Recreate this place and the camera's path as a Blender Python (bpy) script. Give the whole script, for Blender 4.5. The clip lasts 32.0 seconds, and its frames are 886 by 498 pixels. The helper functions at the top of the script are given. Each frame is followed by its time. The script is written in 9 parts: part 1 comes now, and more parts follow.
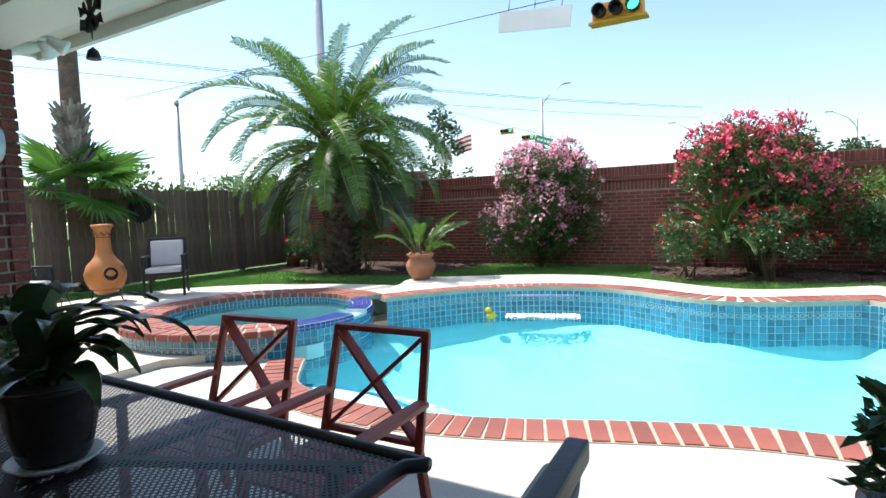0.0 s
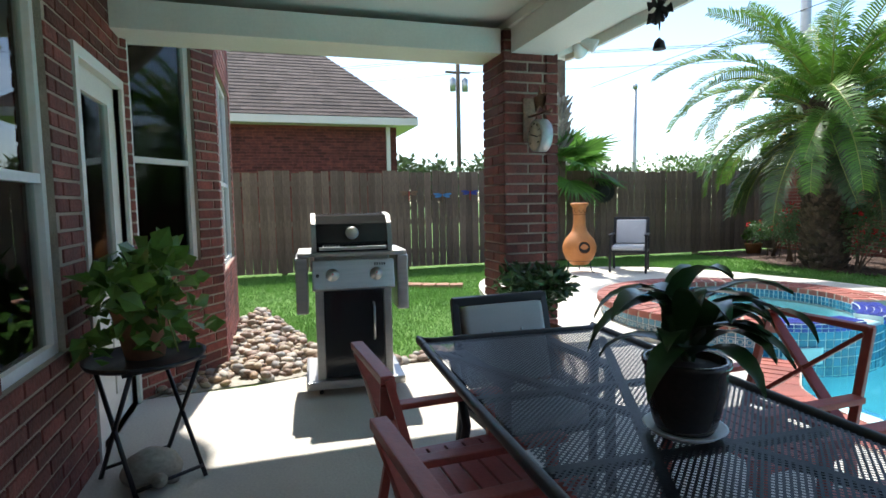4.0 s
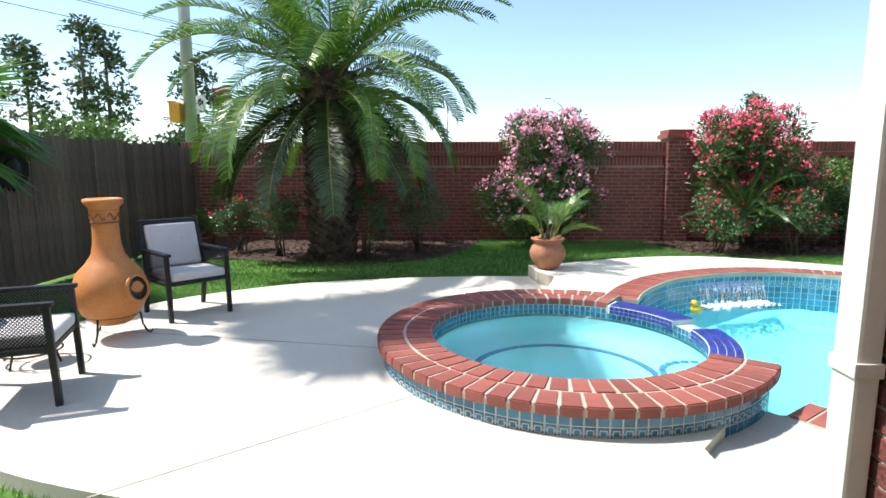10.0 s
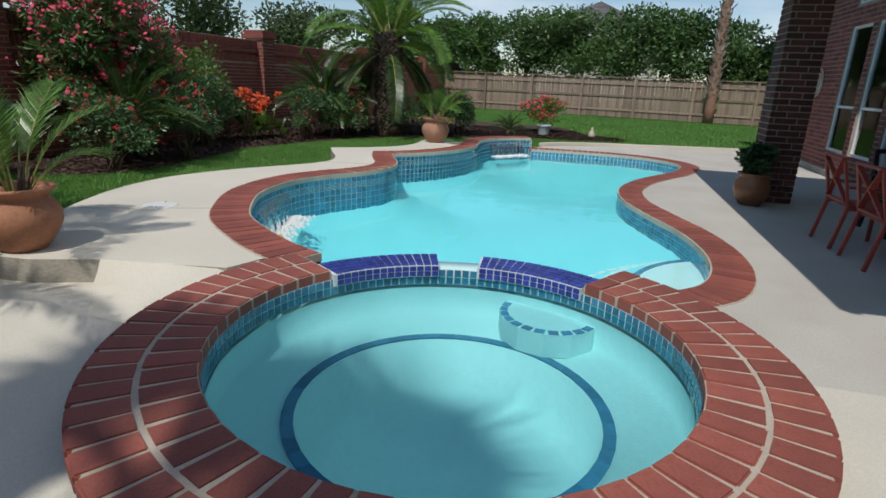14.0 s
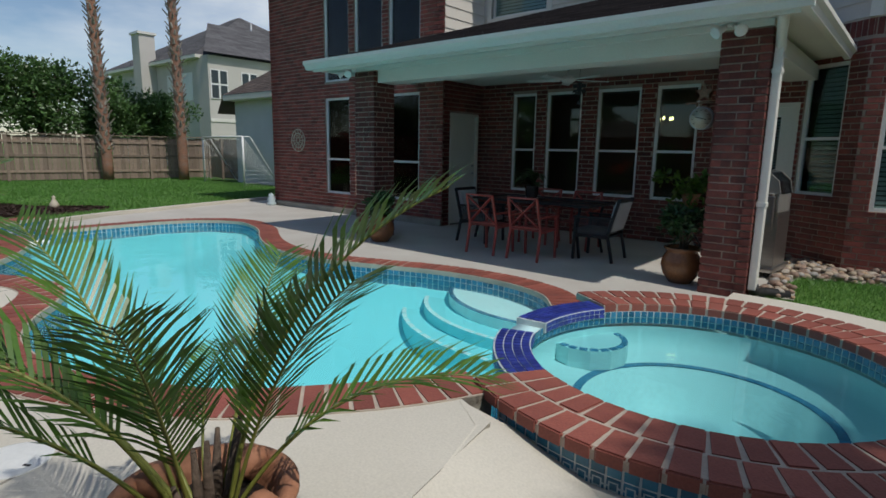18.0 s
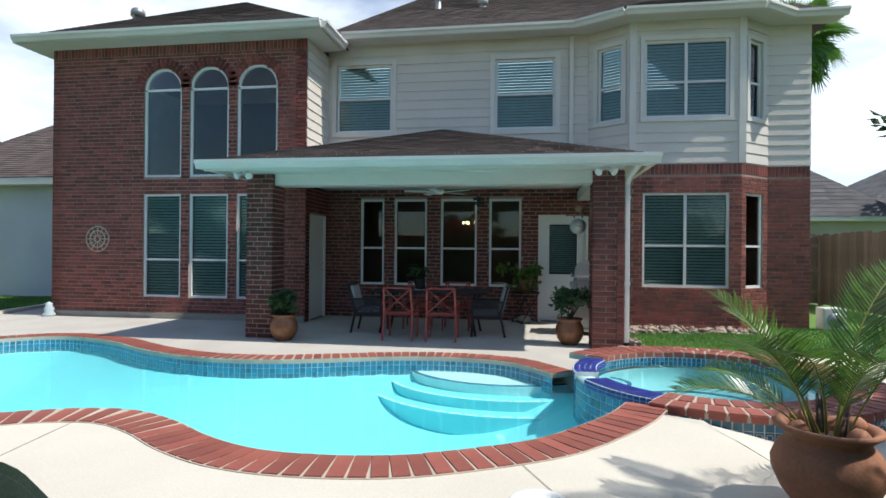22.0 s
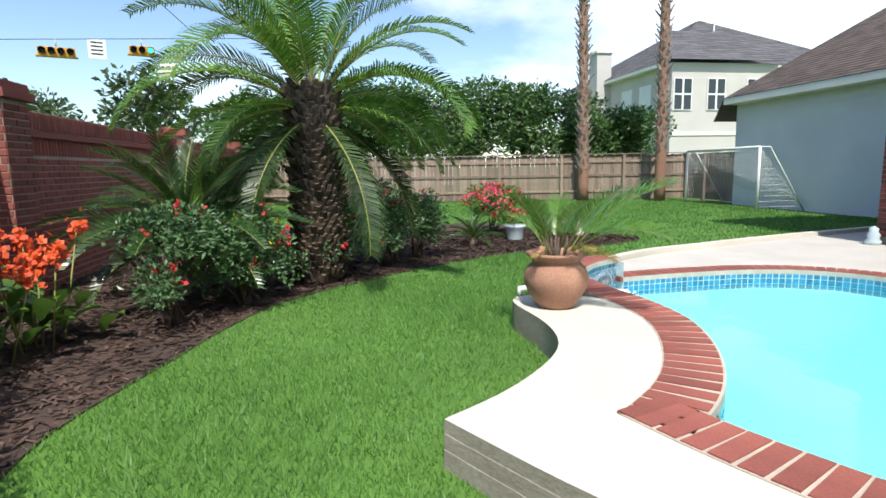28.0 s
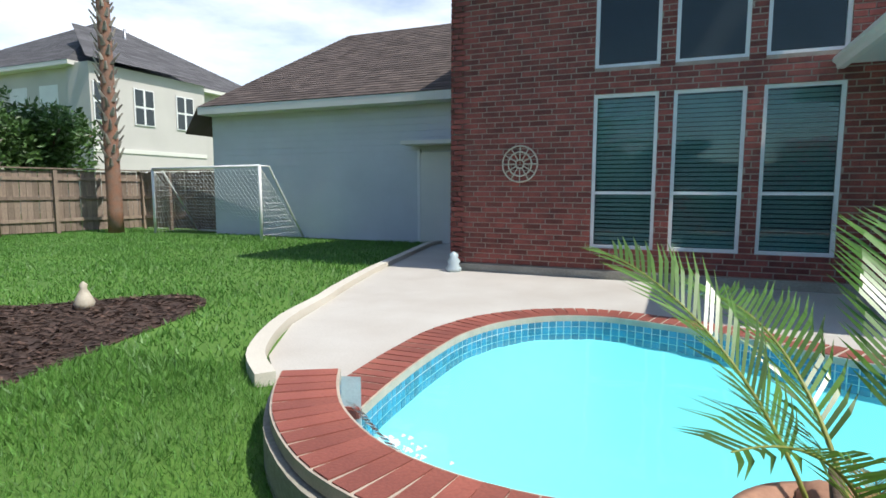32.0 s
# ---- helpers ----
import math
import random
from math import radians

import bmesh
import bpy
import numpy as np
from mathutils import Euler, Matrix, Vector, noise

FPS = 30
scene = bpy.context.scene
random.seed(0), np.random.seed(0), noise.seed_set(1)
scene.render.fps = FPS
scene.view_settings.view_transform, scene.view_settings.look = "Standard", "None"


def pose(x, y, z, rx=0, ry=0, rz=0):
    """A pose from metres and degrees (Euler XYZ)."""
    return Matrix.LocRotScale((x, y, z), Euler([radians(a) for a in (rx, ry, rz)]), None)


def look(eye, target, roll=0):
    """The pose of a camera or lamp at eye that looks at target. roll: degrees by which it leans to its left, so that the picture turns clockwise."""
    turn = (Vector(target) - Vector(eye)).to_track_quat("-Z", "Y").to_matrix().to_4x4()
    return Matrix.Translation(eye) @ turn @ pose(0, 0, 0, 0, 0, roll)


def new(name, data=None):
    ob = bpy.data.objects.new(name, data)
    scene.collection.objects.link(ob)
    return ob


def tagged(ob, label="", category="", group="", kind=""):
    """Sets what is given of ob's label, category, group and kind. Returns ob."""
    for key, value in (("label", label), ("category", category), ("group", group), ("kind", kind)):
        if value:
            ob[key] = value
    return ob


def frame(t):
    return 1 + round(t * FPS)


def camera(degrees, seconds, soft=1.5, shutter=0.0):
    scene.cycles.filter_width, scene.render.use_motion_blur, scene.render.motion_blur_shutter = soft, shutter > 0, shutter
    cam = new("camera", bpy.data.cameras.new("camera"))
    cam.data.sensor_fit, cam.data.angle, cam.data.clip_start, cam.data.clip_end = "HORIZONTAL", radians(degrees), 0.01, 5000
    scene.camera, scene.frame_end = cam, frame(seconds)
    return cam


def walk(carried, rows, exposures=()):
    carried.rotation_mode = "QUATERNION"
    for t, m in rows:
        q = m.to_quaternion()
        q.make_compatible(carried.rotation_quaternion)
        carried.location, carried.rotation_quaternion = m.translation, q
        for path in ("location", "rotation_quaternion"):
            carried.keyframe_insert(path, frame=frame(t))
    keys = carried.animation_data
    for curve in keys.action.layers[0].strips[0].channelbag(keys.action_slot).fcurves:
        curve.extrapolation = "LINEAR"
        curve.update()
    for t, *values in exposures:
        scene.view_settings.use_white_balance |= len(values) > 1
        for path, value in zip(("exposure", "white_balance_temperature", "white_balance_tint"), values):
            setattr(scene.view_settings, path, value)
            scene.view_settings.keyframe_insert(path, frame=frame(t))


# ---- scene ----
cam = camera(76.9, 32.0, soft=1.6)
PATH = [
    (0, (4.604, -1.896, 1.286), (3.596, -0.174, 1.147), -2.20),
    (0.5, (4.624, -2.017, 1.286), (3.410, -0.433, 1.146), -2.14),
    (1, (4.710, -2.112, 1.288), (3.214, -0.791, 1.149), -1.77),
    (1.5, (4.764, -2.180, 1.287), (3.071, -1.124, 1.147), -1.60),
    (2, (4.780, -2.223, 1.284), (2.976, -1.370, 1.140), -1.39),
    (2.5, (4.760, -2.255, 1.295), (2.884, -1.575, 1.152), -1.41),
    (4.5, (3.965, -2.233, 1.329), (2.061, -1.644, 1.163), -1.03),
    (5, (3.568, -2.157, 1.348), (1.699, -1.467, 1.169), -1.77),
    (5.5, (3.066, -2.078, 1.353), (1.261, -1.237, 1.171), -1.80),
    (6, (2.581, -2.035, 1.350), (0.822, -1.101, 1.167), -1.80),
    (6.5, (2.137, -1.982, 1.365), (0.495, -0.858, 1.173), -1.82),
    (7, (1.755, -1.941, 1.411), (0.318, -0.566, 1.201), -1.97),
    (7.5, (1.316, -2.031, 1.455), (0.060, -0.491, 1.228), -2.13),
    (8, (0.669, -2.351, 1.580), (-0.296, -0.617, 1.330), -1.19),
    (8.5, (0.016, -2.324, 1.653), (-0.723, -0.484, 1.388), -0.34),
    (9, (-0.397, -2.239, 1.609), (-0.881, -0.317, 1.337), -0.36),
    (9.5, (-0.792, -2.008, 1.593), (-1.085, -0.050, 1.312), -0.30),
    (10, (-1.315, -1.755, 1.524), (-1.351, 0.223, 1.234), -0.03),
    (10.5, (-1.775, -1.351, 1.513), (-1.468, 0.596, 1.172), 0.44),
    (11, (-2.208, -0.835, 1.505), (-1.603, 1.028, 1.100), 2.06),
    (11.5, (-2.462, -0.376, 1.434), (-1.518, 1.324, 0.970), 2.44),
    (12, (-2.547, 0.142, 1.298), (-1.267, 1.602, 0.819), 2.59),
    (12.5, (-2.619, 0.623, 1.264), (-1.159, 1.873, 0.712), 2.71),
    (13, (-2.720, 1.102, 1.337), (-1.079, 2.075, 0.735), 2.82),
    (13.5, (-2.666, 1.520, 1.336), (-0.894, 2.235, 0.745), 2.74),
    (14, (-2.673, 1.999, 1.355), (-0.822, 2.485, 0.773), 2.43),
    (14.5, (-2.654, 2.429, 1.346), (-0.748, 2.644, 0.781), 2.06),
    (15, (-2.553, 2.868, 1.384), (-0.636, 2.799, 0.821), 1.82),
    (15.5, (-2.468, 3.366, 1.396), (-0.580, 3.029, 0.829), 1.38),
    (17.5, (-1.506, 5.426, 1.366), (-0.062, 4.103, 0.959), 1.63),
    (18, (-1.293, 5.978, 1.425), (-0.017, 4.478, 1.074), 0.97),
    (18.5, (-0.915, 6.353, 1.389), (0.208, 4.732, 1.054), 0.89),
    (19, (-0.572, 6.773, 1.264), (0.449, 5.079, 0.969), 1.31),
    (19.5, (-0.197, 7.191, 1.305), (0.742, 5.451, 1.007), 1.09),
    (20, (0.282, 7.559, 1.344), (1.115, 5.766, 1.042), 1.07),
    (20.5, (0.650, 7.863, 1.384), (1.354, 6.015, 1.083), 0.92),
    (21, (0.979, 8.088, 1.386), (1.497, 6.177, 1.105), 0.79),
    (21.5, (1.144, 8.144, 1.389), (1.509, 6.187, 1.197), 0.68),
    (22, (1.295, 8.250, 1.414), (1.594, 6.273, 1.418), 0.52),
    (22.5, (1.320, 8.297, 1.447), (1.594, 6.331, 1.693), 0.31),
    (23, (1.308, 8.324, 1.489), (1.570, 6.392, 1.936), 0.20),
    (23.5, (1.417, 8.350, 1.488), (1.660, 6.420, 1.953), -0.00),
    (24, (1.419, 8.325, 1.426), (1.674, 6.366, 1.741), -0.05),
    (24.5, (1.497, 8.343, 1.371), (1.748, 6.359, 1.320), -0.13),
    (25, (1.488, 8.281, 1.368), (1.748, 6.338, 0.974), -0.21),
    (25.5, (1.462, 8.073, 1.396), (1.995, 6.202, 0.934), -0.32),
    (26, (1.561, 7.748, 1.344), (2.680, 6.157, 0.879), -0.52),
    (26.5, (1.827, 7.405, 1.319), (3.329, 6.164, 0.868), -1.35),
    (28.5, (3.949, 6.473, 1.341), (5.919, 6.238, 1.096), -0.66),
    (29, (4.512, 6.468, 1.330), (6.486, 6.231, 1.107), -0.57),
    (29.5, (5.097, 6.474, 1.302), (7.060, 6.156, 1.091), -0.59),
    (30, (5.657, 6.483, 1.283), (7.573, 5.946, 1.073), -0.65),
    (30.5, (6.235, 6.462, 1.257), (7.991, 5.526, 1.048), -0.60),
    (31, (6.819, 6.320, 1.247), (8.320, 5.016, 1.036), -0.07),
    (31.5, (7.363, 6.175, 1.247), (8.499, 4.543, 1.033), 0.00),
    (32, (7.847, 5.902, 1.215), (8.618, 4.069, 1.003), 0.16),
]
walk(cam, [(t, look(eye, target, roll)) for t, eye, target, roll in PATH],
     exposures=[(0, 1.0), (2, 1.2), (5, 1.2), (8, 0.95), (9, 0.95), (11, 0.75), (13, 0.1), (14, -0.45), (15, -0.95), (18, -0.65), (19, -0.2), (20.5, 0.0), (22, 0.25), (23, 0.9), (24.5, 0.95), (26, 0.62), (29, 0.55), (30, 0.9), (31, 0.9), (32, 0.3)])

# ---- world, sun ----
SUN_EL, SUN_AZ = 56.0, 277.0   # elevation; azimuth clockwise from +y
world = bpy.data.worlds.new("world")
scene.world = world
world.use_nodes = True
wn, wl = world.node_tree.nodes, world.node_tree.links
sky = wn.new("ShaderNodeTexSky")
sky.sky_type = "NISHITA"
sky.sun_disc = False
sky.sun_elevation = radians(SUN_EL)
sky.sun_rotation = radians(SUN_AZ)
sky.dust_density, sky.air_density, sky.ozone_density = 0.4, 1.0, 2.6
wtc = wn.new("ShaderNodeTexCoord")
wmap = wn.new("ShaderNodeMapping")
wmap.inputs["Scale"].default_value = (1.4, 1.4, 4.2)
wnoi = wn.new("ShaderNodeTexNoise")
wnoi.inputs["Scale"].default_value, wnoi.inputs["Detail"].default_value, wnoi.inputs["Roughness"].default_value = 1.6, 7, 0.55
wramp = wn.new("ShaderNodeValToRGB")
wramp.color_ramp.elements[0].position, wramp.color_ramp.elements[1].position = 0.52, 0.86
wramp.color_ramp.elements[1].color = (0.85, 0.85, 0.85, 1)
wmix = wn.new("ShaderNodeMix")
wmix.data_type = "RGBA"
wmix.inputs["B"].default_value = (9.6, 10.0, 10.4, 1)
wl.new(wtc.outputs["Generated"], wmap.inputs["Vector"])
wl.new(wmap.outputs["Vector"], wnoi.inputs["Vector"])
# a bank of cloud lies towards the house side, the sky over the wall is clear
wsep = wn.new("ShaderNodeSeparateXYZ")
wadd = wn.new("ShaderNodeMath")
wadd.operation = "MULTIPLY_ADD"
wadd.inputs[1].default_value = -0.25
wl.new(wtc.outputs["Generated"], wsep.inputs["Vector"])
wl.new(wsep.outputs["Y"], wadd.inputs[0])
wl.new(wnoi.outputs["Fac"], wadd.inputs[2])
wl.new(wadd.outputs["Value"], wramp.inputs["Fac"])
wl.new(wramp.outputs["Color"], wmix.inputs["Factor"])
wl.new(sky.outputs["Color"], wmix.inputs["A"])
wl.new(wmix.outputs["Result"], wn["Background"].inputs["Color"])
wn["Background"].inputs["Strength"].default_value = 0.14
sun = new("sun", bpy.data.lights.new("sun", "SUN"))
sun.data.energy, sun.data.angle, sun.data.color = 4.2, radians(0.6), (1.0, 0.965, 0.9)
_se, _sa = radians(SUN_EL), radians(SUN_AZ)
sun.matrix_world = look((0, 0, 30), (-math.sin(_sa) * math.cos(_se), -math.cos(_sa) * math.cos(_se), 30 - math.sin(_se)))

from mathutils import geometry

# ---- materials ----
def mat(name, color, rough=0.7, metal=0.0, vary=0.12, scale=6.0, fine=60.0, bump=0.15, second=None, patch=0.5, per_object=0.0, per_island=0.0, spec=0.5, stretch=(1, 1, 1)):
    """A procedural surface: a coarse stain and a fine grain on colour, roughness and relief."""
    m = bpy.data.materials.new(name)
    m.use_nodes = True
    n, l = m.node_tree.nodes, m.node_tree.links
    b = n["Principled BSDF"]
    b.inputs["Roughness"].default_value, b.inputs["Metallic"].default_value = rough, metal
    b.inputs["Specular IOR Level"].default_value = spec
    tc = n.new("ShaderNodeTexCoord")
    mp = n.new("ShaderNodeMapping")
    mp.inputs["Scale"].default_value = stretch
    l.new(tc.outputs["Object"], mp.inputs["Vector"])
    big = n.new("ShaderNodeTexNoise")
    big.inputs["Scale"].default_value, big.inputs["Detail"].default_value = scale, 5
    small = n.new("ShaderNodeTexNoise")
    small.inputs["Scale"].default_value, small.inputs["Detail"].default_value = fine, 4
    for t in (big, small):
        l.new(mp.outputs["Vector"], t.inputs["Vector"])
    ramp = n.new("ShaderNodeValToRGB")
    ramp.color_ramp.elements[0].position, ramp.color_ramp.elements[1].position = 0.5 - 0.4 * patch, 0.5 + 0.4 * patch
    c2 = second or tuple(c * (1 - 2 * vary) for c in color)
    ramp.color_ramp.elements[0].color, ramp.color_ramp.elements[1].color = (*c2, 1), (*color, 1)
    l.new(big.outputs["Fac"], ramp.inputs["Fac"])
    hsv = n.new("ShaderNodeHueSaturation")
    l.new(ramp.outputs["Color"], hsv.inputs["Color"])
    mr = n.new("ShaderNodeMapRange")
    mr.inputs["From Min"].default_value, mr.inputs["From Max"].default_value = 0.25, 0.75
    mr.inputs["To Min"].default_value, mr.inputs["To Max"].default_value = 1 - vary, 1 + vary
    l.new(small.outputs["Fac"], mr.inputs["Value"])
    value = mr.outputs["Result"]
    for amount, node, out in ((per_object, "ShaderNodeObjectInfo", "Random"), (per_island, "ShaderNodeNewGeometry", "Random Per Island")):
        if amount:
            info = n.new(node)
            m2 = n.new("ShaderNodeMapRange")
            m2.inputs["To Min"].default_value, m2.inputs["To Max"].default_value = 1 - amount, 1 + amount
            l.new(info.outputs[out], m2.inputs["Value"])
            mul = n.new("ShaderNodeMath")
            mul.operation = "MULTIPLY"
            l.new(value, mul.inputs[0])
            l.new(m2.outputs["Result"], mul.inputs[1])
            value = mul.outputs["Value"]
    l.new(value, hsv.inputs["Value"])
    l.new(hsv.outputs["Color"], b.inputs["Base Color"])
    if bump:
        bm = n.new("ShaderNodeBump")
        bm.inputs["Strength"].default_value, bm.inputs["Distance"].default_value = bump, 0.01
        l.new(small.outputs["Fac"], bm.inputs["Height"])
        l.new(bm.outputs["Normal"], b.inputs["Normal"])
    return m


def leaf_mat(name, color, second, rough=0.45, trans=0.25, per_island=0.35):
    """A leaf: two greens mixed leaf by leaf, a little light through it."""
    m = mat(name, color, rough, 0, 0.15, 3, 40, 0, second, 0.6, 0, per_island)
    n, l = m.node_tree.nodes, m.node_tree.links
    b = n["Principled BSDF"]
    tr = n.new("ShaderNodeBsdfTranslucent")
    mix = n.new("ShaderNodeMixShader")
    mix.inputs["Fac"].default_value = trans
    l.new(b.inputs["Base Color"].links[0].from_socket, tr.inputs["Color"])
    l.new(b.outputs["BSDF"], mix.inputs[1])
    l.new(tr.outputs["BSDF"], mix.inputs[2])
    l.new(mix.outputs["Shader"], n["Material Output"].inputs["Surface"])
    return m


def see_through(name, tint, gloss_rough=0.02, ior=1.33, wave=0.0, wave_scale=3.0, wave_distance=0.02):
    """Clear sheet: tinted straight-through light with a Fresnel gloss on it."""
    m = bpy.data.materials.new(name)
    m.use_nodes = True
    n, l = m.node_tree.nodes, m.node_tree.links
    n.remove(n["Principled BSDF"])
    tr, gl, mix, fr = n.new("ShaderNodeBsdfTransparent"), n.new("ShaderNodeBsdfGlossy"), n.new("ShaderNodeMixShader"), n.new("ShaderNodeFresnel")
    tr.inputs["Color"].default_value = (*tint, 1)
    gl.inputs["Roughness"].default_value, fr.inputs["IOR"].default_value = gloss_rough, ior
    l.new(fr.outputs["Fac"], mix.inputs["Fac"])
    l.new(tr.outputs["BSDF"], mix.inputs[1])
    l.new(gl.outputs["BSDF"], mix.inputs[2])
    l.new(mix.outputs["Shader"], n["Material Output"].inputs["Surface"])
    if wave:
        tc, no, bm = n.new("ShaderNodeTexCoord"), n.new("ShaderNodeTexNoise"), n.new("ShaderNodeBump")
        no.inputs["Scale"].default_value, no.inputs["Detail"].default_value = wave_scale, 3
        bm.inputs["Strength"].default_value, bm.inputs["Distance"].default_value = wave, wave_distance
        l.new(tc.outputs["Object"], no.inputs["Vector"])
        l.new(no.outputs["Fac"], bm.inputs["Height"])
        l.new(bm.outputs["Normal"], gl.inputs["Normal"])
        l.new(bm.outputs["Normal"], fr.inputs["Normal"])
    return m


def glow(name, color, strength):
    m = bpy.data.materials.new(name)
    m.use_nodes = True
    b = m.node_tree.nodes["Principled BSDF"]
    b.inputs["Base Color"].default_value = b.inputs["Emission Color"].default_value = (*color, 1)
    b.inputs["Emission Strength"].default_value = strength
    return m


M_BRICK = mat("brick", (0.235, 0.062, 0.045), 0.85, 0, 0.3, 7, 55, 0.8, (0.095, 0.028, 0.024), 0.7, 0.38, 0.38)
M_WALLBRICK = mat("wall_brick", (0.25, 0.068, 0.05), 0.85, 0, 0.2, 2, 90, 0.5, (0.17, 0.047, 0.037), 0.7, 0.2, 0.22)
M_MORTAR = mat("mortar", (0.40, 0.32, 0.255), 0.95, 0, 0.15, 5, 120, 0.4)
M_COPE = mat("coping_brick", (0.27, 0.08, 0.055), 0.7, 0, 0.14, 3, 70, 0.3, (0.19, 0.053, 0.04), 0.6, 0.2, 0.2)
M_COPEJ = mat("coping_joint", (0.52, 0.44, 0.355), 0.95, 0, 0.12, 6, 120, 0.3)
M_CONC = mat("deck_concrete", (0.65, 0.605, 0.515), 0.85, 0, 0.08, 1.1, 90, 0.12, (0.54, 0.50, 0.42), 0.8)
M_PATIO = mat("patio_concrete", (0.55, 0.525, 0.475), 0.85, 0, 0.1, 1.3, 70, 0.25, (0.44, 0.40, 0.35), 0.7)
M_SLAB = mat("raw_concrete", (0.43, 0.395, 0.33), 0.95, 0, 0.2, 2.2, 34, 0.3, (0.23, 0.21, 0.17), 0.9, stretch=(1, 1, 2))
M_SOIL = mat("soil", (0.10, 0.21, 0.028), 0.95, 0, 0.25, 1.2, 60, 0.4, (0.07, 0.155, 0.024), 0.6)
M_GRASS = leaf_mat("grass_blade", (0.14, 0.31, 0.06), (0.09, 0.215, 0.042), 0.5, 0.3, 0.3)
M_MULCH = mat("mulch", (0.085, 0.05, 0.036), 0.95, 0, 0.4, 4, 40, 0.9, (0.035, 0.022, 0.017), 0.6)
M_CHIP = mat("bark_chip", (0.15, 0.09, 0.065), 0.9, 0, 0.3, 8, 80, 0.4, (0.05, 0.03, 0.024), 0.7, 0, 0.5)
M_PLASTER = mat("pool_plaster", (0.34, 0.83, 0.87), 0.6, 0, 0.03, 0.8, 30, 0.05, (0.29, 0.78, 0.83), 0.9)
M_SPAPLAST = mat("spa_plaster", (0.58, 0.79, 0.79), 0.6, 0, 0.05, 2.2, 30, 0.05, (0.48, 0.72, 0.73), 0.8)
M_STEP = mat("step_plaster", (0.80, 0.90, 0.89), 0.6, 0, 0.03, 1.5, 30, 0.05)
M_WATER = see_through("pool_water", (0.76, 0.96, 0.97), 0.03, 1.2, 0.18, 2.6, 0.03)
M_SPAWATER = see_through("spa_water", (0.66, 0.92, 0.94), 0.02, 1.22, 0.14, 3.4, 0.02)
M_TILE = mat("blue_tile", (0.048, 0.205, 0.31), 0.16, 0, 0.12, 8, 40, 0.05, (0.026, 0.13, 0.22), 0.7, 0.3, 0.3)
M_TILESOFT = mat("soft_blue_tile", (0.07, 0.24, 0.4), 0.2, 0, 0.1, 8, 40, 0.05, None, 0.5, 0.2, 0.2)
M_TILEDARK = mat("dark_blue_tile", (0.015, 0.055, 0.16), 0.14, 0, 0.1, 8, 40, 0.05, None, 0.5, 0.25, 0.25)
M_PURPLE = mat("cobalt_tile", (0.04, 0.06, 0.36), 0.4, 0, 0.15, 12, 40, 0.05, (0.025, 0.04, 0.24), 0.6, 0.25, 0.25)
M_GROUT = mat("pale_grout", (0.62, 0.68, 0.68), 0.8, 0, 0.08, 6, 80, 0.15)
M_ORN = mat("tile_ornament", (0.50, 0.60, 0.62), 0.25, 0, 0.06, 8, 60, 0.05)
M_WHITE = mat("white_paint", (0.78, 0.78, 0.76), 0.45, 0, 0.04, 2, 50, 0.05)
M_TRIM = mat("cream_trim", (0.72, 0.70, 0.64), 0.5, 0, 0.04, 1.5, 50, 0.05)
M_SIDING = mat("siding_paint", (0.68, 0.64, 0.57), 0.6, 0, 0.04, 1.2, 60, 0.08, (0.62, 0.58, 0.52))
M_GARAGE = mat("garage_paint", (0.60, 0.62, 0.64), 0.6, 0, 0.04, 1.0, 60, 0.08, (0.53, 0.55, 0.57))
M_SOFFIT = mat("soffit_paint", (0.66, 0.66, 0.62), 0.7, 0, 0.04, 1.5, 60, 0.05)
M_SHINGLE = mat("shingle", (0.12, 0.09, 0.078), 0.95, 0, 0.25, 2.5, 120, 0.5, (0.075, 0.058, 0.052), 0.7, 0, 0.28)
M_SHINGLE2 = mat("grey_shingle", (0.12, 0.115, 0.12), 0.95, 0, 0.25, 2.5, 60, 0.5, (0.075, 0.072, 0.076), 0.7, 0, 0.25)
M_GLASS = see_through("window_glass", (0.66, 0.78, 0.78), 0.01, 1.5)
M_BLIND = mat("window_blind", (0.76, 0.79, 0.77), 0.6, 0, 0.04, 3, 30, 0.0)
# indoor dimness put into the colour: one dark tone for every room surface
M_DIMROOM = mat("dimmed_room", (0.16, 0.15, 0.14), 0.9, 0, 0.1, 1, 20, 0.0)
M_FENCE = mat("weathered_fence", (0.175, 0.125, 0.095), 0.9, 0, 0.3, 1.6, 26, 0.5, (0.075, 0.052, 0.042), 0.8, 0.3, 0.3, stretch=(6, 6, 0.7))
M_FENCE2 = mat("grey_fence", (0.27, 0.205, 0.155), 0.9, 0, 0.25, 1.6, 26, 0.5, (0.15, 0.11, 0.085), 0.8, 0.25, 0.25, stretch=(6, 6, 0.7))
M_CLAY = mat("terracotta", (0.42, 0.19, 0.105), 0.75, 0, 0.15, 5, 60, 0.2, (0.27, 0.115, 0.06), 0.8)
M_CLAYPALE = mat("pale_terracotta", (0.43, 0.235, 0.155), 0.85, 0, 0.18, 5, 60, 0.25, (0.30, 0.15, 0.095), 0.9)
M_CHIM = mat("orange_clay", (0.60, 0.245, 0.065), 0.55, 0, 0.12, 4, 60, 0.15, (0.42, 0.14, 0.04), 0.8)
M_GLAZE = mat("glazed_clay", (0.30, 0.13, 0.05), 0.25, 0, 0.15, 6, 50, 0.1, (0.16, 0.065, 0.03), 0.8)
M_POTBLACK = mat("black_glaze", (0.025, 0.022, 0.022), 0.22, 0, 0.15, 6, 50, 0.05, (0.045, 0.036, 0.03), 0.7)
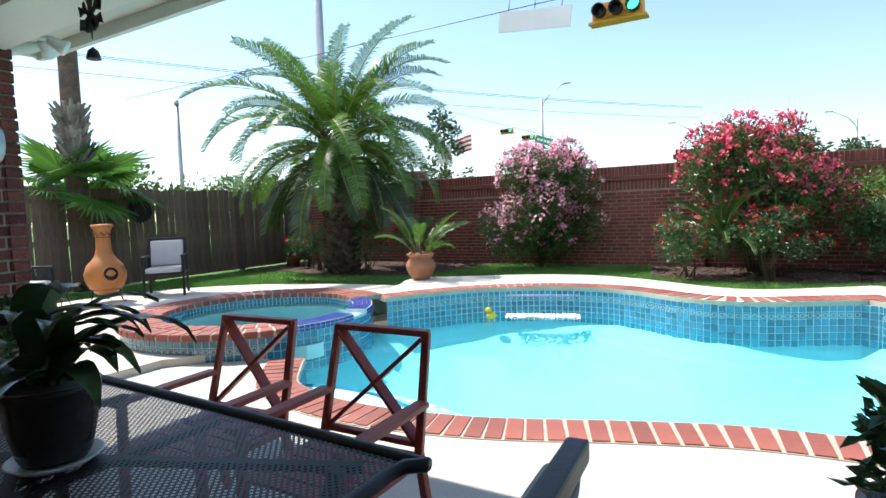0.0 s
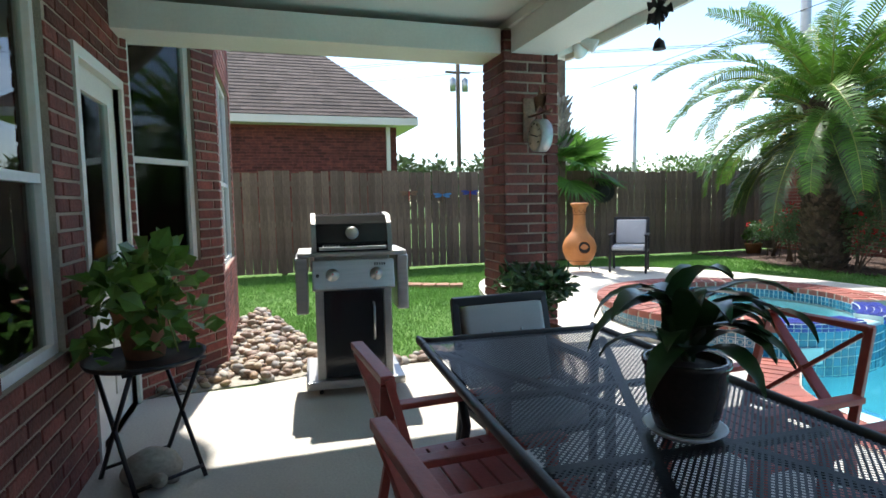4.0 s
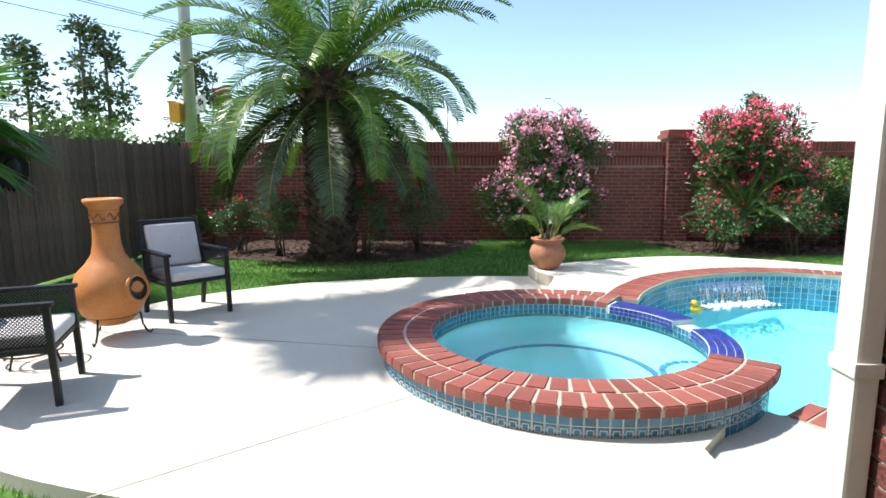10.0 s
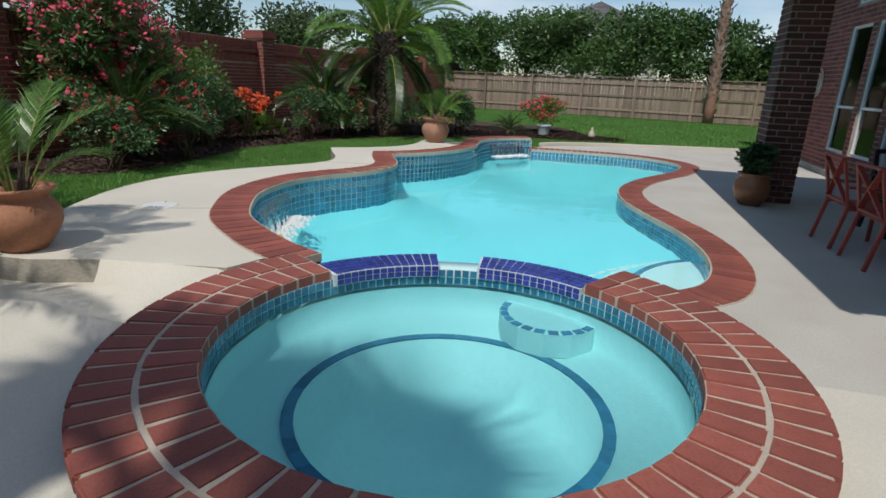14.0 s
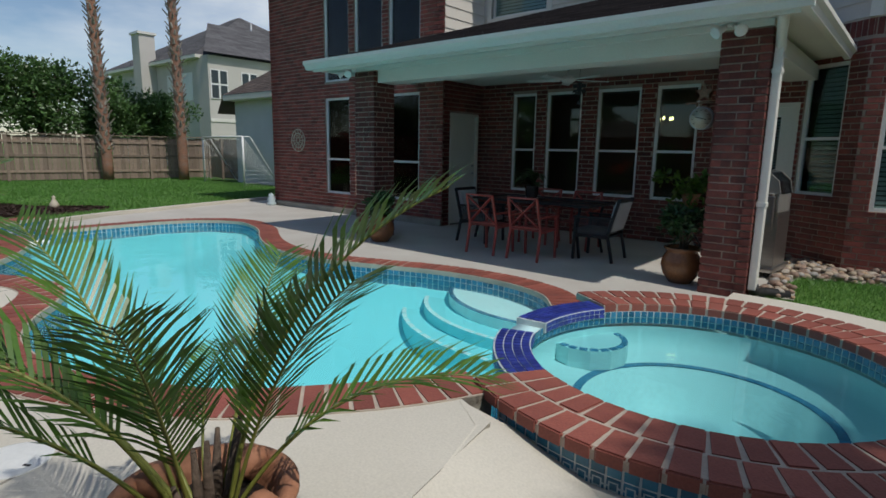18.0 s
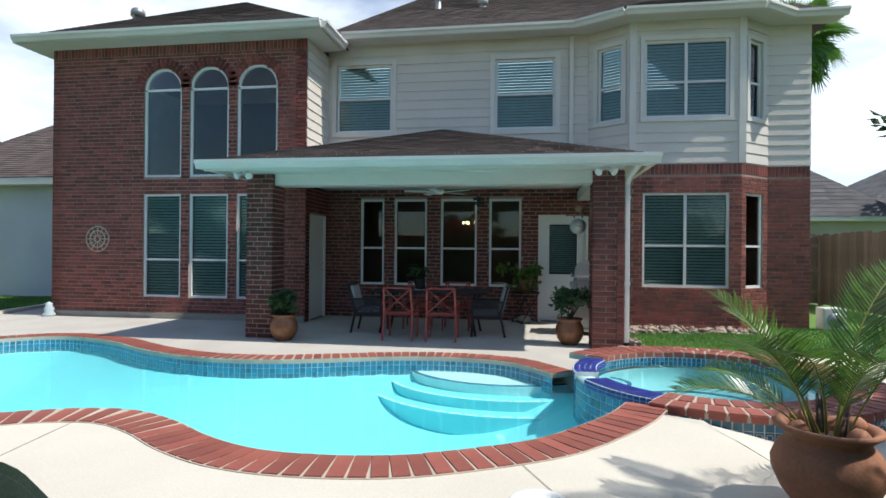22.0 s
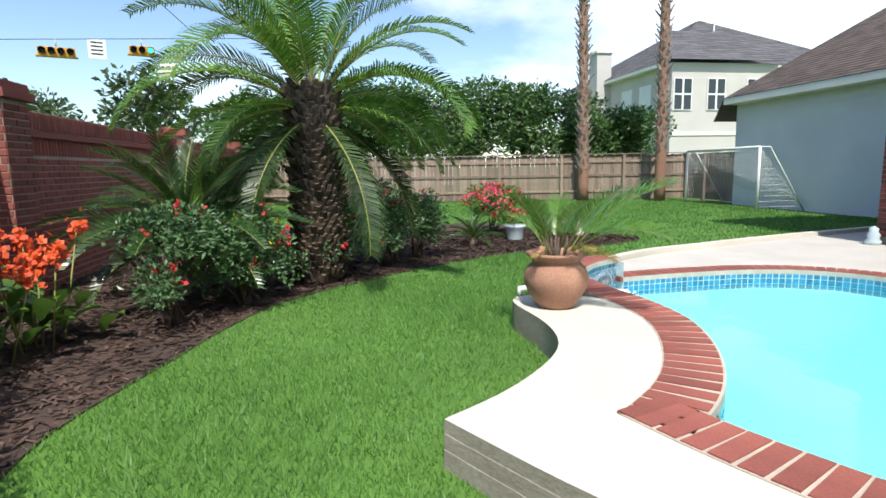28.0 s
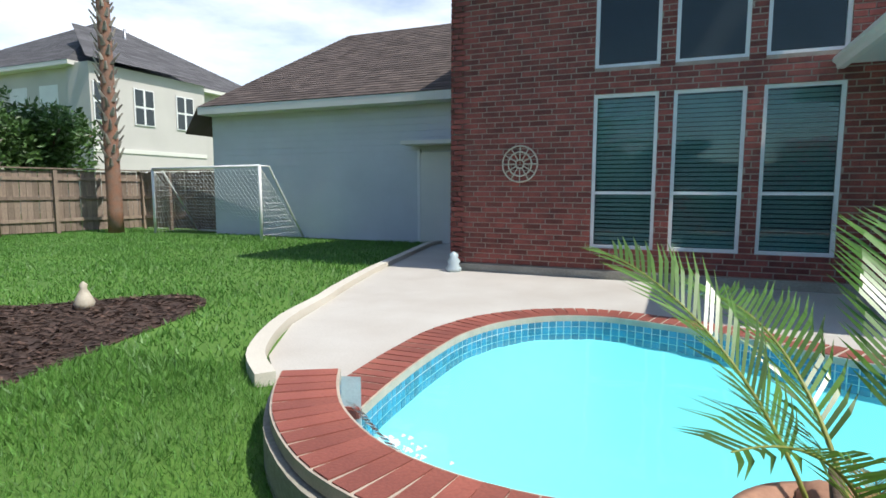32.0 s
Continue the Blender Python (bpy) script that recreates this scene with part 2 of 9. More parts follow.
M_BLACK = mat("black_metal", (0.022, 0.022, 0.025), 0.45, 0.3, 0.15, 6, 80, 0.1)
M_WICKER = mat("dark_wicker", (0.035, 0.033, 0.038), 0.6, 0, 0.3, 10, 160, 0.6)
M_ENAMEL = mat("black_enamel", (0.012, 0.012, 0.014), 0.12, 0.0, 0.1, 6, 80, 0.0)
M_STEEL = mat("brushed_steel", (0.50, 0.49, 0.47), 0.32, 0.95, 0.08, 4, 200, 0.08, stretch=(1, 1, 14))
M_CASTGREY = mat("grey_cast", (0.40, 0.38, 0.35), 0.45, 0.6, 0.08, 4, 80, 0.1)
M_RED = mat("red_paint", (0.40, 0.068, 0.05), 0.45, 0, 0.12, 6, 70, 0.1, (0.31, 0.05, 0.038))
M_CUSHION = mat("grey_cushion", (0.42, 0.415, 0.42), 0.9, 0, 0.06, 4, 220, 0.25)
M_CUSHION2 = mat("pale_cushion", (0.58, 0.57, 0.57), 0.9, 0, 0.06, 4, 220, 0.25)
M_STONE = mat("river_stone", (0.40, 0.31, 0.235), 0.75, 0, 0.15, 4, 50, 0.2, (0.26, 0.19, 0.15), 0.8, 0, 0.4)
M_BARK = mat("palm_bark", (0.20, 0.145, 0.105), 0.95, 0, 0.35, 6, 40, 0.9, (0.07, 0.048, 0.036), 0.8, 0, 0.35)
M_BARKDARK = mat("dark_palm_bark", (0.15, 0.105, 0.075), 0.95, 0, 0.4, 9, 50, 0.9, (0.045, 0.032, 0.024), 0.8, 0, 0.55)
M_BARKRED = mat("red_palm_bark", (0.30, 0.12, 0.06), 0.9, 0, 0.3, 4, 40, 0.7, (0.20, 0.15, 0.12), 0.8, 0, 0.3)
M_BOOT = mat("leaf_boot", (0.43, 0.395, 0.345), 0.9, 0, 0.25, 6, 40, 0.5, (0.16, 0.12, 0.09), 0.8, 0, 0.4)
M_PALM = leaf_mat("palm_leaf", (0.13, 0.25, 0.03), (0.06, 0.14, 0.02), 0.32, 0.25)
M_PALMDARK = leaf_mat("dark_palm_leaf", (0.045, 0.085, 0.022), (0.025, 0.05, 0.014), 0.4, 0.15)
M_PALMPOT = leaf_mat("young_palm_leaf", (0.12, 0.235, 0.035), (0.06, 0.135, 0.022), 0.33, 0.3)
M_PALMDRY = leaf_mat("dry_palm_leaf", (0.38, 0.30, 0.09), (0.26, 0.17, 0.05), 0.6, 0.25)
M_RIB = mat("palm_rib", (0.27, 0.29, 0.06), 0.5, 0, 0.15, 4, 40, 0.1)
M_FAN = leaf_mat("fan_palm_leaf", (0.12, 0.27, 0.05), (0.07, 0.17, 0.03), 0.4, 0.35)
M_SAGO = leaf_mat("sago_leaf", (0.04, 0.10, 0.022), (0.022, 0.06, 0.014), 0.3, 0.12)
M_BUSH = leaf_mat("bush_leaf", (0.10, 0.19, 0.048), (0.052, 0.11, 0.03), 0.4, 0.2)
M_ROSE = leaf_mat("rose_leaf", (0.11, 0.20, 0.075), (0.055, 0.12, 0.045), 0.4, 0.18)
M_LIGHTLEAF = leaf_mat("light_leaf", (0.13, 0.25, 0.04), (0.07, 0.155, 0.025), 0.4, 0.3)
M_SHRUB = leaf_mat("glossy_leaf", (0.05, 0.115, 0.035), (0.025, 0.066, 0.02), 0.28, 0.15)
M_FAR = leaf_mat("far_leaf", (0.085, 0.125, 0.045), (0.04, 0.07, 0.026), 0.6, 0.2)
M_PINK = leaf_mat("pink_petal", (0.85, 0.46, 0.54), (0.72, 0.28, 0.40), 0.6, 0.3)
M_HOT = leaf_mat("hot_pink_petal", (0.80, 0.12, 0.2), (0.66, 0.06, 0.12), 0.6, 0.3)
M_REDPET = leaf_mat("red_petal", (0.60, 0.02, 0.025), (0.42, 0.012, 0.02), 0.6, 0.25)
M_ORANGE = leaf_mat("orange_petal", (0.75, 0.13, 0.025), (0.62, 0.07, 0.02), 0.6, 0.3)
M_TWIG = mat("twig", (0.13, 0.095, 0.065), 0.9, 0, 0.2, 8, 50, 0.3)
M_STUCCO = mat("stucco", (0.56, 0.53, 0.49), 0.9, 0, 0.05, 0.7, 40, 0.2)
M_GALV = mat("galvanised", (0.45, 0.46, 0.47), 0.45, 0.8, 0.1, 3, 60, 0.05)
M_PVC = mat("pvc", (0.75, 0.75, 0.72), 0.4, 0, 0.05, 4, 60, 0.0)
M_YELLOW = mat("signal_yellow", (0.65, 0.30, 0.015), 0.5, 0, 0.06, 3, 60, 0.0)
M_SIGNGREEN = mat("sign_green", (0.0, 0.22, 0.14), 0.5, 0, 0.05, 3, 60, 0.0)
M_FALL = see_through("falling_water", (0.86, 0.95, 0.97), 0.05, 1.5, 0.6, 14, 0.02)
M_DIAL = mat("dial_cream", (0.60, 0.54, 0.42), 0.6, 0, 0.1, 4, 60, 0.0)
M_RUST = mat("rusty_metal", (0.15, 0.07, 0.045), 0.8, 0.3, 0.3, 8, 60, 0.3, (0.30, 0.2, 0.13), 0.8)
M_DARKSOIL = mat("potting_soil", (0.05, 0.033, 0.024), 0.95, 0, 0.3, 12, 60, 0.6)
M_RUBBER = mat("black_plastic", (0.02, 0.02, 0.02), 0.55, 0, 0.1, 5, 60, 0.0)
M_DUCK = mat("yellow_plastic", (0.75, 0.48, 0.03), 0.35, 0, 0.04, 4, 40, 0.0)
M_BLUEPL = mat("blue_plastic", (0.06, 0.22, 0.50), 0.4, 0, 0.08, 4, 40, 0.0)


# ---- mesh helpers ----
def mesh(name, bm, material, parent=None, smooth=False):
    me = bpy.data.meshes.new(name)
    if smooth:
        for f in bm.faces:
            f.smooth = True
    bm.to_mesh(me)
    bm.free()
    for m in material if isinstance(material, (list, tuple)) else (material,):
        me.materials.append(m)
    ob = new(name, me)
    if parent:
        ob.parent = parent
    return ob


def part(name, bm, material, parent, label="", smooth=False):
    ob = mesh(name, bm, material, parent, smooth)
    return tagged(ob, label) if label else ob


def raw(name, verts, faces, material, parent=None, label="", kind="", smooth=False):
    me = bpy.data.meshes.new(name)
    me.from_pydata([tuple(map(float, v)) for v in verts], [], faces)
    me.materials.append(material)
    if smooth:
        me.polygons.foreach_set("use_smooth", [True] * len(me.polygons))
    ob = new(name, me)
    if parent:
        ob.parent = parent
    return tagged(ob, label, kind=kind)


def share(name, me, m, parent):
    ob = new(name, me)
    ob.parent = parent
    ob.matrix_basis = m
    return ob


def empty(name, m=None, label="", category="", group="", kind=""):
    ob = new(name)
    if m is not None:
        ob.matrix_basis = m
    return tagged(ob, label, category, group, kind)


def add_box(bm, x0, x1, y0, y1, z0, z1, m=None, bevel=0.0):
    made = bmesh.ops.create_cube(bm, size=1.0)["verts"]
    t = Matrix.LocRotScale(((x0 + x1) / 2, (y0 + y1) / 2, (z0 + z1) / 2), None, (abs(x1 - x0), abs(y1 - y0), abs(z1 - z0)))
    bmesh.ops.transform(bm, matrix=(m @ t) if m is not None else t, verts=made)
    if bevel:
        edges = list({e for v in made for e in v.link_edges})
        bmesh.ops.bevel(bm, geom=edges, offset=bevel, segments=2, affect="EDGES", profile=0.7)
    return bm


def box(x0, x1, y0, y1, z0, z1, m=None, bevel=0.0):
    return add_box(bmesh.new(), x0, x1, y0, y1, z0, z1, m, bevel)


def add_tube(bm, pts, r, n=8, r_end=None, cap=True):
    """A round bar along points, with an even or tapering radius."""
    pts = [Vector(p) for p in pts]
    rings, up = [], None
    for i, p in enumerate(pts):
        d = (pts[min(i + 1, len(pts) - 1)] - pts[max(i - 1, 0)]).normalized()
        if up is None:
            up = d.orthogonal().normalized()
        side = d.cross(up).normalized()
        up = side.cross(d).normalized()
        rr = r if r_end is None else r + (r_end - r) * i / (len(pts) - 1)
        rings.append([bm.verts.new(p + rr * (math.cos(a) * up + math.sin(a) * side)) for a in (2 * math.pi * k / n for k in range(n))])
    for a, b in zip(rings, rings[1:]):
        for k in range(n):
            f = bm.faces.new((a[k], a[(k + 1) % n], b[(k + 1) % n], b[k]))
            f.smooth = True
    if cap:
        bm.faces.new(rings[0][::-1])
        bm.faces.new(rings[-1])
    return bm


def tube(pts, r, n=8, r_end=None):
    return add_tube(bmesh.new(), pts, r, n, r_end)


def lathe(profile, n=40, m=None, bm=None, ends=True):
    """A turned body from (radius, height) pairs."""
    bm = bm or bmesh.new()
    rings = []
    for r, z in profile:
        rings.append([bm.verts.new((m or Matrix()) @ Vector((r * math.cos(2 * math.pi * k / n), r * math.sin(2 * math.pi * k / n), z))) for k in range(n)])
    for a, b in zip(rings, rings[1:]):
        for k in range(n):
            f = bm.faces.new((a[k], a[(k + 1) % n], b[(k + 1) % n], b[k]))
            f.smooth = True
    if ends and profile[0][0] > 1e-4:
        bm.faces.new(rings[0][::-1])
    if ends and profile[-1][0] > 1e-4:
        bm.faces.new(rings[-1])
    return bm


def fill(bm, poly, z):
    """Triangles over an outline of any shape."""
    pts, _, faces, _, _, _ = geometry.delaunay_2d_cdt([Vector(p) for p in poly], [], [list(range(len(poly)))], 1, 1e-5)
    vs = [bm.verts.new((p.x, p.y, z)) for p in pts]
    for f in faces:
        bm.faces.new([vs[i] for i in f])


def slab(poly, z0, z1, bm=None):
    """A flat body over a plan outline."""
    bm = bm or bmesh.new()
    poly = [p for i, p in enumerate(poly) if (Vector(p) - Vector(poly[i - 1])).length > 1e-4]
    fill(bm, poly, z1)
    fill(bm, poly, z0)
    top = [bm.verts.new((x, y, z1)) for x, y in poly]
    low = [bm.verts.new((x, y, z0)) for x, y in poly]
    k = len(poly)
    for i in range(k):
        bm.faces.new((top[i], low[i], low[(i + 1) % k], top[(i + 1) % k]))
    bmesh.ops.remove_doubles(bm, verts=bm.verts, dist=1e-5)
    bmesh.ops.recalc_face_normals(bm, faces=bm.faces)
    return bm


def spline(pts, step=0.1, closed=False):
    """Points at an even step on a smooth line through the given ones."""
    P = [Vector(p) for p in pts]
    n, out = len(P), []
    for i in range(n if closed else n - 1):
        a, b, c, d = (P[(i + k) % n] if closed else P[min(max(i + k, 0), n - 1)] for k in (-1, 0, 1, 2))
        m = 12
        for j in range(m):
            t = j / m
            out.append(0.5 * (2 * b + (c - a) * t + (2 * a - 5 * b + 4 * c - d) * t * t + (3 * b - a - 3 * c + d) * t ** 3))
    if not closed:
        out.append(P[-1])
    else:
        out.append(out[0].copy())
    res, acc = [out[0]], 0.0
    for a, b in zip(out, out[1:]):
        L = (b - a).length
        while acc + L >= step and L > 1e-9:
            a = a + (b - a) * ((step - acc) / L)
            res.append(a)
            L, acc = (b - a).length, 0.0
        acc += L
    if not closed and (res[-1] - out[-1]).length > step * 0.3:
        res.append(out[-1])
    return res


def offset(line, d, closed=False):
    """The line moved d to its left."""
    out, n = [], len(line)
    for i, p in enumerate(line):
        a = line[(i - 1) % n] if closed else line[max(i - 1, 0)]
        b = line[(i + 1) % n] if closed else line[min(i + 1, n - 1)]
        t = (b - a).normalized()
        out.append(p + d * Vector((-t.y, t.x)))
    return out

# ---- plan ----
Y0, DECK_C, DECK_Y, WATER = -0.02, 0.07, 0.22, -0.12
SPA, SPA_IN, SPA_OUT, SPA_TOP = Vector((-0.43, 2.53)), 1.05, 1.47, 0.26
W, CA, CB = 0.44, -0.085, 5.27
HOUSE_OUT = [(0.74, 1.54), (0.94, 1.28), (1.3, 0.9), (1.85, 0.7), (2.5, 0.67), (3.2, 0.8), (3.9, 1.06), (4.6, 1.28), (5.3, 1.31), (6.0, 1.12), (6.6, 0.83), (7.2, 0.48), (7.85, 0.24), (8.5, 0.14), (9.1, 0.36), (9.55, 0.85), (9.78, 1.5), (9.82, 2.2), (9.79, 2.9), (9.74, 3.36)]
YARD_OUT1 = [(0.22, 3.8), (0.38, 4.12), (0.6, 4.44), (0.98, 4.88), (1.42, 5.17), (1.95, 5.41), (2.5, 5.49), (3.0, 5.44), (3.45, 5.25), (3.85, 5.0), (4.2, 4.87), (4.55, 4.93), (4.85, 5.08), (5.2, 5.24), (5.58, 5.38)]
YARD_OUT2 = [(5.58, 5.38), (5.85, 5.06), (6.15, 4.82), (6.55, 4.6), (7.0, 4.45), (7.5, 4.43), (8.0, 4.5), (8.5, 4.5), (9.0, 4.36), (9.4, 4.08), (9.65, 3.78), (9.82, 3.5)]
DECK_EDGE = [(-0.3, 5.66), (0.1, 5.78), (0.52, 5.97), (0.91, 6.17), (1.26, 6.3), (1.58, 6.4), (1.9, 6.45), (2.23, 6.45), (2.49, 6.41), (2.79, 6.31), (3.18, 6.13), (3.62, 5.85), (4.05, 5.6), (4.42, 5.52), (4.8, 5.64), (5.2, 5.88), (5.7, 6.16)]
POT_SLAB = [(5.7, 6.16), (5.95, 5.8), (6.3, 5.45), (6.65, 5.24), (7.1, 5.17), (7.78, 5.2), (7.95, 4.95), (7.75, 4.5)]
CHIM_EDGE = [(0.0, -0.02), (-0.62, 0.0), (-1.33, 0.2), (-1.81, 0.34), (-2.4, 0.44), (-2.9, 0.54), (-3.5, 0.72), (-4.05, 1.0), (-4.45, 1.4), (-4.8, 1.95), (-4.95, 2.6), (-4.85, 3.4), (-4.45, 4.2), (-3.9, 4.72), (-3.2, 5.15), (-2.1, 5.48), (-1.2, 5.62), (-0.3, 5.66)]
V2 = lambda pts: [Vector(p) for p in pts]
BR = 0.118
house_line = spline(V2(HOUSE_OUT), BR)
yard_line1 = spline(V2(YARD_OUT1), BR)
yard_line2 = spline(V2(YARD_OUT2), BR)
house_in, yard_in1, yard_in2 = offset(house_line, 0.32), offset(yard_line1, -0.32), offset(yard_line2, -0.32)
yard_in1 = [p for p in yard_in1 if p.x < 5.43]
yard_in2 = [p for p in yard_in2 if p.x > 5.53]
POOL = [tuple(p) for p in house_in] + [tuple(p) for p in yard_in2[::-1]] + [tuple(p) for p in yard_in1[::-1]]
arc = lambda r, a0, a1, n=24: [(SPA.x + r * math.cos(radians(a0 + (a1 - a0) * k / n)), SPA.y + r * math.sin(radians(a0 + (a1 - a0) * k / n))) for k in range(n + 1)]
# The spa's round wall bulges into the pool.
POOL += arc(1.25, 54, -34, 14)


# ---- ground ----
def in_outline(poly, X, Y):
    ins = np.zeros(len(X), bool)
    for (x0, y0), (x1, y1) in zip(poly, poly[1:] + poly[:1]):
        if y0 != y1:
            ins ^= ((y0 > Y) != (y1 > Y)) & (X < (x1 - x0) * (Y - y0) / (y1 - y0) + x0)
    return ins


def flat_with_hole(name, holes, z, material, cell=0.1):
    """A sheet to the horizon, of small squares round the pool, which is left open."""
    gx, gy = np.arange(-3.0, 12.01, cell), np.arange(-1.0, 7.01, cell)
    X, Y = (g.ravel() for g in np.meshgrid(gx, gy))
    ins = np.zeros(len(X), bool)
    for h in holes:
        ins |= in_outline(h, X, Y)
    n = len(gx)
    vs = [(float(x), float(y), z) for x, y in zip(X, Y)]
    fs = []
    for b in range(len(gy) - 1):
        for a in range(n - 1):
            c = (b * n + a, b * n + a + 1, (b + 1) * n + a + 1, (b + 1) * n + a)
            if not any(ins[k] for k in c):
                fs.append(c)
    x0, x1, y0, y1 = float(gx[0]), float(gx[-1]), float(gy[0]), float(gy[-1])
    for a, b, c, d in ((-900, 900, -900, y0), (-900, 900, y1, 900), (-900, x0, y0, y1), (x1, 900, y0, y1)):
        k = len(vs)
        vs += [(a, c, z), (b, c, z), (b, d, z), (a, d, z)]
        fs.append((k, k + 1, k + 2, k + 3))
    return raw(name, vs, fs, material)


HOLES = [[tuple(p) for p in offset(house_line, 0.1)] + [tuple(p) for p in offset(yard_line2, -0.1)[::-1]] + [tuple(p) for p in offset(yard_line1, -0.1)[::-1]], arc(1.33, 0, 360, 60)[:-1], POOL]
ground = flat_with_hole("ground", HOLES, Y0, M_SOIL)
tagged(ground, "green lawn ground around the house and pool", "ground", kind="structure")

# ---- pool shell ----
def basin(poly, cell=0.11):
    """A bowl that falls smoothly from the rim of an outline to its floor."""
    p = np.array(poly)
    gx, gy = np.arange(p[:, 0].min() - 0.2, p[:, 0].max() + 0.3, cell), np.arange(p[:, 1].min() - 0.2, p[:, 1].max() + 0.3, cell)
    X, Y = (g.ravel() for g in np.meshgrid(gx, gy))
    q = np.roll(p, -1, 0)
    dist, ins = np.full(len(X), 9.0), np.zeros(len(X), bool)
    for (x0, y0), (x1, y1) in zip(p, q):
        dx, dy = x1 - x0, y1 - y0
        t = np.clip(((X - x0) * dx + (Y - y0) * dy) / max(dx * dx + dy * dy, 1e-9), 0, 1)
        dist = np.minimum(dist, np.hypot(X - x0 - t * dx, Y - y0 - t * dy))
        if y0 != y1:
            ins ^= ((y0 > Y) != (y1 > Y)) & (X < dx * (Y - y0) / dy + x0)
    s = np.clip(dist / 1.6, 0, 1)
    Z = np.where(ins, -0.22 - 0.45 * (1 - (1 - s) ** 2), -0.22)
    n = len(gx)
    vs = [(float(x), float(y), float(z)) for x, y, z in zip(X, Y, Z)]
    fs = []
    for j in range(len(gy) - 1):
        for i in range(n - 1):
            c = (j * n + i, j * n + i + 1, (j + 1) * n + i + 1, (j + 1) * n + i)
            if any(ins[k] for k in c):
                fs.append(c)
    return raw("pool_basin", vs, fs, M_PLASTER, smooth=True)


pool_shell = tagged(basin(POOL), "pale turquoise plastered swimming pool basin", "pool", kind="structure")
for i, (rx, ry, z) in enumerate(((1.3, 1.06, -0.18), (1.6, 1.33, -0.29), (1.85, 1.58, -0.40))):
    pts = [(1.6 + rx * math.cos(radians(q)), 0.6 + ry * math.sin(radians(q))) for q in range(-6, 187, 6)]
    part("pool_step", slab(pts, -1.2, z), M_STEP if i == 0 else M_PLASTER, pool_shell, "plastered underwater step", smooth=False)
    bm = bmesh.new()
    for p, q in zip(pts[2:-3], pts[3:-2]):
        m = Vector(((p[0] + q[0]) / 2, (p[1] + q[1]) / 2))
        ang = math.degrees(math.atan2(q[1] - p[1], q[0] - p[0]))
        add_box(bm, -0.068, 0.068, -0.0, 0.05, 0, 0.006, pose(m.x, m.y, z, 0, 0, ang))
    part("step_edge", bm, M_TILESOFT if i == 0 else M_STEP, pool_shell)
bm = bmesh.new()
fill(bm, POOL, WATER)
water = tagged(mesh("water_pool", bm, M_WATER), "clear turquoise pool water", "water", kind="structure")


def tile_band(name, line, z0, z1, side, material, parent=None, size=0.075, ornament=False):
    """Grout bed and little glazed tiles on a curved wall; side: +1 tiles face left of the line."""
    vs, fs = [], []
    for i, p in enumerate(line):
        vs += [(p.x, p.y, z0), (p.x, p.y, z1)]
        if i:
            j = 2 * i
            fs.append((j - 2, j, j + 1, j - 1))
    raw(name + "_grout", vs, fs, M_GROUT, parent)
    rows = max(1, round((z1 - z0) / size))
    h = (z1 - z0) / rows
    pts = spline(line, size)
    tv, tf, ov, of = [], [], [], []
    for p, q in zip(pts, pts[1:]):
        t = (q - p).normalized()
        nrm = side * Vector((-t.y, t.x))
        for r in range(rows):
            g = 0.0055
            a, b = p + t * g + nrm * 0.004, q - t * g + nrm * 0.004
            zz0, zz1 = z0 + r * h + g, z0 + (r + 1) * h - g
            j = len(tv)
            c, d = a - nrm * 0.004, b - nrm * 0.004
            tv += [(a.x, a.y, zz0), (b.x, b.y, zz0), (b.x, b.y, zz1), (a.x, a.y, zz1), (c.x, c.y, zz0 - g / 2), (d.x, d.y, zz0 - g / 2), (d.x, d.y, zz1 + g / 2), (c.x, c.y, zz1 + g / 2)]
            tf += [(j, j + 1, j + 2, j + 3), (j, j + 4, j + 5, j + 1), (j + 1, j + 5, j + 6, j + 2), (j + 2, j + 6, j + 7, j + 3), (j + 3, j + 7, j + 4, j)]
            if ornament and r == rows - 2:
                # A small pale ring on each tile of one row.
                m = (a + b) / 2 + nrm * 0.002
                zc, s, w2 = (zz0 + zz1) / 2, 0.021, 0.006
                for du0, du1, dv0, dv1 in ((-s, s, s - w2, s), (-s, s, -s, -s + w2), (-s, -s + w2, -s, s), (s - w2, s, -s, s), (-0.037, -s, -0.004, 0.004), (s, 0.037, -0.004, 0.004)):
                    j2 = len(ov)
                    ov += [(m.x + t.x * u, m.y + t.y * u, zc + v) for u, v in ((du0, dv0), (du1, dv0), (du1, dv1), (du0, dv1))]
                    of.append((j2, j2 + 1, j2 + 2, j2 + 3))
    ob = raw(name, tv, tf, material, parent, kind="stuff")
    if ov:
        raw(name + "_ornament", ov, of, M_ORN, parent, "pale ring ornament", kind="stuff")
    return ob


tile_band("waterline_tile", house_in, -0.24, -0.035, 1, M_TILE, pool_shell)
tile_band("raised_wall_tile", yard_in1, -0.24, DECK_Y - 0.035, -1, M_TILE, pool_shell, ornament=True)
tile_band("raised_wall_tile", yard_in2, -0.24, DECK_Y - 0.035, -1, M_TILE, pool_shell, ornament=True)
# short returns where the runs of wall meet
tile_band("raised_wall_tile", [yard_in1[-1], yard_in2[0]], -0.24, DECK_Y - 0.035, -1, M_TILE, pool_shell)
tile_band("raised_wall_tile", [house_in[-1], yard_in2[-1]], -0.24, DECK_Y - 0.035, -1, M_TILE, pool_shell)


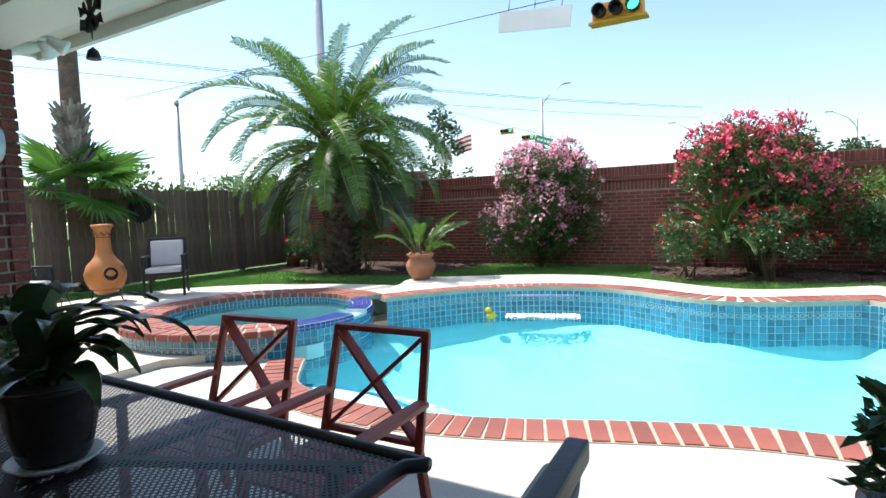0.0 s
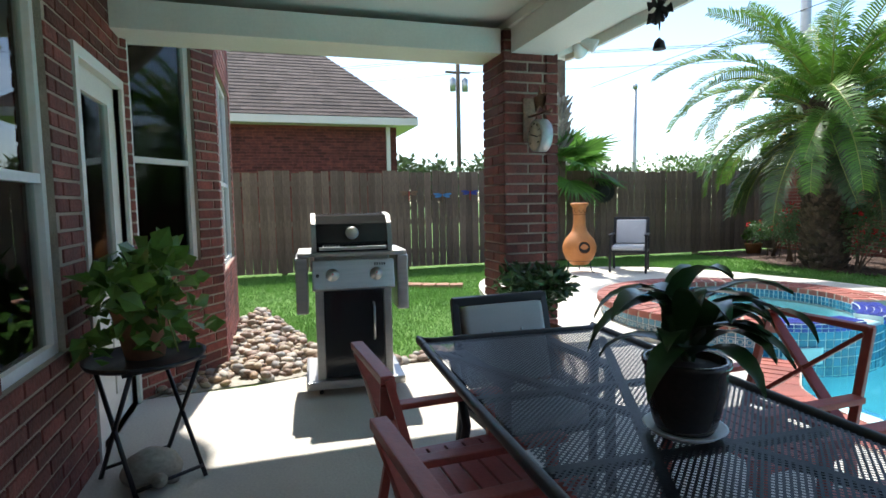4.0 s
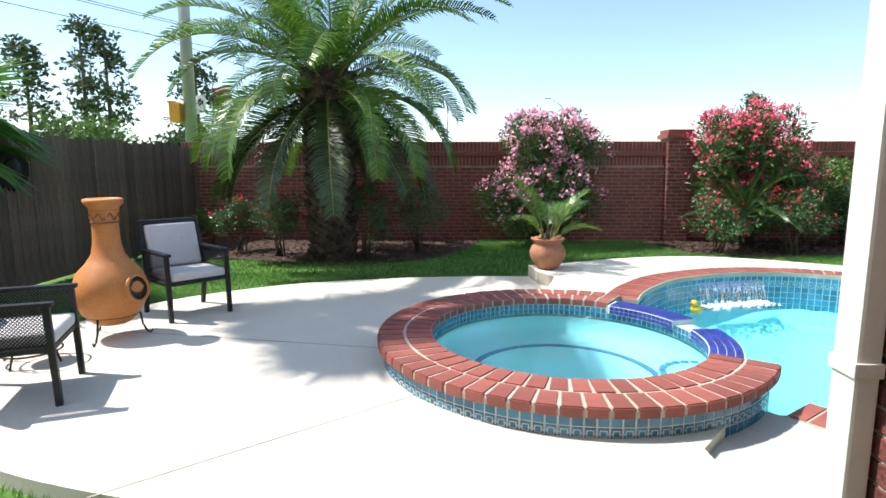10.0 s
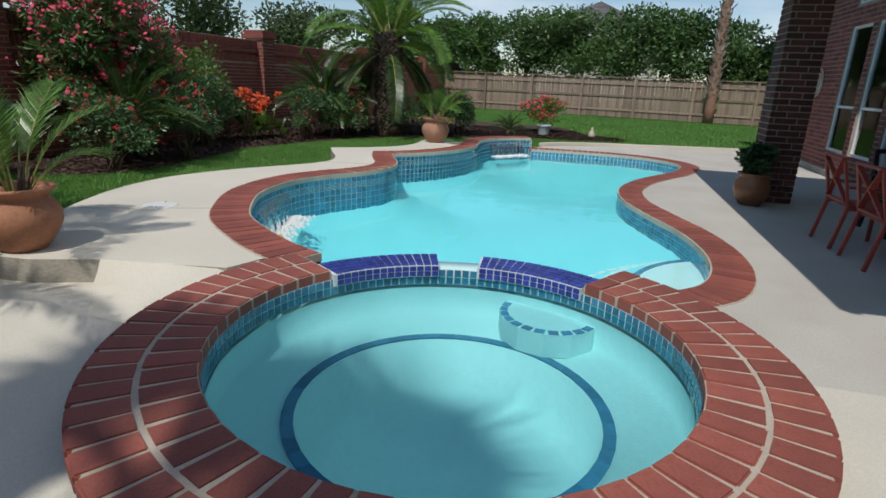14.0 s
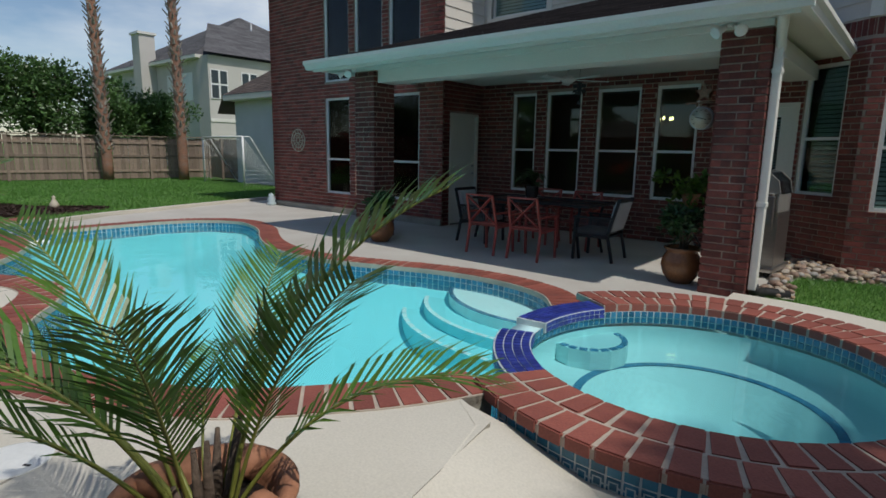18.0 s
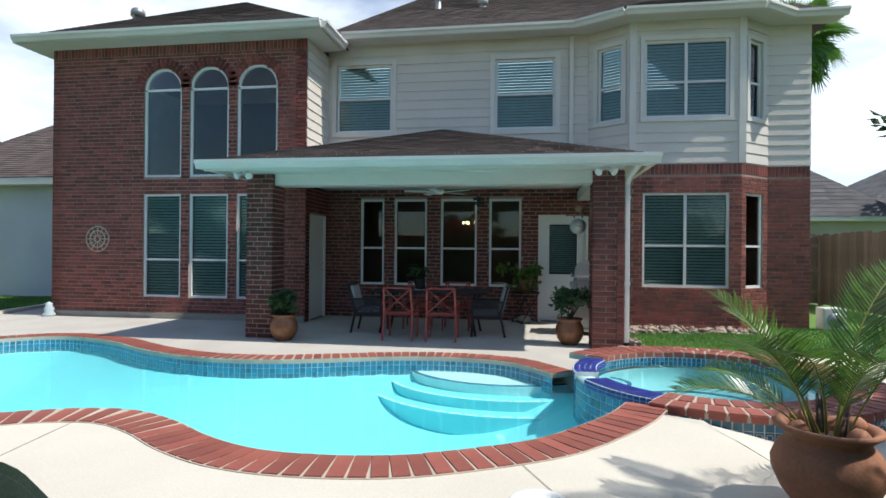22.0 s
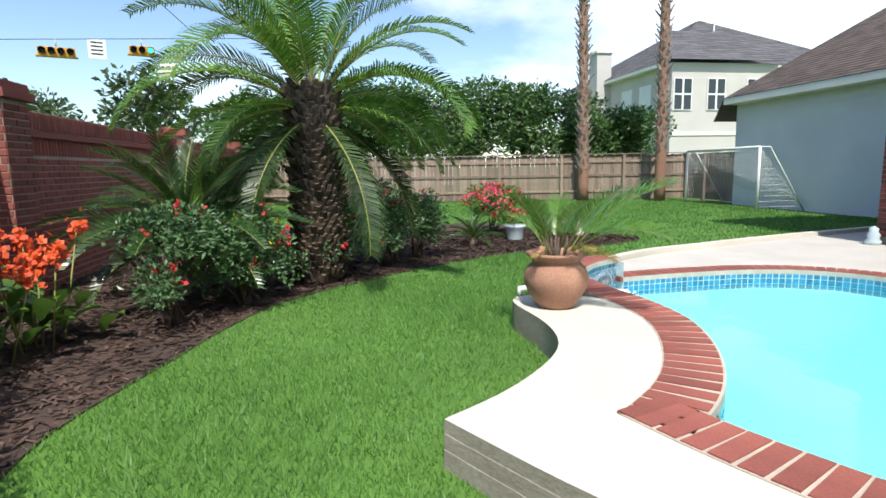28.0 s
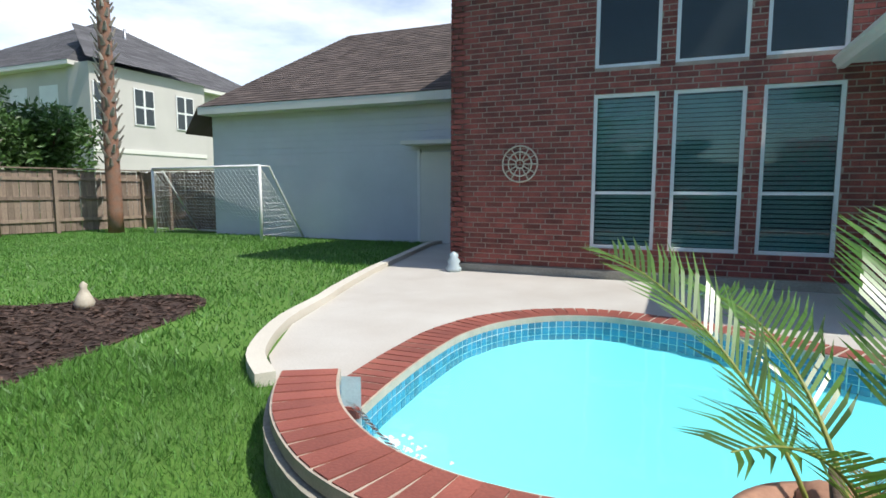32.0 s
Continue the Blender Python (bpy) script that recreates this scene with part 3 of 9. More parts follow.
# ---- coping ----
def brick_mesh(name, lx, ly, lz, material, bevel=0.006, seg=1):
    bm = bmesh.new()
    add_box(bm, -lx / 2, lx / 2, -ly / 2, ly / 2, -lz / 2, lz / 2)
    bmesh.ops.bevel(bm, geom=[e for e in bm.edges if max(v.co.z for v in e.verts) > 0], offset=bevel, segments=seg, affect="EDGES")
    me = bpy.data.meshes.new(name)
    bm.to_mesh(me)
    bm.free()
    me.materials.append(material)
    return me


COPE_ME = brick_mesh("brick", 0.111, 0.315, 0.06, M_COPE, 0.008, 2)


def coping(label, line, z, side):
    bm = bmesh.new()
    inner = offset(line, side * 0.325)
    vs = [[bm.verts.new((p.x, p.y, zz)) for p, zz in ((a, z - 0.06), (a, z - 0.006), (b, z - 0.006), (b, z - 0.06))] for a, b in zip(line, inner)]
    for u, v in zip(vs, vs[1:]):
        for i in range(4):
            bm.faces.new((u[i], v[i], v[(i + 1) % 4], u[(i + 1) % 4]))
    for e in (vs[0], vs[-1]):
        bm.faces.new(e)
    bmesh.ops.recalc_face_normals(bm, faces=bm.faces)
    bed = tagged(mesh("pool_coping", bm, M_COPEJ), label, "coping", kind="structure")
    for p, q in zip(line, line[1:]):
        t = (q - p).normalized()
        c = (p + q) / 2 + side * 0.16 * Vector((-t.y, t.x))
        share("brick", COPE_ME, pose(c.x, c.y, z - 0.03 + random.uniform(-0.001, 0.002), 0, 0, math.degrees(math.atan2(t.y, t.x)) + random.uniform(-0.6, 0.6)), bed)
    return bed


# ---- decks ----
chim = [tuple(p) for p in spline(V2(CHIM_EDGE), 0.15)] + [(-0.2, 5.2), (0.05, 4.9), (0.25, 4.3)] + arc(1.41, 72, 300, 30) + [(0.0, 1.0)]
tagged(mesh("pavement_upper", slab(chim, Y0 - 0.15, DECK_C), M_CONC), "raised pale concrete deck beside the spa", "deck", kind="structure")
yd = [tuple(p) for p in spline(V2(DECK_EDGE), 0.15)] + [tuple(p) for p in spline(V2(POT_SLAB), 0.12)[1:]] + [tuple(p) for p in yard_line2[::-1] if p.x < 7.7] + [tuple(p) for p in yard_line1[::-1]] + [(0.3, 3.95), (0.05, 4.05), (-0.1, 4.85), (-0.25, 5.2)]
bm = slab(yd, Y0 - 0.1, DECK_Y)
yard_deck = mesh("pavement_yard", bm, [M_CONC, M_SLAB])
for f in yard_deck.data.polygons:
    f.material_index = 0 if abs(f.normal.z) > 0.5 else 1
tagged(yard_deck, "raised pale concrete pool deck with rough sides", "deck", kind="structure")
# ramp of concrete from the raised deck down to the lower one
bm = bmesh.new()
top = [bm.verts.new((*p, DECK_Y + 0.002)) for p in ((0.3, 3.97), (0.08, 4.12), (-0.04, 4.5), (-0.1, 4.83))]
mid = [bm.verts.new((*p, DECK_C + 0.085)) for p in ((0.02, 3.92), (-0.2, 4.08), (-0.27, 4.42), (-0.14, 4.82))]
low = [bm.verts.new((*p, DECK_C + 0.003)) for p in ((-0.3, 3.9), (-0.55, 4.1), (-0.52, 4.5), (-0.17, 4.84))]
for a, b in ((top, mid), (mid, low)):
    for i in range(3):
        bm.faces.new((a[i], a[i + 1], b[i + 1], b[i]))
bmesh.ops.recalc_face_normals(bm, faces=bm.faces)
tagged(mesh("pavement_ramp", bm, M_CONC, None, True), "smooth concrete ramp between the two decks", "deck", kind="structure")
# board-marked lifts on the deck's rough side
edge = spline(V2(DECK_EDGE), 0.12)
for z0, z1, d in ((Y0 - 0.05, 0.075, 0.005), (0.078, 0.15, 0.0025)):
    out = offset(edge, d)
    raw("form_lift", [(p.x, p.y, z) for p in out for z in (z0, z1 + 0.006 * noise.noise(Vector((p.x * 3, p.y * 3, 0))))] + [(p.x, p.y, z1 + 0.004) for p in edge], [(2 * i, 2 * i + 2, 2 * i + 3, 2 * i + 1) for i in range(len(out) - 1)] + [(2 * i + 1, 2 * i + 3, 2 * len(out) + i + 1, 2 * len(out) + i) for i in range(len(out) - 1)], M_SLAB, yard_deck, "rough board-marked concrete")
# bond beam behind the far raised wall
back2 = [p for p in yard_line2 if p.x > 7.6]
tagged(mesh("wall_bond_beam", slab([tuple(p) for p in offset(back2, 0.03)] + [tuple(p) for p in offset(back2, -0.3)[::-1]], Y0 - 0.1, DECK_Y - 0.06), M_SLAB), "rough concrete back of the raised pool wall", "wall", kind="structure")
patio = [(0.1, -3.45), (0.04, -2.4), (-0.1, -1.9), (-0.11, -0.5), (-0.1, -0.02), (0.0, -0.02), (0.0, 1.0)] + arc(1.38, 306, 320, 4) + [tuple(p) for p in house_line] + [(10.15, 3.15), (10.57, 2.72), (11.02, 1.88), (11.3, 0.9), (11.55, 0.1), (11.9, -1.17), (12.3, -3.0), (12.75, -5.1), (12.75, -5.75), (11.0, -5.75), (11.0, -1.9), (5.5, -1.9), (5.5, -3.45)]
tagged(mesh("pavement_patio", slab(patio, Y0 - 0.2, 0.0), M_PATIO), "pale concrete patio floor", "patio", kind="structure")
curb = V2([(10.15, 3.15), (10.57, 2.75), (11.02, 1.9), (11.3, 0.9), (11.5, 0.3), (11.9, -1.17), (12.3, -3.0), (12.75, -5.1), (12.75, -5.7)])
cl = spline(curb, 0.15)
tagged(mesh("kerb", slab([tuple(p) for p in cl] + [tuple(p) for p in offset(cl, 0.13)[::-1]], Y0 - 0.1, 0.07), M_CONC), "low concrete kerb between the deck and the lawn", "kerb", kind="structure")
coping("red brick coping along the patio side of the pool", house_line, 0.012, 1)
coping("red brick coping on the raised side of the pool", yard_line1, DECK_Y + 0.012, -1)
coping("red brick coping on the raised far side of the pool", yard_line2, DECK_Y + 0.012, -1)

# ---- spa ----
A0, A1 = 57.0, 328.0
spa = empty("spa", None, "round raised spa with red brick coping and blue tiles", "spa")
bm = bmesh.new()
ring = [(SPA_IN + 0.004, SPA_TOP - 0.006), (SPA_OUT - 0.02, SPA_TOP - 0.006), (SPA_OUT - 0.006, SPA_TOP - 0.02), (SPA_OUT - 0.006, SPA_TOP - 0.062), (SPA_IN + 0.004, SPA_TOP - 0.062)]
n = 90
rows = []
for i in range(n + 1):
    q = radians(A0 + (A1 - A0) * i / n)
    rows.append([bm.verts.new((SPA.x + r * math.cos(q), SPA.y + r * math.sin(q), z)) for r, z in ring])
for u, v in zip(rows, rows[1:]):
    for i in range(5):
        bm.faces.new((u[i], v[i], v[(i + 1) % 5], u[(i + 1) % 5]))
bm.faces.new(rows[0])
bm.faces.new(rows[-1])
bmesh.ops.recalc_face_normals(bm, faces=bm.faces)
spa_bed = part("coping_bed", bm, M_COPEJ, spa, "pale mortar bed")
# slightly tapered bricks, so that the joints open a little outwards
SPB_IN = brick_mesh("brick", 0.113, 0.206, 0.06, M_COPE, 0.007, 2)
SPB_OUT = brick_mesh("brick", 0.1215, 0.203, 0.062, M_COPE, 0.008, 2)
for me in (SPB_IN, SPB_OUT):
    for v in me.vertices:
        v.co.x *= 1 + 0.055 * v.co.y / 0.11
for r, step, me, lz in ((SPA_IN + 0.104, 0.1228, SPB_IN, 0.06), (SPA_OUT - 0.1015, 0.1292, SPB_OUT, 0.062)):
    cnt = round(radians(A1 - A0) * r / step)
    for i in range(cnt):
        q = A0 + (A1 - A0) * (i + 0.5) / cnt
        share("brick", me, pose(SPA.x + r * math.cos(radians(q)), SPA.y + r * math.sin(radians(q)), SPA_TOP - lz / 2 + random.uniform(-0.001, 0.002), 0, 0, q - 90 + random.uniform(-0.7, 0.7)), spa_bed)
# walls of the spa
bm = lathe([(1.07, -0.55), (1.07, SPA_TOP - 0.07), (1.24, SPA_TOP - 0.07), (1.24, -1.3)], 72, Matrix.Translation((SPA.x, SPA.y, 0)), None, False)
part("core", bm, M_SPAPLAST, spa, "pale plaster", True)
spa_arc = lambda r, a0, a1, m: [Vector(p) for p in arc(r, a0, a1, m)]
core = part("shell", lathe([(1.42, -0.2), (1.42, SPA_TOP - 0.07), (1.24, SPA_TOP - 0.065)], 72, Matrix.Translation((SPA.x, SPA.y, 0)), None, False), M_GROUT, spa)
for p in [v for v in core.data.vertices]:
    q = math.degrees(math.atan2(p.co.y - SPA.y, p.co.x - SPA.x)) % 360
    if q > 320 or q < 62:
        d = Vector((p.co.x - SPA.x, p.co.y - SPA.y)).normalized()
        p.co.x, p.co.y = SPA.x + d.x * 1.22, SPA.y + d.y * 1.22
        p.co.z = min(p.co.z, 0.15)
tile_band("outer_tile", spa_arc(1.425, 66, 322, 80), 0.058, SPA_TOP - 0.062, -1, M_TILE, spa, 0.07, True)
tile_band("lower_tile", spa_arc(1.425, 66, 322, 80), -0.082, 0.058, -1, M_TILE, spa, 0.07)
tile_band("pool_side_tile", spa_arc(1.25, -38, 58, 36), -0.3, 0.17, -1, M_TILE, spa, 0.075)
tile_band("inner_tile", spa_arc(1.05, 0, 360, 110), 0.1, SPA_TOP - 0.06, 1, M_TILE, spa, 0.05)
for a0, a1 in ((-31.5, 5.5), (19, 56.5)):
    bm = bmesh.new()
    rr = [(1.03, 0.16), (1.03, 0.232), (1.26, 0.232), (1.26, 0.16)]
    rows = [[bm.verts.new((SPA.x + r * math.cos(radians(q)), SPA.y + r * math.sin(radians(q)), z)) for r, z in rr] for q in np.linspace(a0, a1, 24)]
    for u, v in zip(rows, rows[1:]):
        for i in range(4):
            bm.faces.new((u[i], v[i], v[(i + 1) % 4], u[(i + 1) % 4]))
    bm.faces.new(rows[0])
    bm.faces.new(rows[-1])
    bmesh.ops.recalc_face_normals(bm, faces=bm.faces)
    weir = part("weir_wall", bm, M_GROUT, spa, "pale grout under cobalt tiles")
    bm = bmesh.new()
    for i in range(round(radians(a1 - a0) * 1.25 / 0.058)):
        q = a0 + 2.6 * (i + 0.5)
        if q > a1 - 1:
            break
        for r in (1.06, 1.115, 1.17, 1.225):
            add_box(bm, -0.0235, 0.0235, -0.0195 * r, 0.0195 * r, 0, 0.009, pose(SPA.x + r * math.cos(radians(q)), SPA.y + r * math.sin(radians(q)), 0.231, 0, 0, q))
        for r, s in ((1.03, -1), (1.26, 1)):
            for z in (0.178, 0.213):
                add_box(bm, -0.004, 0.004, -0.0195 * r, 0.0195 * r, -0.0145, 0.0145, pose(SPA.x + r * math.cos(radians(q)), SPA.y + r * math.sin(radians(q)), z, 0, 0, q))
    tagged(part("weir_tile", bm, M_PURPLE, weir, "glossy cobalt tiles"), kind="stuff")
bm = lathe([(1.05, 0.08), (1.05, -0.1), (0.7, -0.12), (0.68, -0.42), (0.0, -0.45)], 72, Matrix.Translation((SPA.x, SPA.y, 0)), None, False)
spa_floor = part("basin", bm, M_SPAPLAST, spa, "pale greenish plaster bench and floor", True)
bm = bmesh.new()
for i in range(46):
    q = 360 / 46 * i
    add_box(bm, -0.028, 0.028, -0.05, 0.05, 0, 0.006, pose(SPA.x + 0.735 * math.cos(radians(q)), SPA.y + 0.735 * math.sin(radians(q)), -0.117, 0, 0, q))
part("bench_edge_tile", bm, M_TILESOFT, spa_floor, "ring of blue edge tiles")
sx, sy = SPA.x + 1.0 * math.cos(radians(-22)), SPA.y + 1.0 * math.sin(radians(-22))
part("seat_step", slab([(sx + 0.3 * math.cos(q / 12 * math.tau), sy + 0.3 * math.sin(q / 12 * math.tau)) for q in range(12)], -0.11, 0.03), M_SPAPLAST, spa, "small underwater seat")
bm = bmesh.new()
for q in range(100, 261, 16):
    add_box(bm, -0.028, 0.028, -0.022, 0.022, 0, 0.006, pose(sx + 0.27 * math.cos(radians(q - 22)), sy + 0.27 * math.sin(radians(q - 22)), 0.03, 0, 0, q + 68))
part("seat_edge_tile", bm, M_TILESOFT, spa)
bm = bmesh.new()
bmesh.ops.create_circle(bm, cap_ends=True, radius=1.055, segments=72, matrix=Matrix.Translation((SPA.x, SPA.y, 0.155)))
tagged(mesh("water_spa", bm, M_SPAWATER), "clear pale green spa water", "water", kind="structure")


# ---- brick walls ----
BL, BH, JT = 0.254, 0.0762, 0.014


def cells(u1, v0, v1, holes):
    us = sorted({0, u1, *(h[0] for h in holes), *(h[1] for h in holes)})
    vs = sorted({v0, v1, *(h[2] for h in holes), *(h[3] for h in holes)})
    for a, b in zip(us, us[1:]):
        for c, d in zip(vs, vs[1:]):
            if not any(h[0] <= (a + b) / 2 <= h[1] and h[2] <= (c + d) / 2 <= h[3] for h in holes):
                yield a, b, c, d


def plane_of(p0, p1):
    """The pose of a wall: x along it from p0 to p1, y out of its left side."""
    return pose(p0[0], p0[1], 0, 0, 0, math.degrees(math.atan2(p1[1] - p0[1], p1[0] - p0[0])))


def shell(name, p0, p1, z0, z1, holes, material, label, thick=0.22):
    """A thick wall with its openings cut through."""
    m, L = plane_of(p0, p1), (Vector(p1) - Vector(p0)).length
    bm = bmesh.new()
    for a, b, c, d in cells(L, z0, z1, holes):
        add_box(bm, a, b, -thick, 0, c, d, m)
    bmesh.ops.remove_doubles(bm, verts=bm.verts, dist=0.0005)
    return tagged(mesh(name, bm, material), label, "wall", kind="structure"), m, L


def course_bricks(parent, m, L, z0, z1, holes, material, arches=(), soldier=None, proud=0.008):
    """Running-bond bricks on a wall's face, cut at its openings, joined into one part."""
    vs, fs = [], []

    def put(a, b, c, d):
        j, e = len(vs), 0.003
        for x, y, z in ((a, 0, c), (b, 0, c), (b, 0, d), (a, 0, d), (a + e, proud, c + e), (b - e, proud, c + e), (b - e, proud, d - e), (a + e, proud, d - e)):
            vs.append(m @ Vector((x, y, z)))
        fs.extend(((j + 7, j + 6, j + 5, j + 4), (j, j + 1, j + 5, j + 4), (j + 1, j + 2, j + 6, j + 5), (j + 2, j + 3, j + 7, j + 6), (j + 3, j, j + 4, j + 7)))

    z, row = z0, 0
    top = soldier[0] if soldier else z1
    while z + BH * 0.6 < top:
        c, d = z + JT / 2, min(z + BH - JT / 2, top)
        x = -(BL / 2) * (row % 2) - random.choice((0, 0, 0.06))
        while x < L:
            spans = [(max(x + JT / 2, 0), min(x + BL - JT / 2, L))]
            for h in holes:
                if h[2] - 0.02 < (c + d) / 2 < h[3] + 0.02:
                    spans = [s for a, b in spans for s in ((a, min(b, h[0])), (max(a, h[1]), b)) if s[1] - s[0] > 0.02]
            for cx, cz, r in arches:
                zc = (c + d) / 2
                if cz <= zc < cz + r:
                    half = math.sqrt(r * r - (zc - cz) ** 2)
                    spans = [s for a, b in spans for s in ((a, min(b, cx - half)), (max(a, cx + half), b)) if s[1] - s[0] > 0.02]
            for a, b in spans:
                if b - a > 0.025:
                    put(a, b, c, d)
            x += BL
        z += BH
        row += 1
    if soldier:
        x = 0.0
        while x < L - 0.02:
            put(x + JT / 2, min(x + BH - JT / 2, L), soldier[0] + JT / 2, soldier[1])
            x += BH
    return raw("bricks", vs, fs, material, parent, "red-brown running-bond brickwork", "stuff")


def lap_siding(parent, m, L, z0, z1, holes, material, step=0.19):
    """Overlapping boards on a wall's face, cut at its openings."""
    vs, fs = [], []
    z = z0
    while z < z1 - 0.02:
        d = min(z + step, z1)
        spans = [(0, L)]
        for h in holes:
            if h[2] < (z + d) / 2 < h[3]:
                spans = [s for a, b in spans for s in ((a, min(b, h[0])), (max(a, h[1]), b)) if s[1] - s[0] > 0.02]
        for a, b in spans:
            j = len(vs)
            vs.extend(m @ Vector(p) for p in ((a, 0.02, z), (b, 0.02, z), (b, 0.004, d), (a, 0.004, d), (a, 0, z), (b, 0, z)))
            fs.extend(((j + 3, j + 2, j + 1, j), (j, j + 1, j + 5, j + 4)))
        z = d
    return raw("siding", vs, fs, material, parent, "overlapping painted boards", "stuff")


def window(name, m, u0, u1, v0, v1, label, blind=True, cols=1, rails=(0.36,), fr=0.045, trim=0.0, arch=False, drop=1.0):
    """A window in a wall's opening: frame, rails, panes and blinds behind."""
    win = empty(name, m, label, "window", kind="structure")
    w = u1 - u0
    bm = bmesh.new()
    for a, b, c, d in ((u0, u1, v0, v0 + fr), (u0, u0 + fr, v0 + fr, v1 - fr), (u1 - fr, u1, v0 + fr, v1 - fr)) + (() if arch else ((u0, u1, v1 - fr, v1),)):
        add_box(bm, a, b, -0.09, -0.03, c, d)
    if arch:
        add_box(bm, u0 + fr, u1 - fr, -0.085, -0.035, v1 - fr, v1)
        r0, cu = w / 2, (u0 + u1) / 2
        for k in range(18):
            q0, q1 = math.pi * k / 18, math.pi * (k + 1) / 18
            vv = [bm.verts.new((cu + r * math.cos(q), y, v1 + r * math.sin(q))) for y in (-0.09, -0.03) for r, q in ((r0, q0), (r0, q1), (r0 - fr, q1), (r0 - fr, q0))]
            for ix in ((3, 2, 1, 0), (4, 5, 6, 7), (0, 1, 5, 4), (2, 3, 7, 6)):
                bm.faces.new([vv[i] for i in ix])
    part("window_frame", bm, M_WHITE, win, "white frame")
    for i in range(1, cols):
        part("mullion", box(u0 + w * i / cols - 0.025, u0 + w * i / cols + 0.025, -0.085, -0.032, v0 + fr, v1 - fr), M_WHITE, win)
    for r in rails:
        part("rail", box(u0 + fr, u1 - fr, -0.08, -0.034, v0 + (v1 - v0) * r - 0.02, v0 + (v1 - v0) * r + 0.02), M_WHITE, win)
    bm = box(u0 + fr, u1 - fr, -0.066, -0.060, v0 + fr, v1 - fr * (0 if arch else 1))
    pane = part("pane", bm, M_GLASS, win, "reflecting pane")
    pane.visible_shadow = False
    if arch:
        bm = bmesh.new()
        f = bm.faces.new([bm.verts.new((cu + (r0 - fr) * math.cos(math.pi * k / 20), -0.063, v1 + (r0 - fr) * math.sin(math.pi * k / 20))) for k in range(21)])
        part("arched_pane", bm, M_GLASS, win).visible_shadow = False
    if trim:
        bm = bmesh.new()
        t = trim
        for a, b, c, d in ((u0 - t, u1 + t, v0 - t, v0), (u0 - t, u1 + t, v1, v1 + t), (u0 - t, u0, v0, v1), (u1, u1 + t, v0, v1)):
            add_box(bm, a, b, -0.03, 0.035, c, d)
        part("casing", bm, M_TRIM, win, "cream casing boards")
    if blind:
        vs, fs, z = [], [], v1 - fr - 0.02
        while z > v1 - (v1 - v0) * drop + fr:
            j = len(vs)
            vs += [(u0 + fr, -0.1, z), (u1 - fr, -0.1, z), (u1 - fr, -0.116, z - 0.042), (u0 + fr, -0.116, z - 0.042)]
            fs.append((j, j + 1, j + 2, j + 3))
            z -= 0.058
        if vs:
            raw("blind", vs, fs, M_BLIND, win, "pale slatted blind")
    return win


# House wing with the arched windows: face looks to +y, so it runs from large x to small x reversed.
AX0, AX1, AY = 5.52, 11.03, -1.97
# walls run so that their left side is outside
lowx = ((8.96, 8.14), (7.96, 7.13), (6.95, 6.11))
ZL0, ZL1, ZA0, ZA1 = 0.42, 2.49, 2.83, 4.60
f0, f1 = (AX0, AY), (AX1, AY)
# plane_of gives outward = left of direction; for outside at +y go from small x to large x
U = lambda x: x - AX0
holes = [(U(b), U(a), ZL0, ZL1) for a, b in lowx] + [(U(b), U(a), ZA0, ZA1 + 0.41) for a, b in lowx]
bh = [(U(b), U(a), ZL0, ZL1) for a, b in lowx] + [(U(b), U(a), ZA0, ZA1) for a, b in lowx]
wing, m, L = shell("wall_wing", f0, f1, -0.1, 5.5, holes, M_MORTAR, "two-storey red brick wing wall with tall windows")
course_bricks(wing, m, L, 0.12, 5.5, bh, M_BRICK, [(U((a + b) / 2), ZA1, 0.41) for a, b in lowx], (5.28, 5.49))
# infill beside the arches, and an arch of bricks over each
for a, b in lowx:
    bm = bmesh.new()
    cu, r = U((a + b) / 2), (a - b) / 2
    for s in (-1, 1):
        for k in range(10):
            q0, q1 = math.pi / 2 * k / 10, math.pi / 2 * (k + 1) / 10
            quad = [(cu + s * r * math.cos(q0), ZA1 + r * math.sin(q0)), (cu + s * r, ZA1 + r * math.sin(q0)), (cu + s * r, ZA1 + r * math.sin(q1)), (cu + s * r * math.cos(q1), ZA1 + r * math.sin(q1))]
            vv = [bm.verts.new(m @ Vector((x, y, z))) for y in (-0.2, -0.002) for x, z in quad]
            for ix in ((0, 1, 2, 3), (4, 5, 6, 7), (0, 3, 7, 4)):
                bm.faces.new([vv[i] for i in ix])
    part("arch_infill", bm, M_MORTAR, wing)
    bm = bmesh.new()
    for k in range(17):
        q = math.pi * (k + 0.5) / 17
        add_box(bm, -0.1, 0.1, -0.05, 0.014, -0.033, 0.033, m @ Matrix.Translation((cu + (r + 0.1) * math.cos(q), 0, ZA1 + (r + 0.1) * math.sin(q))) @ Matrix.Rotation(-q, 4, "Y"))
    tagged(part("arch_bricks", bm, M_BRICK, wing, "arch of bricks over a window"), kind="stuff")
part("footing", box(AX0, AX1 + 0.02, AY, AY + 0.05, -0.05, 0.11), M_SLAB, wing, "grey concrete footing")
for i, (a, b) in enumerate(lowx):
    window("window_low", m, U(b), U(a), ZL0, ZL1, "tall white-framed window with slatted blinds", True, 1, (0.365,))
    window("window_arched", m, U(b), U(a), ZA0, ZA1, "tall white-framed window with a round arched top", False, 1, (), arch=True)
# wing's left side (towards the lawn) and right side
e0, e1 = (AX1, AY), (AX1, -9.5)
w2, m2, L2 = shell("wall_wing_side", e0, e1, -0.1, 5.5, [], M_MORTAR, "red brick side wall of the wing")
course_bricks(w2, m2, 4.2, 0.12, 5.5, [], M_BRICK, (), (5.28, 5.49))
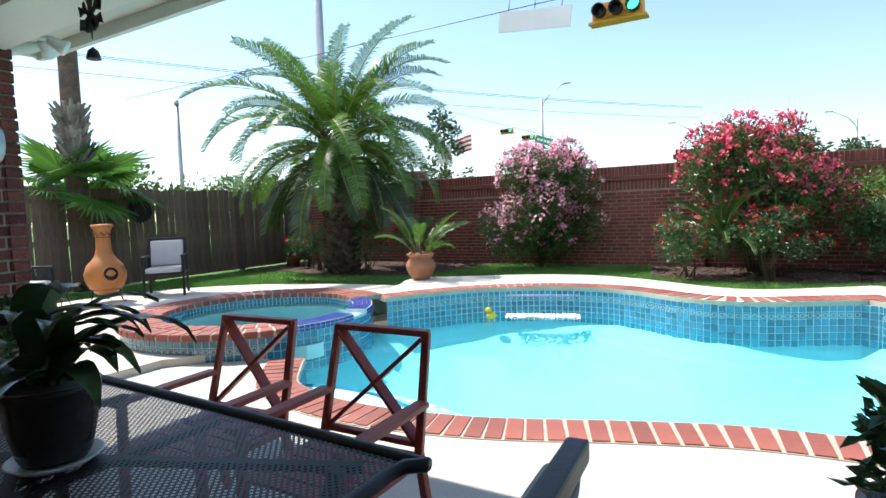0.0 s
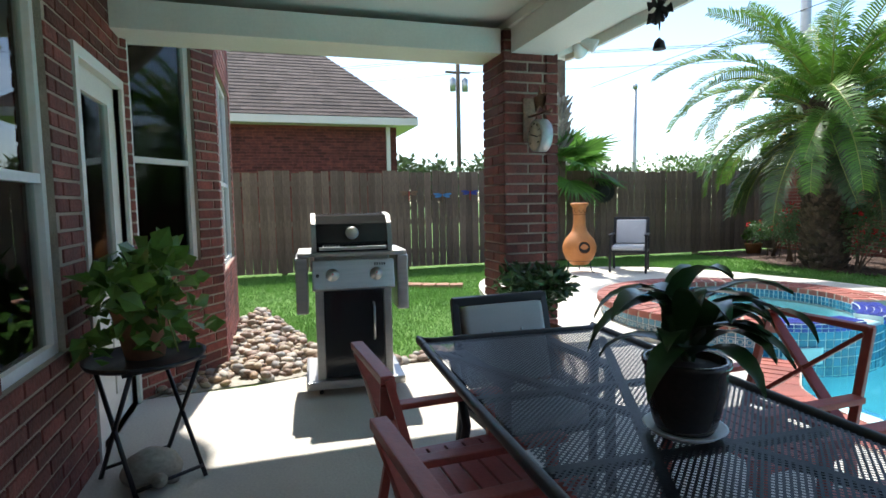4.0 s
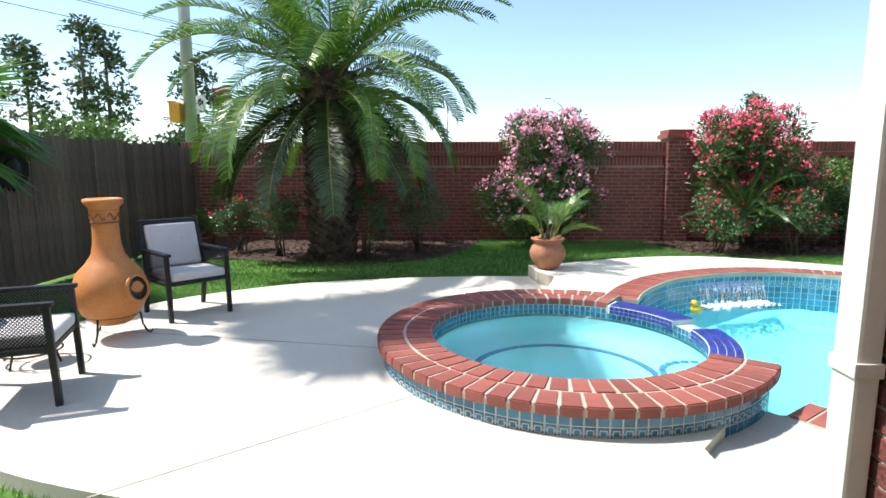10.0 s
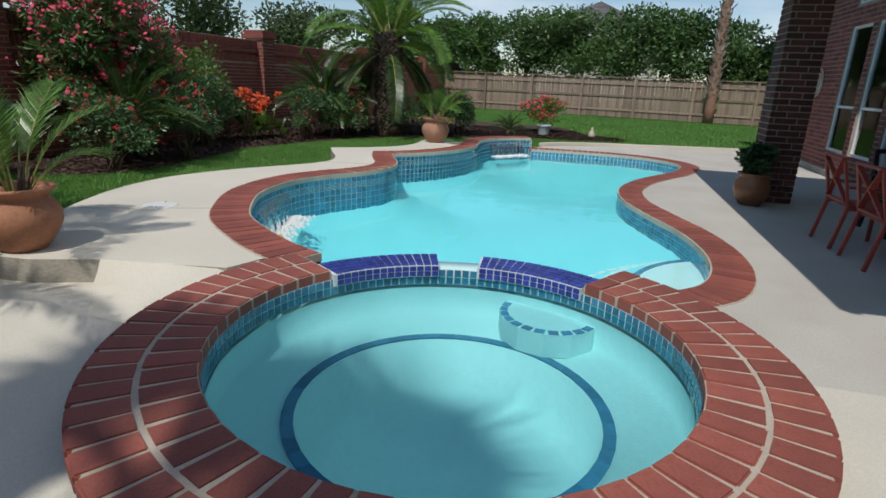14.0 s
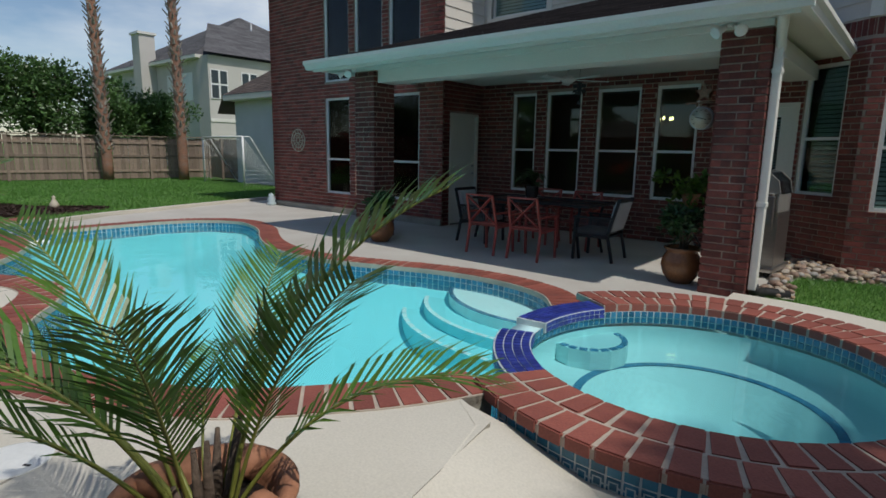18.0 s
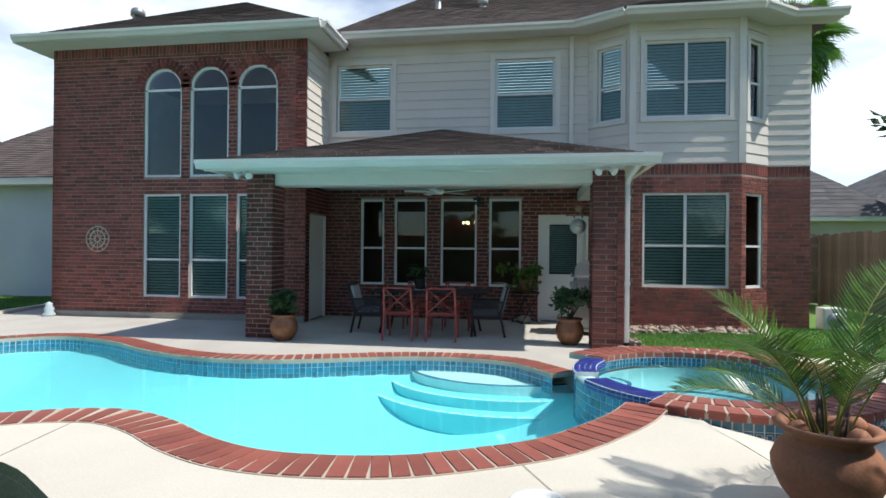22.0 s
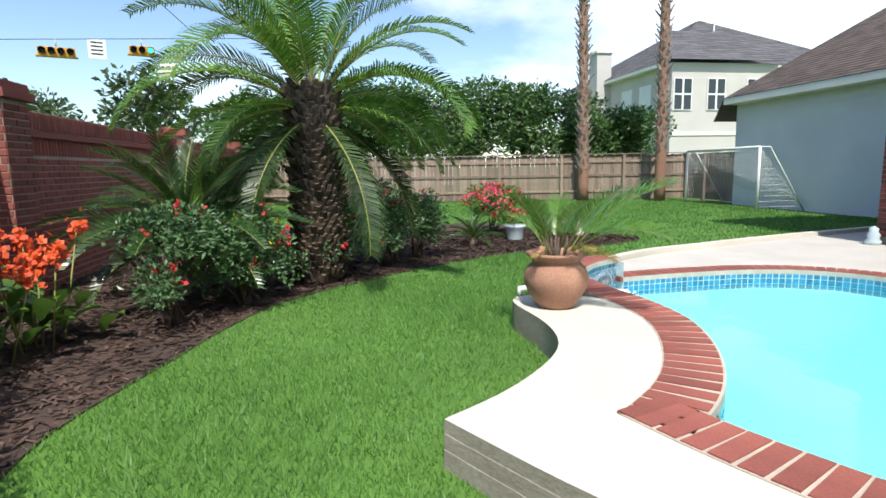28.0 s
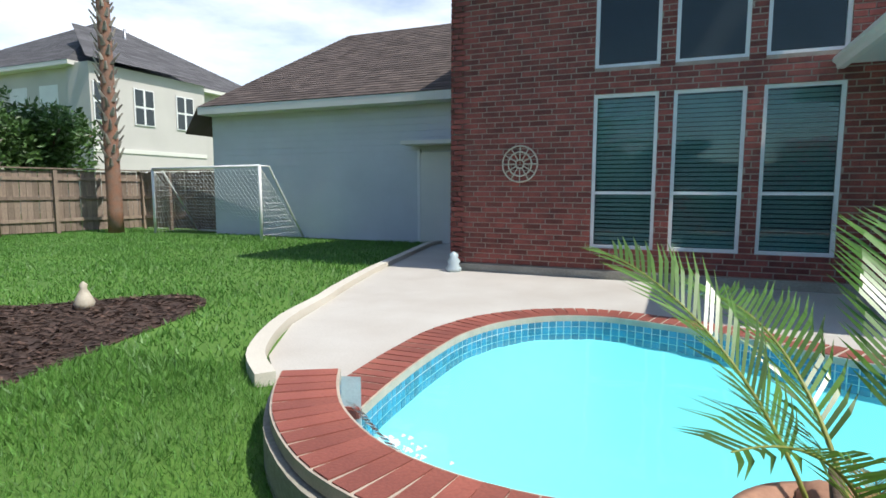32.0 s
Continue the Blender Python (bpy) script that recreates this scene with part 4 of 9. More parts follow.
# side of the wing towards the patio: brick below, siding above
BY = -3.14
s0, s1 = (AX0, BY), (AX0, AY)
sd = (0.12, 0.98, 0.0, 2.1)
w3, m3, L3 = shell("wall_patio_side", s0, s1, -0.1, 2.9, [sd], M_MORTAR, "red brick wall beside the patio door")
course_bricks(w3, m3, L3, 0.0, 2.9, [sd], M_BRICK)
w4, m4, L4 = shell("wall_upper_side", s0, s1, 2.9, 5.5, [], M_SIDING, "cream boarded side wall of the upper floor")
lap_siding(w4, m4, L4, 3.0, 5.5, [], M_SIDING)
# back wall of the patio
HX0 = 0.12
g0, g1 = (HX0, BY), (AX0, BY)
UB = lambda x: x - HX0
bw = ((4.78, 4.27), (4.05, 3.36), (3.07, 2.32), (2.07, 1.42))
door_h = (UB(0.16), UB(1.02), 0.0, 2.1)
holes = [(UB(b), UB(a), 0.68, 2.47) for a, b in bw] + [door_h]
back, mb, Lb = shell("wall_back", g0, g1, -0.1, 2.9, holes, M_MORTAR, "red brick back wall of the patio")
course_bricks(back, mb, Lb, 0.0, 2.9, holes, M_BRICK, (), None)
for a, b in bw:
    window("window_patio", mb, UB(b), UB(a), 0.68, 2.47, "dark patio window with white frame", False, 1, (0.43,))
ups = ((5.33, 4.13), (1.97, 0.77))
uh = [(UB(max(b, 0)), UB(a), 3.88, 5.3) for a, b in ups]
up, mu, Lu = shell("wall_upper", g0, g1, 2.9, 5.8, uh, M_SIDING, "cream boarded upper wall")
lap_siding(up, mu, Lu, 3.0, 5.75, [(a - 0.1, b + 0.1, c - 0.1, d + 0.1) for a, b, c, d in uh], M_SIDING)
for a, b, c, d in uh:
    window("window_upper", mu, a, b, c, d, "white sash window with blinds in the boarded wall", True, 1, (0.5,), trim=0.1)
# bay
bay = [(-3.2, BY), (-2.56, -2.63), (-0.63, -2.63), (0.12, BY)]
bays = []
for i, (p, q) in enumerate(zip(bay, bay[1:])):
    Lq = (Vector(q) - Vector(p)).length
    hl = (0.2, Lq - 0.2, 0.76, 2.52) if i == 1 else (0.14, Lq - 0.14, 0.76, 2.52) if i == 0 else (0.24, Lq - 0.07, 0.9, 2.6)
    hu = (0.22, Lq - 0.22, 3.92, 5.36) if i == 1 else (0.2, Lq - 0.2, 3.92, 5.36)
    lo, ml, Ll = shell("wall_bay_low", p, q, -0.1, 3.05, [hl], M_MORTAR, "red brick lower wall of the bay")
    course_bricks(lo, ml, Ll, 0.0, 3.05, [hl], M_BRICK, (), (2.85, 3.05))
    hi, mh, Lh = shell("wall_bay_high", p, q, 3.05, 5.75, [hu], M_SIDING, "cream boarded upper wall of the bay")
    lap_siding(hi, mh, Lh, 3.07, 5.75, [(hu[0] - 0.09, hu[1] + 0.09, hu[2] - 0.09, hu[3] + 0.09)], M_SIDING)
    window("window_bay_low", ml, *hl, "white-framed bay window with pale blinds", True, 2 if i == 1 else 1, (0.44,))
    window("window_bay_high", mh, *hu, "white sash bay window with blinds", True, 2 if i == 1 else 1, (0.46,), trim=0.08)
for p in bay[1:3]:
    tagged(mesh("trim_bay_corner", box(p[0] - 0.06, p[0] + 0.06, p[1] - 0.08, p[1] + 0.045, 3.06, 5.75), M_TRIM), "cream corner board", "trim", kind="structure")
r0, r1 = (-3.95, BY), (-3.2, BY)
lo, ml, Ll = shell("wall_right_low", r0, r1, -0.1, 3.05, [], M_MORTAR, "red brick wall at the house corner")
course_bricks(lo, ml, Ll, 0.0, 3.05, [], M_BRICK, (), (2.85, 3.05))
hi, mh, Lh = shell("wall_right_high", r0, r1, 3.05, 5.75, [], M_SIDING, "cream boarded wall at the house corner")
lap_siding(hi, mh, Lh, 3.07, 5.75, [], M_SIDING)
tagged(mesh("wall_house_end", box(-3.95, -3.75, -10, BY - 0.22, -0.1, 5.75), M_SIDING), "plain side wall of the house", "wall", kind="structure")
tagged(mesh("wall_house_rear", box(-3.95, AX1, -10.2, -10, -0.1, 5.75), M_SIDING), "plain far wall of the house", "wall", kind="structure")
# room surfaces coloured dark so the windows look into unlit rooms
tagged(mesh("floor_inside", box(-3.7, AX1 - 0.22, -9.95, BY - 0.23, -0.05, 0.02), M_DIMROOM), "dim floor inside the house", "floor", kind="structure")
tagged(mesh("ceiling_inside", box(-3.7, AX1 - 0.25, -9.95, BY - 0.23, 2.72, 2.85), M_DIMROOM), "dim ceiling inside the house", "ceiling", kind="structure")
tagged(mesh("floor_wing", box(AX0 + 0.01, AX1 - 0.23, BY - 0.22, AY - 0.23, -0.05, 0.02), M_DIMROOM), "dim floor inside the wing", "floor", kind="structure")
tagged(mesh("wall_inside", box(-3.7, AX1 - 0.25, -6.6, -6.5, 0.02, 5.5), M_DIMROOM), "dim inner wall of the house", "wall", kind="structure")

# ---- columns ----
BRICKS = {}
def brick_of(lx):
    k = round(lx, 3)
    if k not in BRICKS:
        BRICKS[k] = brick_mesh("brick", lx, 0.1, BH - JT, M_BRICK, 0.004)
    return BRICKS[k]


def column(x0, y0, label, loose):
    """A square brick pier; loose: each brick is a piece of its own."""
    c = tagged(mesh("brick_column", box(x0 + 0.008, x0 + W - 0.008, y0 - W + 0.008, y0 - 0.008, -0.05, 2.6), M_MORTAR), label, "column", kind="structure")
    cx, cy = x0 + W / 2, y0 - W / 2
    rows = int(2.6 / BH)
    for side in range(4):
        q = pose(cx, cy, 0, 0, 0, 90 * side)
        if not loose:
            mm = q @ Matrix.Translation((-W / 2, W / 2 - 0.008, 0))
            course_bricks(c, mm, W, 0, 2.6, [], M_BRICK)
            continue
        for r in range(rows):
            z = r * BH + BH / 2
            cut = (0.254, 0.196) if (r + side) % 2 else (0.127, 0.323)
            x = -W / 2
            for l in cut:
                dy = random.uniform(-0.003, 0.003)
                share("brick", brick_of(l - JT if x + l < W / 2 - 0.01 else l - 0.001), q @ pose(x + l / 2 - (JT / 2 if x + l < W / 2 - 0.01 else 0), W / 2 - 0.05 + dy, z, 0, 0, random.uniform(-0.5, 0.5)), c)
                x += l
    return c


col_a = column(CA, -0.085, "red brick patio column with a thermometer and downspout", True)
col_b = column(CB, -0.04, "red brick patio column with a potted plant beside it", False)

# ---- patio roof ----
roof = empty("patio_roof", None, "brown shingled patio roof with white gutter and pale beams", "roof", kind="structure")
ex0, ex1, ey, ez, ap = -0.36, 6.16, 0.42, 2.74, (3.05, -3.12, 3.9)
ry = BY


def shingled(name, corners, material, parent, step=0.145, width=0.31, label=""):
    """A sloped plane of overlapping shingles, from an eave (two lower corners) to a ridge (two upper ones)."""
    a, b, c, d = (Vector(p) for p in corners)
    nrm = (b - a).cross(d - a).normalized()
    if nrm.z < 0:
        nrm = -nrm
    hgt = max((d - a).length, (c - b).length)
    rows = max(2, int(hgt / step))
    vs, fs = [p - nrm * 0.012 for p in (a, b, c, d)], [(0, 1, 2, 3)]
    if (c - d).length < 1e-4:
        vs, fs = vs[:3], [(0, 1, 2)]
    for r in range(rows):
        t0, t1 = r / rows, min((r + 1.15) / rows, 1)
        lo0, lo1, hi0, hi1 = a.lerp(d, t0), b.lerp(c, t0), a.lerp(d, t1), b.lerp(c, t1)
        L = (lo1 - lo0).length
        k = max(1, int(L / width))
        sh = random.random()
        for i in range(k + 1):
            u0, u1 = max(0, (i - sh) / k), min(1, (i + 1 - sh) / k)
            if u1 <= u0:
                continue
            j = len(vs)
            lift = nrm * (0.012 + random.uniform(0, 0.004))
            vs += [lo0.lerp(lo1, u0 + 0.004 / L) + lift, lo0.lerp(lo1, u1 - 0.004 / L) + lift, hi0.lerp(hi1, u1) + nrm * 0.001, hi0.lerp(hi1, u0) + nrm * 0.001, lo0.lerp(lo1, u0), lo0.lerp(lo1, u1)]
            fs += [(j, j + 1, j + 2, j + 3), (j + 4, j + 5, j + 1, j)]
    return raw(name, vs, fs, material, parent, label or "overlapping asphalt shingles", "stuff")


shingled("shingles", [(ex0, ey, ez), (ex1, ey, ez), ap, ap], M_SHINGLE, roof)
shingled("shingles", [(ex0, ry, ez), (ex0, ey, ez), ap, ap], M_SHINGLE, roof)
shingled("shingles", [(ex1, ey, ez), (ex1, ry, ez), ap, ap], M_SHINGLE, roof)
bm = bmesh.new()
vv = [bm.verts.new(p) for p in ((ex0, ey, ez - 0.01), (ex1, ey, ez - 0.01), (ex1, ry, ez - 0.01), (ex0, ry, ez - 0.01), (ap[0], ap[1], ap[2] - 0.02))]
for ix in ((0, 1, 4), (1, 2, 4), (3, 0, 4), (2, 3, 4)):
    bm.faces.new([vv[i] for i in ix])
part("decking", bm, M_SOFFIT, roof)


def gutter(p, q, z, parent, h=0.13, w=0.12):
    """A white K-style gutter along an eave, its lip to the left of the line."""
    m, L = plane_of(p, q), (Vector(q) - Vector(p)).length
    prof = [(0, 0), (0.0, -h), (w * 0.55, -h), (w * 0.7, -h * 0.6), (w, -h * 0.35), (w, 0), (w - 0.012, 0), (w - 0.012, -0.02), (0.012, -0.02)]
    bm = bmesh.new()
    e = [[bm.verts.new(m @ Vector((x, y, z + k))) for y, k in prof] for x in (0, L)]
    n = len(prof)
    for i in range(n):
        bm.faces.new((e[0][i], e[0][(i + 1) % n], e[1][(i + 1) % n], e[1][i]))
    bm.faces.new(e[0])
    bm.faces.new(e[1])
    bmesh.ops.recalc_face_normals(bm, faces=bm.faces)
    return part("gutter", bm, M_TRIM, parent, "white metal gutter")


gutter((ex0 - 0.1, ey), (ex1 + 0.1, ey), ez, roof)
gutter((ex0, ry + 0.05), (ex0, ey), ez, roof)
gutter((ex1, ey), (ex1, ry + 0.05), ez, roof)
part("fascia", box(ex0, ex1, ey - 0.03, ey - 0.002, ez - 0.16, ez - 0.01), M_TRIM, roof)
part("beam", box(CA + W, CB, -W - 0.03, -0.12, 2.42, 2.6), M_TRIM, roof, "cream front beam")
part("beam", box(CA + 0.03, CA + W - 0.03, BY + 0.01, -W - 0.1, 2.42, 2.6), M_TRIM, roof, "cream side beam")
part("beam", box(CA, CB + W, -W - 0.06, -0.06, 2.6, 2.66), M_TRIM, roof)
tagged(mesh("ceiling_patio", box(ex0 + 0.01, ex1 - 0.01, BY + 0.005, ey - 0.035, 2.665, 2.69), M_SOFFIT), "pale painted patio ceiling", "ceiling", kind="structure")

# ---- house roofs ----
hr = empty("house_roof", None, "brown shingled hip roofs of the two-storey house", "roof", kind="structure")
ax0, ax1, ay, az = AX0 - 0.45, AX1 + 0.45, AY + 0.45, 5.62
apx, apy, apz = 8.3, -4.75, 7.55
shingled("shingles", [(ax0, ay, az), (ax1, ay, az), (apx, apy, apz), (apx, apy, apz)], M_SHINGLE, hr)
shingled("shingles", [(ax1, ay, az), (ax1, -10.4, az), (apx, -10.4, apz), (apx, apy, apz)], M_SHINGLE, hr)
shingled("shingles", [(ax0, -5.5, az), (ax0, ay, az), (apx, apy, apz), (apx, -8, apz)], M_SHINGLE, hr)
mx0, my, mz = -4.35, BY + 0.42, 5.82
shingled("shingles", [(mx0, my, mz), (ax0 + 0.4, my, mz), (4.2, -7.6, 8.75), (0.2, -7.6, 8.75)], M_SHINGLE, hr, 0.16)
shingled("shingles", [(mx0, -10.6, mz), (mx0, my, mz), (0.2, -7.6, 8.75), (0.2, -7.6, 8.75)], M_SHINGLE, hr, 0.16)
bq = [(-3.45, BY + 0.42), (-2.76, -2.23), (-0.43, -2.23), (0.42, BY + 0.42)]
bt = (-1.5, -5.3, 7.28)
for p, q in zip(bq, bq[1:]):
    shingled("shingles", [(*p, mz), (*q, mz), bt, bt], M_SHINGLE, hr)
    gutter(p, q, mz, hr)
gutter((ax0, ay), (ax1, ay), az, hr)
gutter((ax1, ay), (ax1, -10), az, hr)
gutter((ax0, my), (ax0, ay), az, hr)
gutter((0.42, my), (ax0, my), mz, hr)
gutter((mx0, my), (bq[0][0], my), mz, hr)
part("soffit", box(ax0 + 0.005, ax1, AY, ay, 5.47, 5.5), M_SOFFIT, hr, "pale soffit")
part("soffit", box(ax0, AX0 + 0.005, my, AY - 0.005, 5.47, 5.5), M_SOFFIT, hr)
part("soffit", box(AX1, ax1, -10, AY - 0.005, 5.47, 5.5), M_SOFFIT, hr)
bm = slab([(mx0, BY), (AX0 - 0.5, BY), (AX0 - 0.5, my)] + bq[::-1] + [(mx0, my)], 5.72, 5.74)
part("soffit", bm, M_SOFFIT, hr)
part("fascia", box(ax0, ax1, ay - 0.02, ay - 0.003, 5.47, az), M_TRIM, hr)
part("fascia", box(ax0 + 0.003, ax0 + 0.02, my, ay, 5.47, az), M_TRIM, hr)

# ---- garage ----
gar = empty("garage", None, "pale grey boarded garage with a brown shingled roof", "garage", kind="structure")
GX0, GX1, GY = 11.03, 19.5, -5.78
GE, GR = 3.33, 5.87   # eave and ridge
gw, mg, Lg = shell("wall_garage", (GX0, GY), (GX1, GY), -0.1, 3.2, [], M_GARAGE, "pale grey boarded garage wall")
lap_siding(gw, mg, Lg, 0.0, 3.15, [], M_GARAGE, 0.15)
tagged(mesh("wall_garage_end", box(GX1 - 0.2, GX1, -13, GY - 0.22, -0.1, 2.6), M_GARAGE), "pale grey garage end wall", "wall", kind="structure")
shingled("shingles", [(GX0, GY + 0.5, GE), (GX1, GY + 0.5, GE), (17.3, -9.2, GR), (GX0, -9.2, GR)], M_SHINGLE, gar, 0.16)
shingled("shingles", [(GX1 + 0.45, GY + 0.5, 2.66), (GX1 + 0.45, -13, 2.66), (17.3, -9.2, GR), (GX1, GY + 0.5, GE)], M_SHINGLE, gar, 0.16)
part("fascia", slab([(GX0, GY + 0.47), (GX1, GY + 0.47), (GX1, GY + 0.5), (GX0, GY + 0.5)], GE - 0.2, GE - 0.01), M_TRIM, gar)
part("soffit", box(GX0, GX1, GY, GY + 0.47, GE - 0.2, GE - 0.18), M_SOFFIT, gar)

# ---- yard wall of brick ----
WY = 10.0
yw, my_, Ly = shell("wall_yard", (34.0, WY), (-7.0, WY), -0.1, 2.05, [], M_MORTAR, "long red brick garden wall with piers")
# outward (left of the direction) is -y here
course_bricks(yw, my_, 34 + 7, 0.0, 1.55, [], M_WALLBRICK, (), (1.55, 1.75))
part("cap_course", box(-7.0, 34.0, WY - 0.05, WY + 0.27, 1.76, 1.83), M_WALLBRICK, yw, "projecting brick cap")
course_bricks(yw, my_ @ Matrix.Translation((0, 0.01, 0)), 34 + 7, 1.84, 1.85, [], M_WALLBRICK, (), (1.84, 2.04))
for x in (-3.2, 3.3, 9.9, 16.4, 22.9):
    pc = tagged(mesh("wall_pier", box(x - 0.24, x + 0.24, WY - 0.16, WY + 0.3, -0.1, 2.15), M_MORTAR), "square red brick wall pier with a stepped cap", "pier", kind="structure")
    course_bricks(pc, plane_of((x + 0.24, WY - 0.16), (x - 0.24, WY - 0.16)), 0.48, 0, 2.1, [], M_WALLBRICK)
    course_bricks(pc, plane_of((x - 0.24, WY - 0.16), (x - 0.24, WY + 0.3)), 0.46, 0, 2.1, [], M_WALLBRICK)
    course_bricks(pc, plane_of((x + 0.24, WY + 0.3), (x + 0.24, WY - 0.16)), 0.46, 0, 2.1, [], M_WALLBRICK)
    part("cap", box(x - 0.3, x + 0.3, WY - 0.22, WY + 0.36, 2.1, 2.19, None, 0.01), M_WALLBRICK, pc)
    part("cap_top", box(x - 0.26, x + 0.26, WY - 0.18, WY + 0.32, 2.19, 2.28, None, 0.01), M_WALLBRICK, pc)


# ---- fences ----
def fence(name, p0, p1, h, label, material, post_every=2.4, rails_front=False, z0=0.0):
    f = empty(name, plane_of(p0, p1), label, "fence", kind="structure")
    L = (Vector(p1) - Vector(p0)).length
    meshes = []
    for i in range(5):
        bm = box(-0.0685, 0.0685, -0.01, 0.01, 0.03, h - 0.02 + 0.012 * i)
        for v in bm.verts:
            if v.co.z > 1:
                v.co.x *= 0.995 - 0.02 * (i % 2)
        me = bpy.data.meshes.new("picket")
        bm.to_mesh(me)
        bm.free()
        me.materials.append(material)
        meshes.append(me)
    x = 0.07
    while x < L:
        share("picket", random.choice(meshes), pose(x, random.uniform(-0.004, 0.004), z0, 0, random.uniform(-0.5, 0.5), random.uniform(-2, 2)), f)
        x += 0.143 + random.uniform(0, 0.006)
    s = 1 if rails_front else -1
    for z in (0.35, 0.95, h - 0.22):
        part("rail", box(0, L, s * 0.012, s * 0.05, z0 + z - 0.045, z0 + z + 0.045), material, f)
    x = 0.0
    while x < L + 0.1:
        part("post", box(x - 0.05, x + 0.05, s * 0.055, s * 0.15, z0 - 0.05, z0 + h + 0.02), material, f)
        x += post_every
    if rails_front:
        part("cap_board", box(0, L, -0.05, 0.09, z0 + h + 0.04, z0 + h + 0.075), material, f)
    return f


fence("fence_side", (-6.7, WY), (-6.7, -9.0), 1.94, "weathered dark wooden picket fence", M_FENCE)
fence("fence_far", (23.2, -6.5), (26.4, WY), 1.7, "weathered grey wooden fence with posts and rails", M_FENCE2, 2.4, True)
fence("fence_far_end", (19.55, -6.6), (23.2, -6.5), 1.7, "weathered grey wooden fence by the garage", M_FENCE2, 2.4, True)


# ---- places of the things ----
PALM_1, PALM_2 = (-3.3, 7.35), (10.2, 6.88)
TRUNK_L, FANLOW = (-6.99, 3.95), [(-7.25, 4.15)]
TRUNK_R1, TRUNK_R2 = (23.4, -2.4), (22.3, -4.9)
OLE_PINK, OLE_RED = (0.42, 9.35), (4.35, 9.15)
SAGO_1, SAGO_2 = (9.5, 8.2), (12.9, 4.35)
ROSES_L = [(-4.3, 7.75, 0.6, 1.15), (-2.75, 7.5, 0.6, 1.15), (-1.95, 8.35, 0.75, 1.2), (-5.2, 8.3, 0.5, 1.0)]
ROSES_R = [(8.55, 8.1, 0.62, 1.05), (9.2, 7.6, 0.65, 1.15), (10.4, 6.65, 0.55, 1.1), (11.1, 6.0, 0.75, 1.1), (11.7, 5.5, 0.6, 1.0), (6.3, 9.0, 0.7, 1.3), (7.2, 9.2, 0.6, 1.1)]
FLOWERS_FAR, CANNA = (14.4, 3.6), (7.6, 9.1)
BED_R_EDGE = [(2.6, 10), (2.9, 8.3), (4.0, 7.95), (5.4, 8.05), (6.4, 8.14), (7.6, 7.82), (8.46, 7.57), (9.25, 7.2), (9.9, 6.55), (10.85, 5.45), (11.5, 4.3), (11.95, 2.9), (12.4, 1.55), (13.15, 1.2), (14.1, 2.3)]
BED_L_EDGE = [(-6.6, 7.3), (-5.2, 7.5), (-3.6, 6.96), (-2.2, 7.3), (-1.24, 8.23), (-0.8, 9.5), (-0.8, 10)]
ROCK_EDGE = [(0.02, -3.0), (-0.1, -1.93), (-0.115, -0.45), (-0.46, -0.45), (-0.42, -0.8), (-0.25, -1.2), (-0.32, -1.7), (-1.05, -1.92), (-2.2, -2.15), (-3.1, -2.35), (-2.5, -2.62), (-0.6, -2.62), (0.08, -3.08)]
TABLE, TABLE_L, TABLE_B = (2.93, -1.25, -2.5), 1.88, 0.86
RED_CHAIRS = [(2.61, -0.47, 182.0), (3.28, -0.45, 181.0), (2.54, -1.645, 3.0), (3.25, -1.7, 4.0)]
BLACK_CHAIRS = [(3.96, -1.14, 93.0), (1.96, -1.1, -86.0)]
TABLE_PLANT = (3.13, -1.25)
THERM = (0.54, -0.33, 1.79)
STAND = (1.33, -2.84)
CHIMINEA, CHIM_YAW, RINGTABLE = (-4.25, 2.88), -14.0, (-4.5, 2.25)
DECK_CHAIRS = [(-4.1, 1.64, -68.0), (-3.98, 3.7, -131.0)]
POT_A, POT_B = (-0.09, 5.42), (7.52, 4.92)
FALL_1, FALL_2 = ((1.6, 4.9), (2.5, 5.15)), ((8.7, 4.13), (9.4, 3.56))
GOAL = [(21.2, -5.25), (16.85, -4.5)]
BALL = (16.9, -5.9)
SKIMMER = (1.23, 5.55)
PVC = [(8.85, 4.8), (8.92, 4.4)]
URN, GOOSE, POT_L = (13.3, 3.45), (13.4, 2.15), (-5.95, 8.5)
FENCE_ART = [(0.45, 1.5, "fly"), (1.15, 1.45, "fly"), (1.75, 1.5, "fly"), (2.4, 1.5, "fly"), (4.95, 1.5, "sun"), (4.3, 1.5, "fly")]
COLUMN_POTS = [(0.65, -0.43), (5.02, 0.06)]
GRILL = pose(0.17, -1.69, 0, 0, 0, -4) @ Matrix.Diagonal((1.06, 0.89, 1.06, 1))

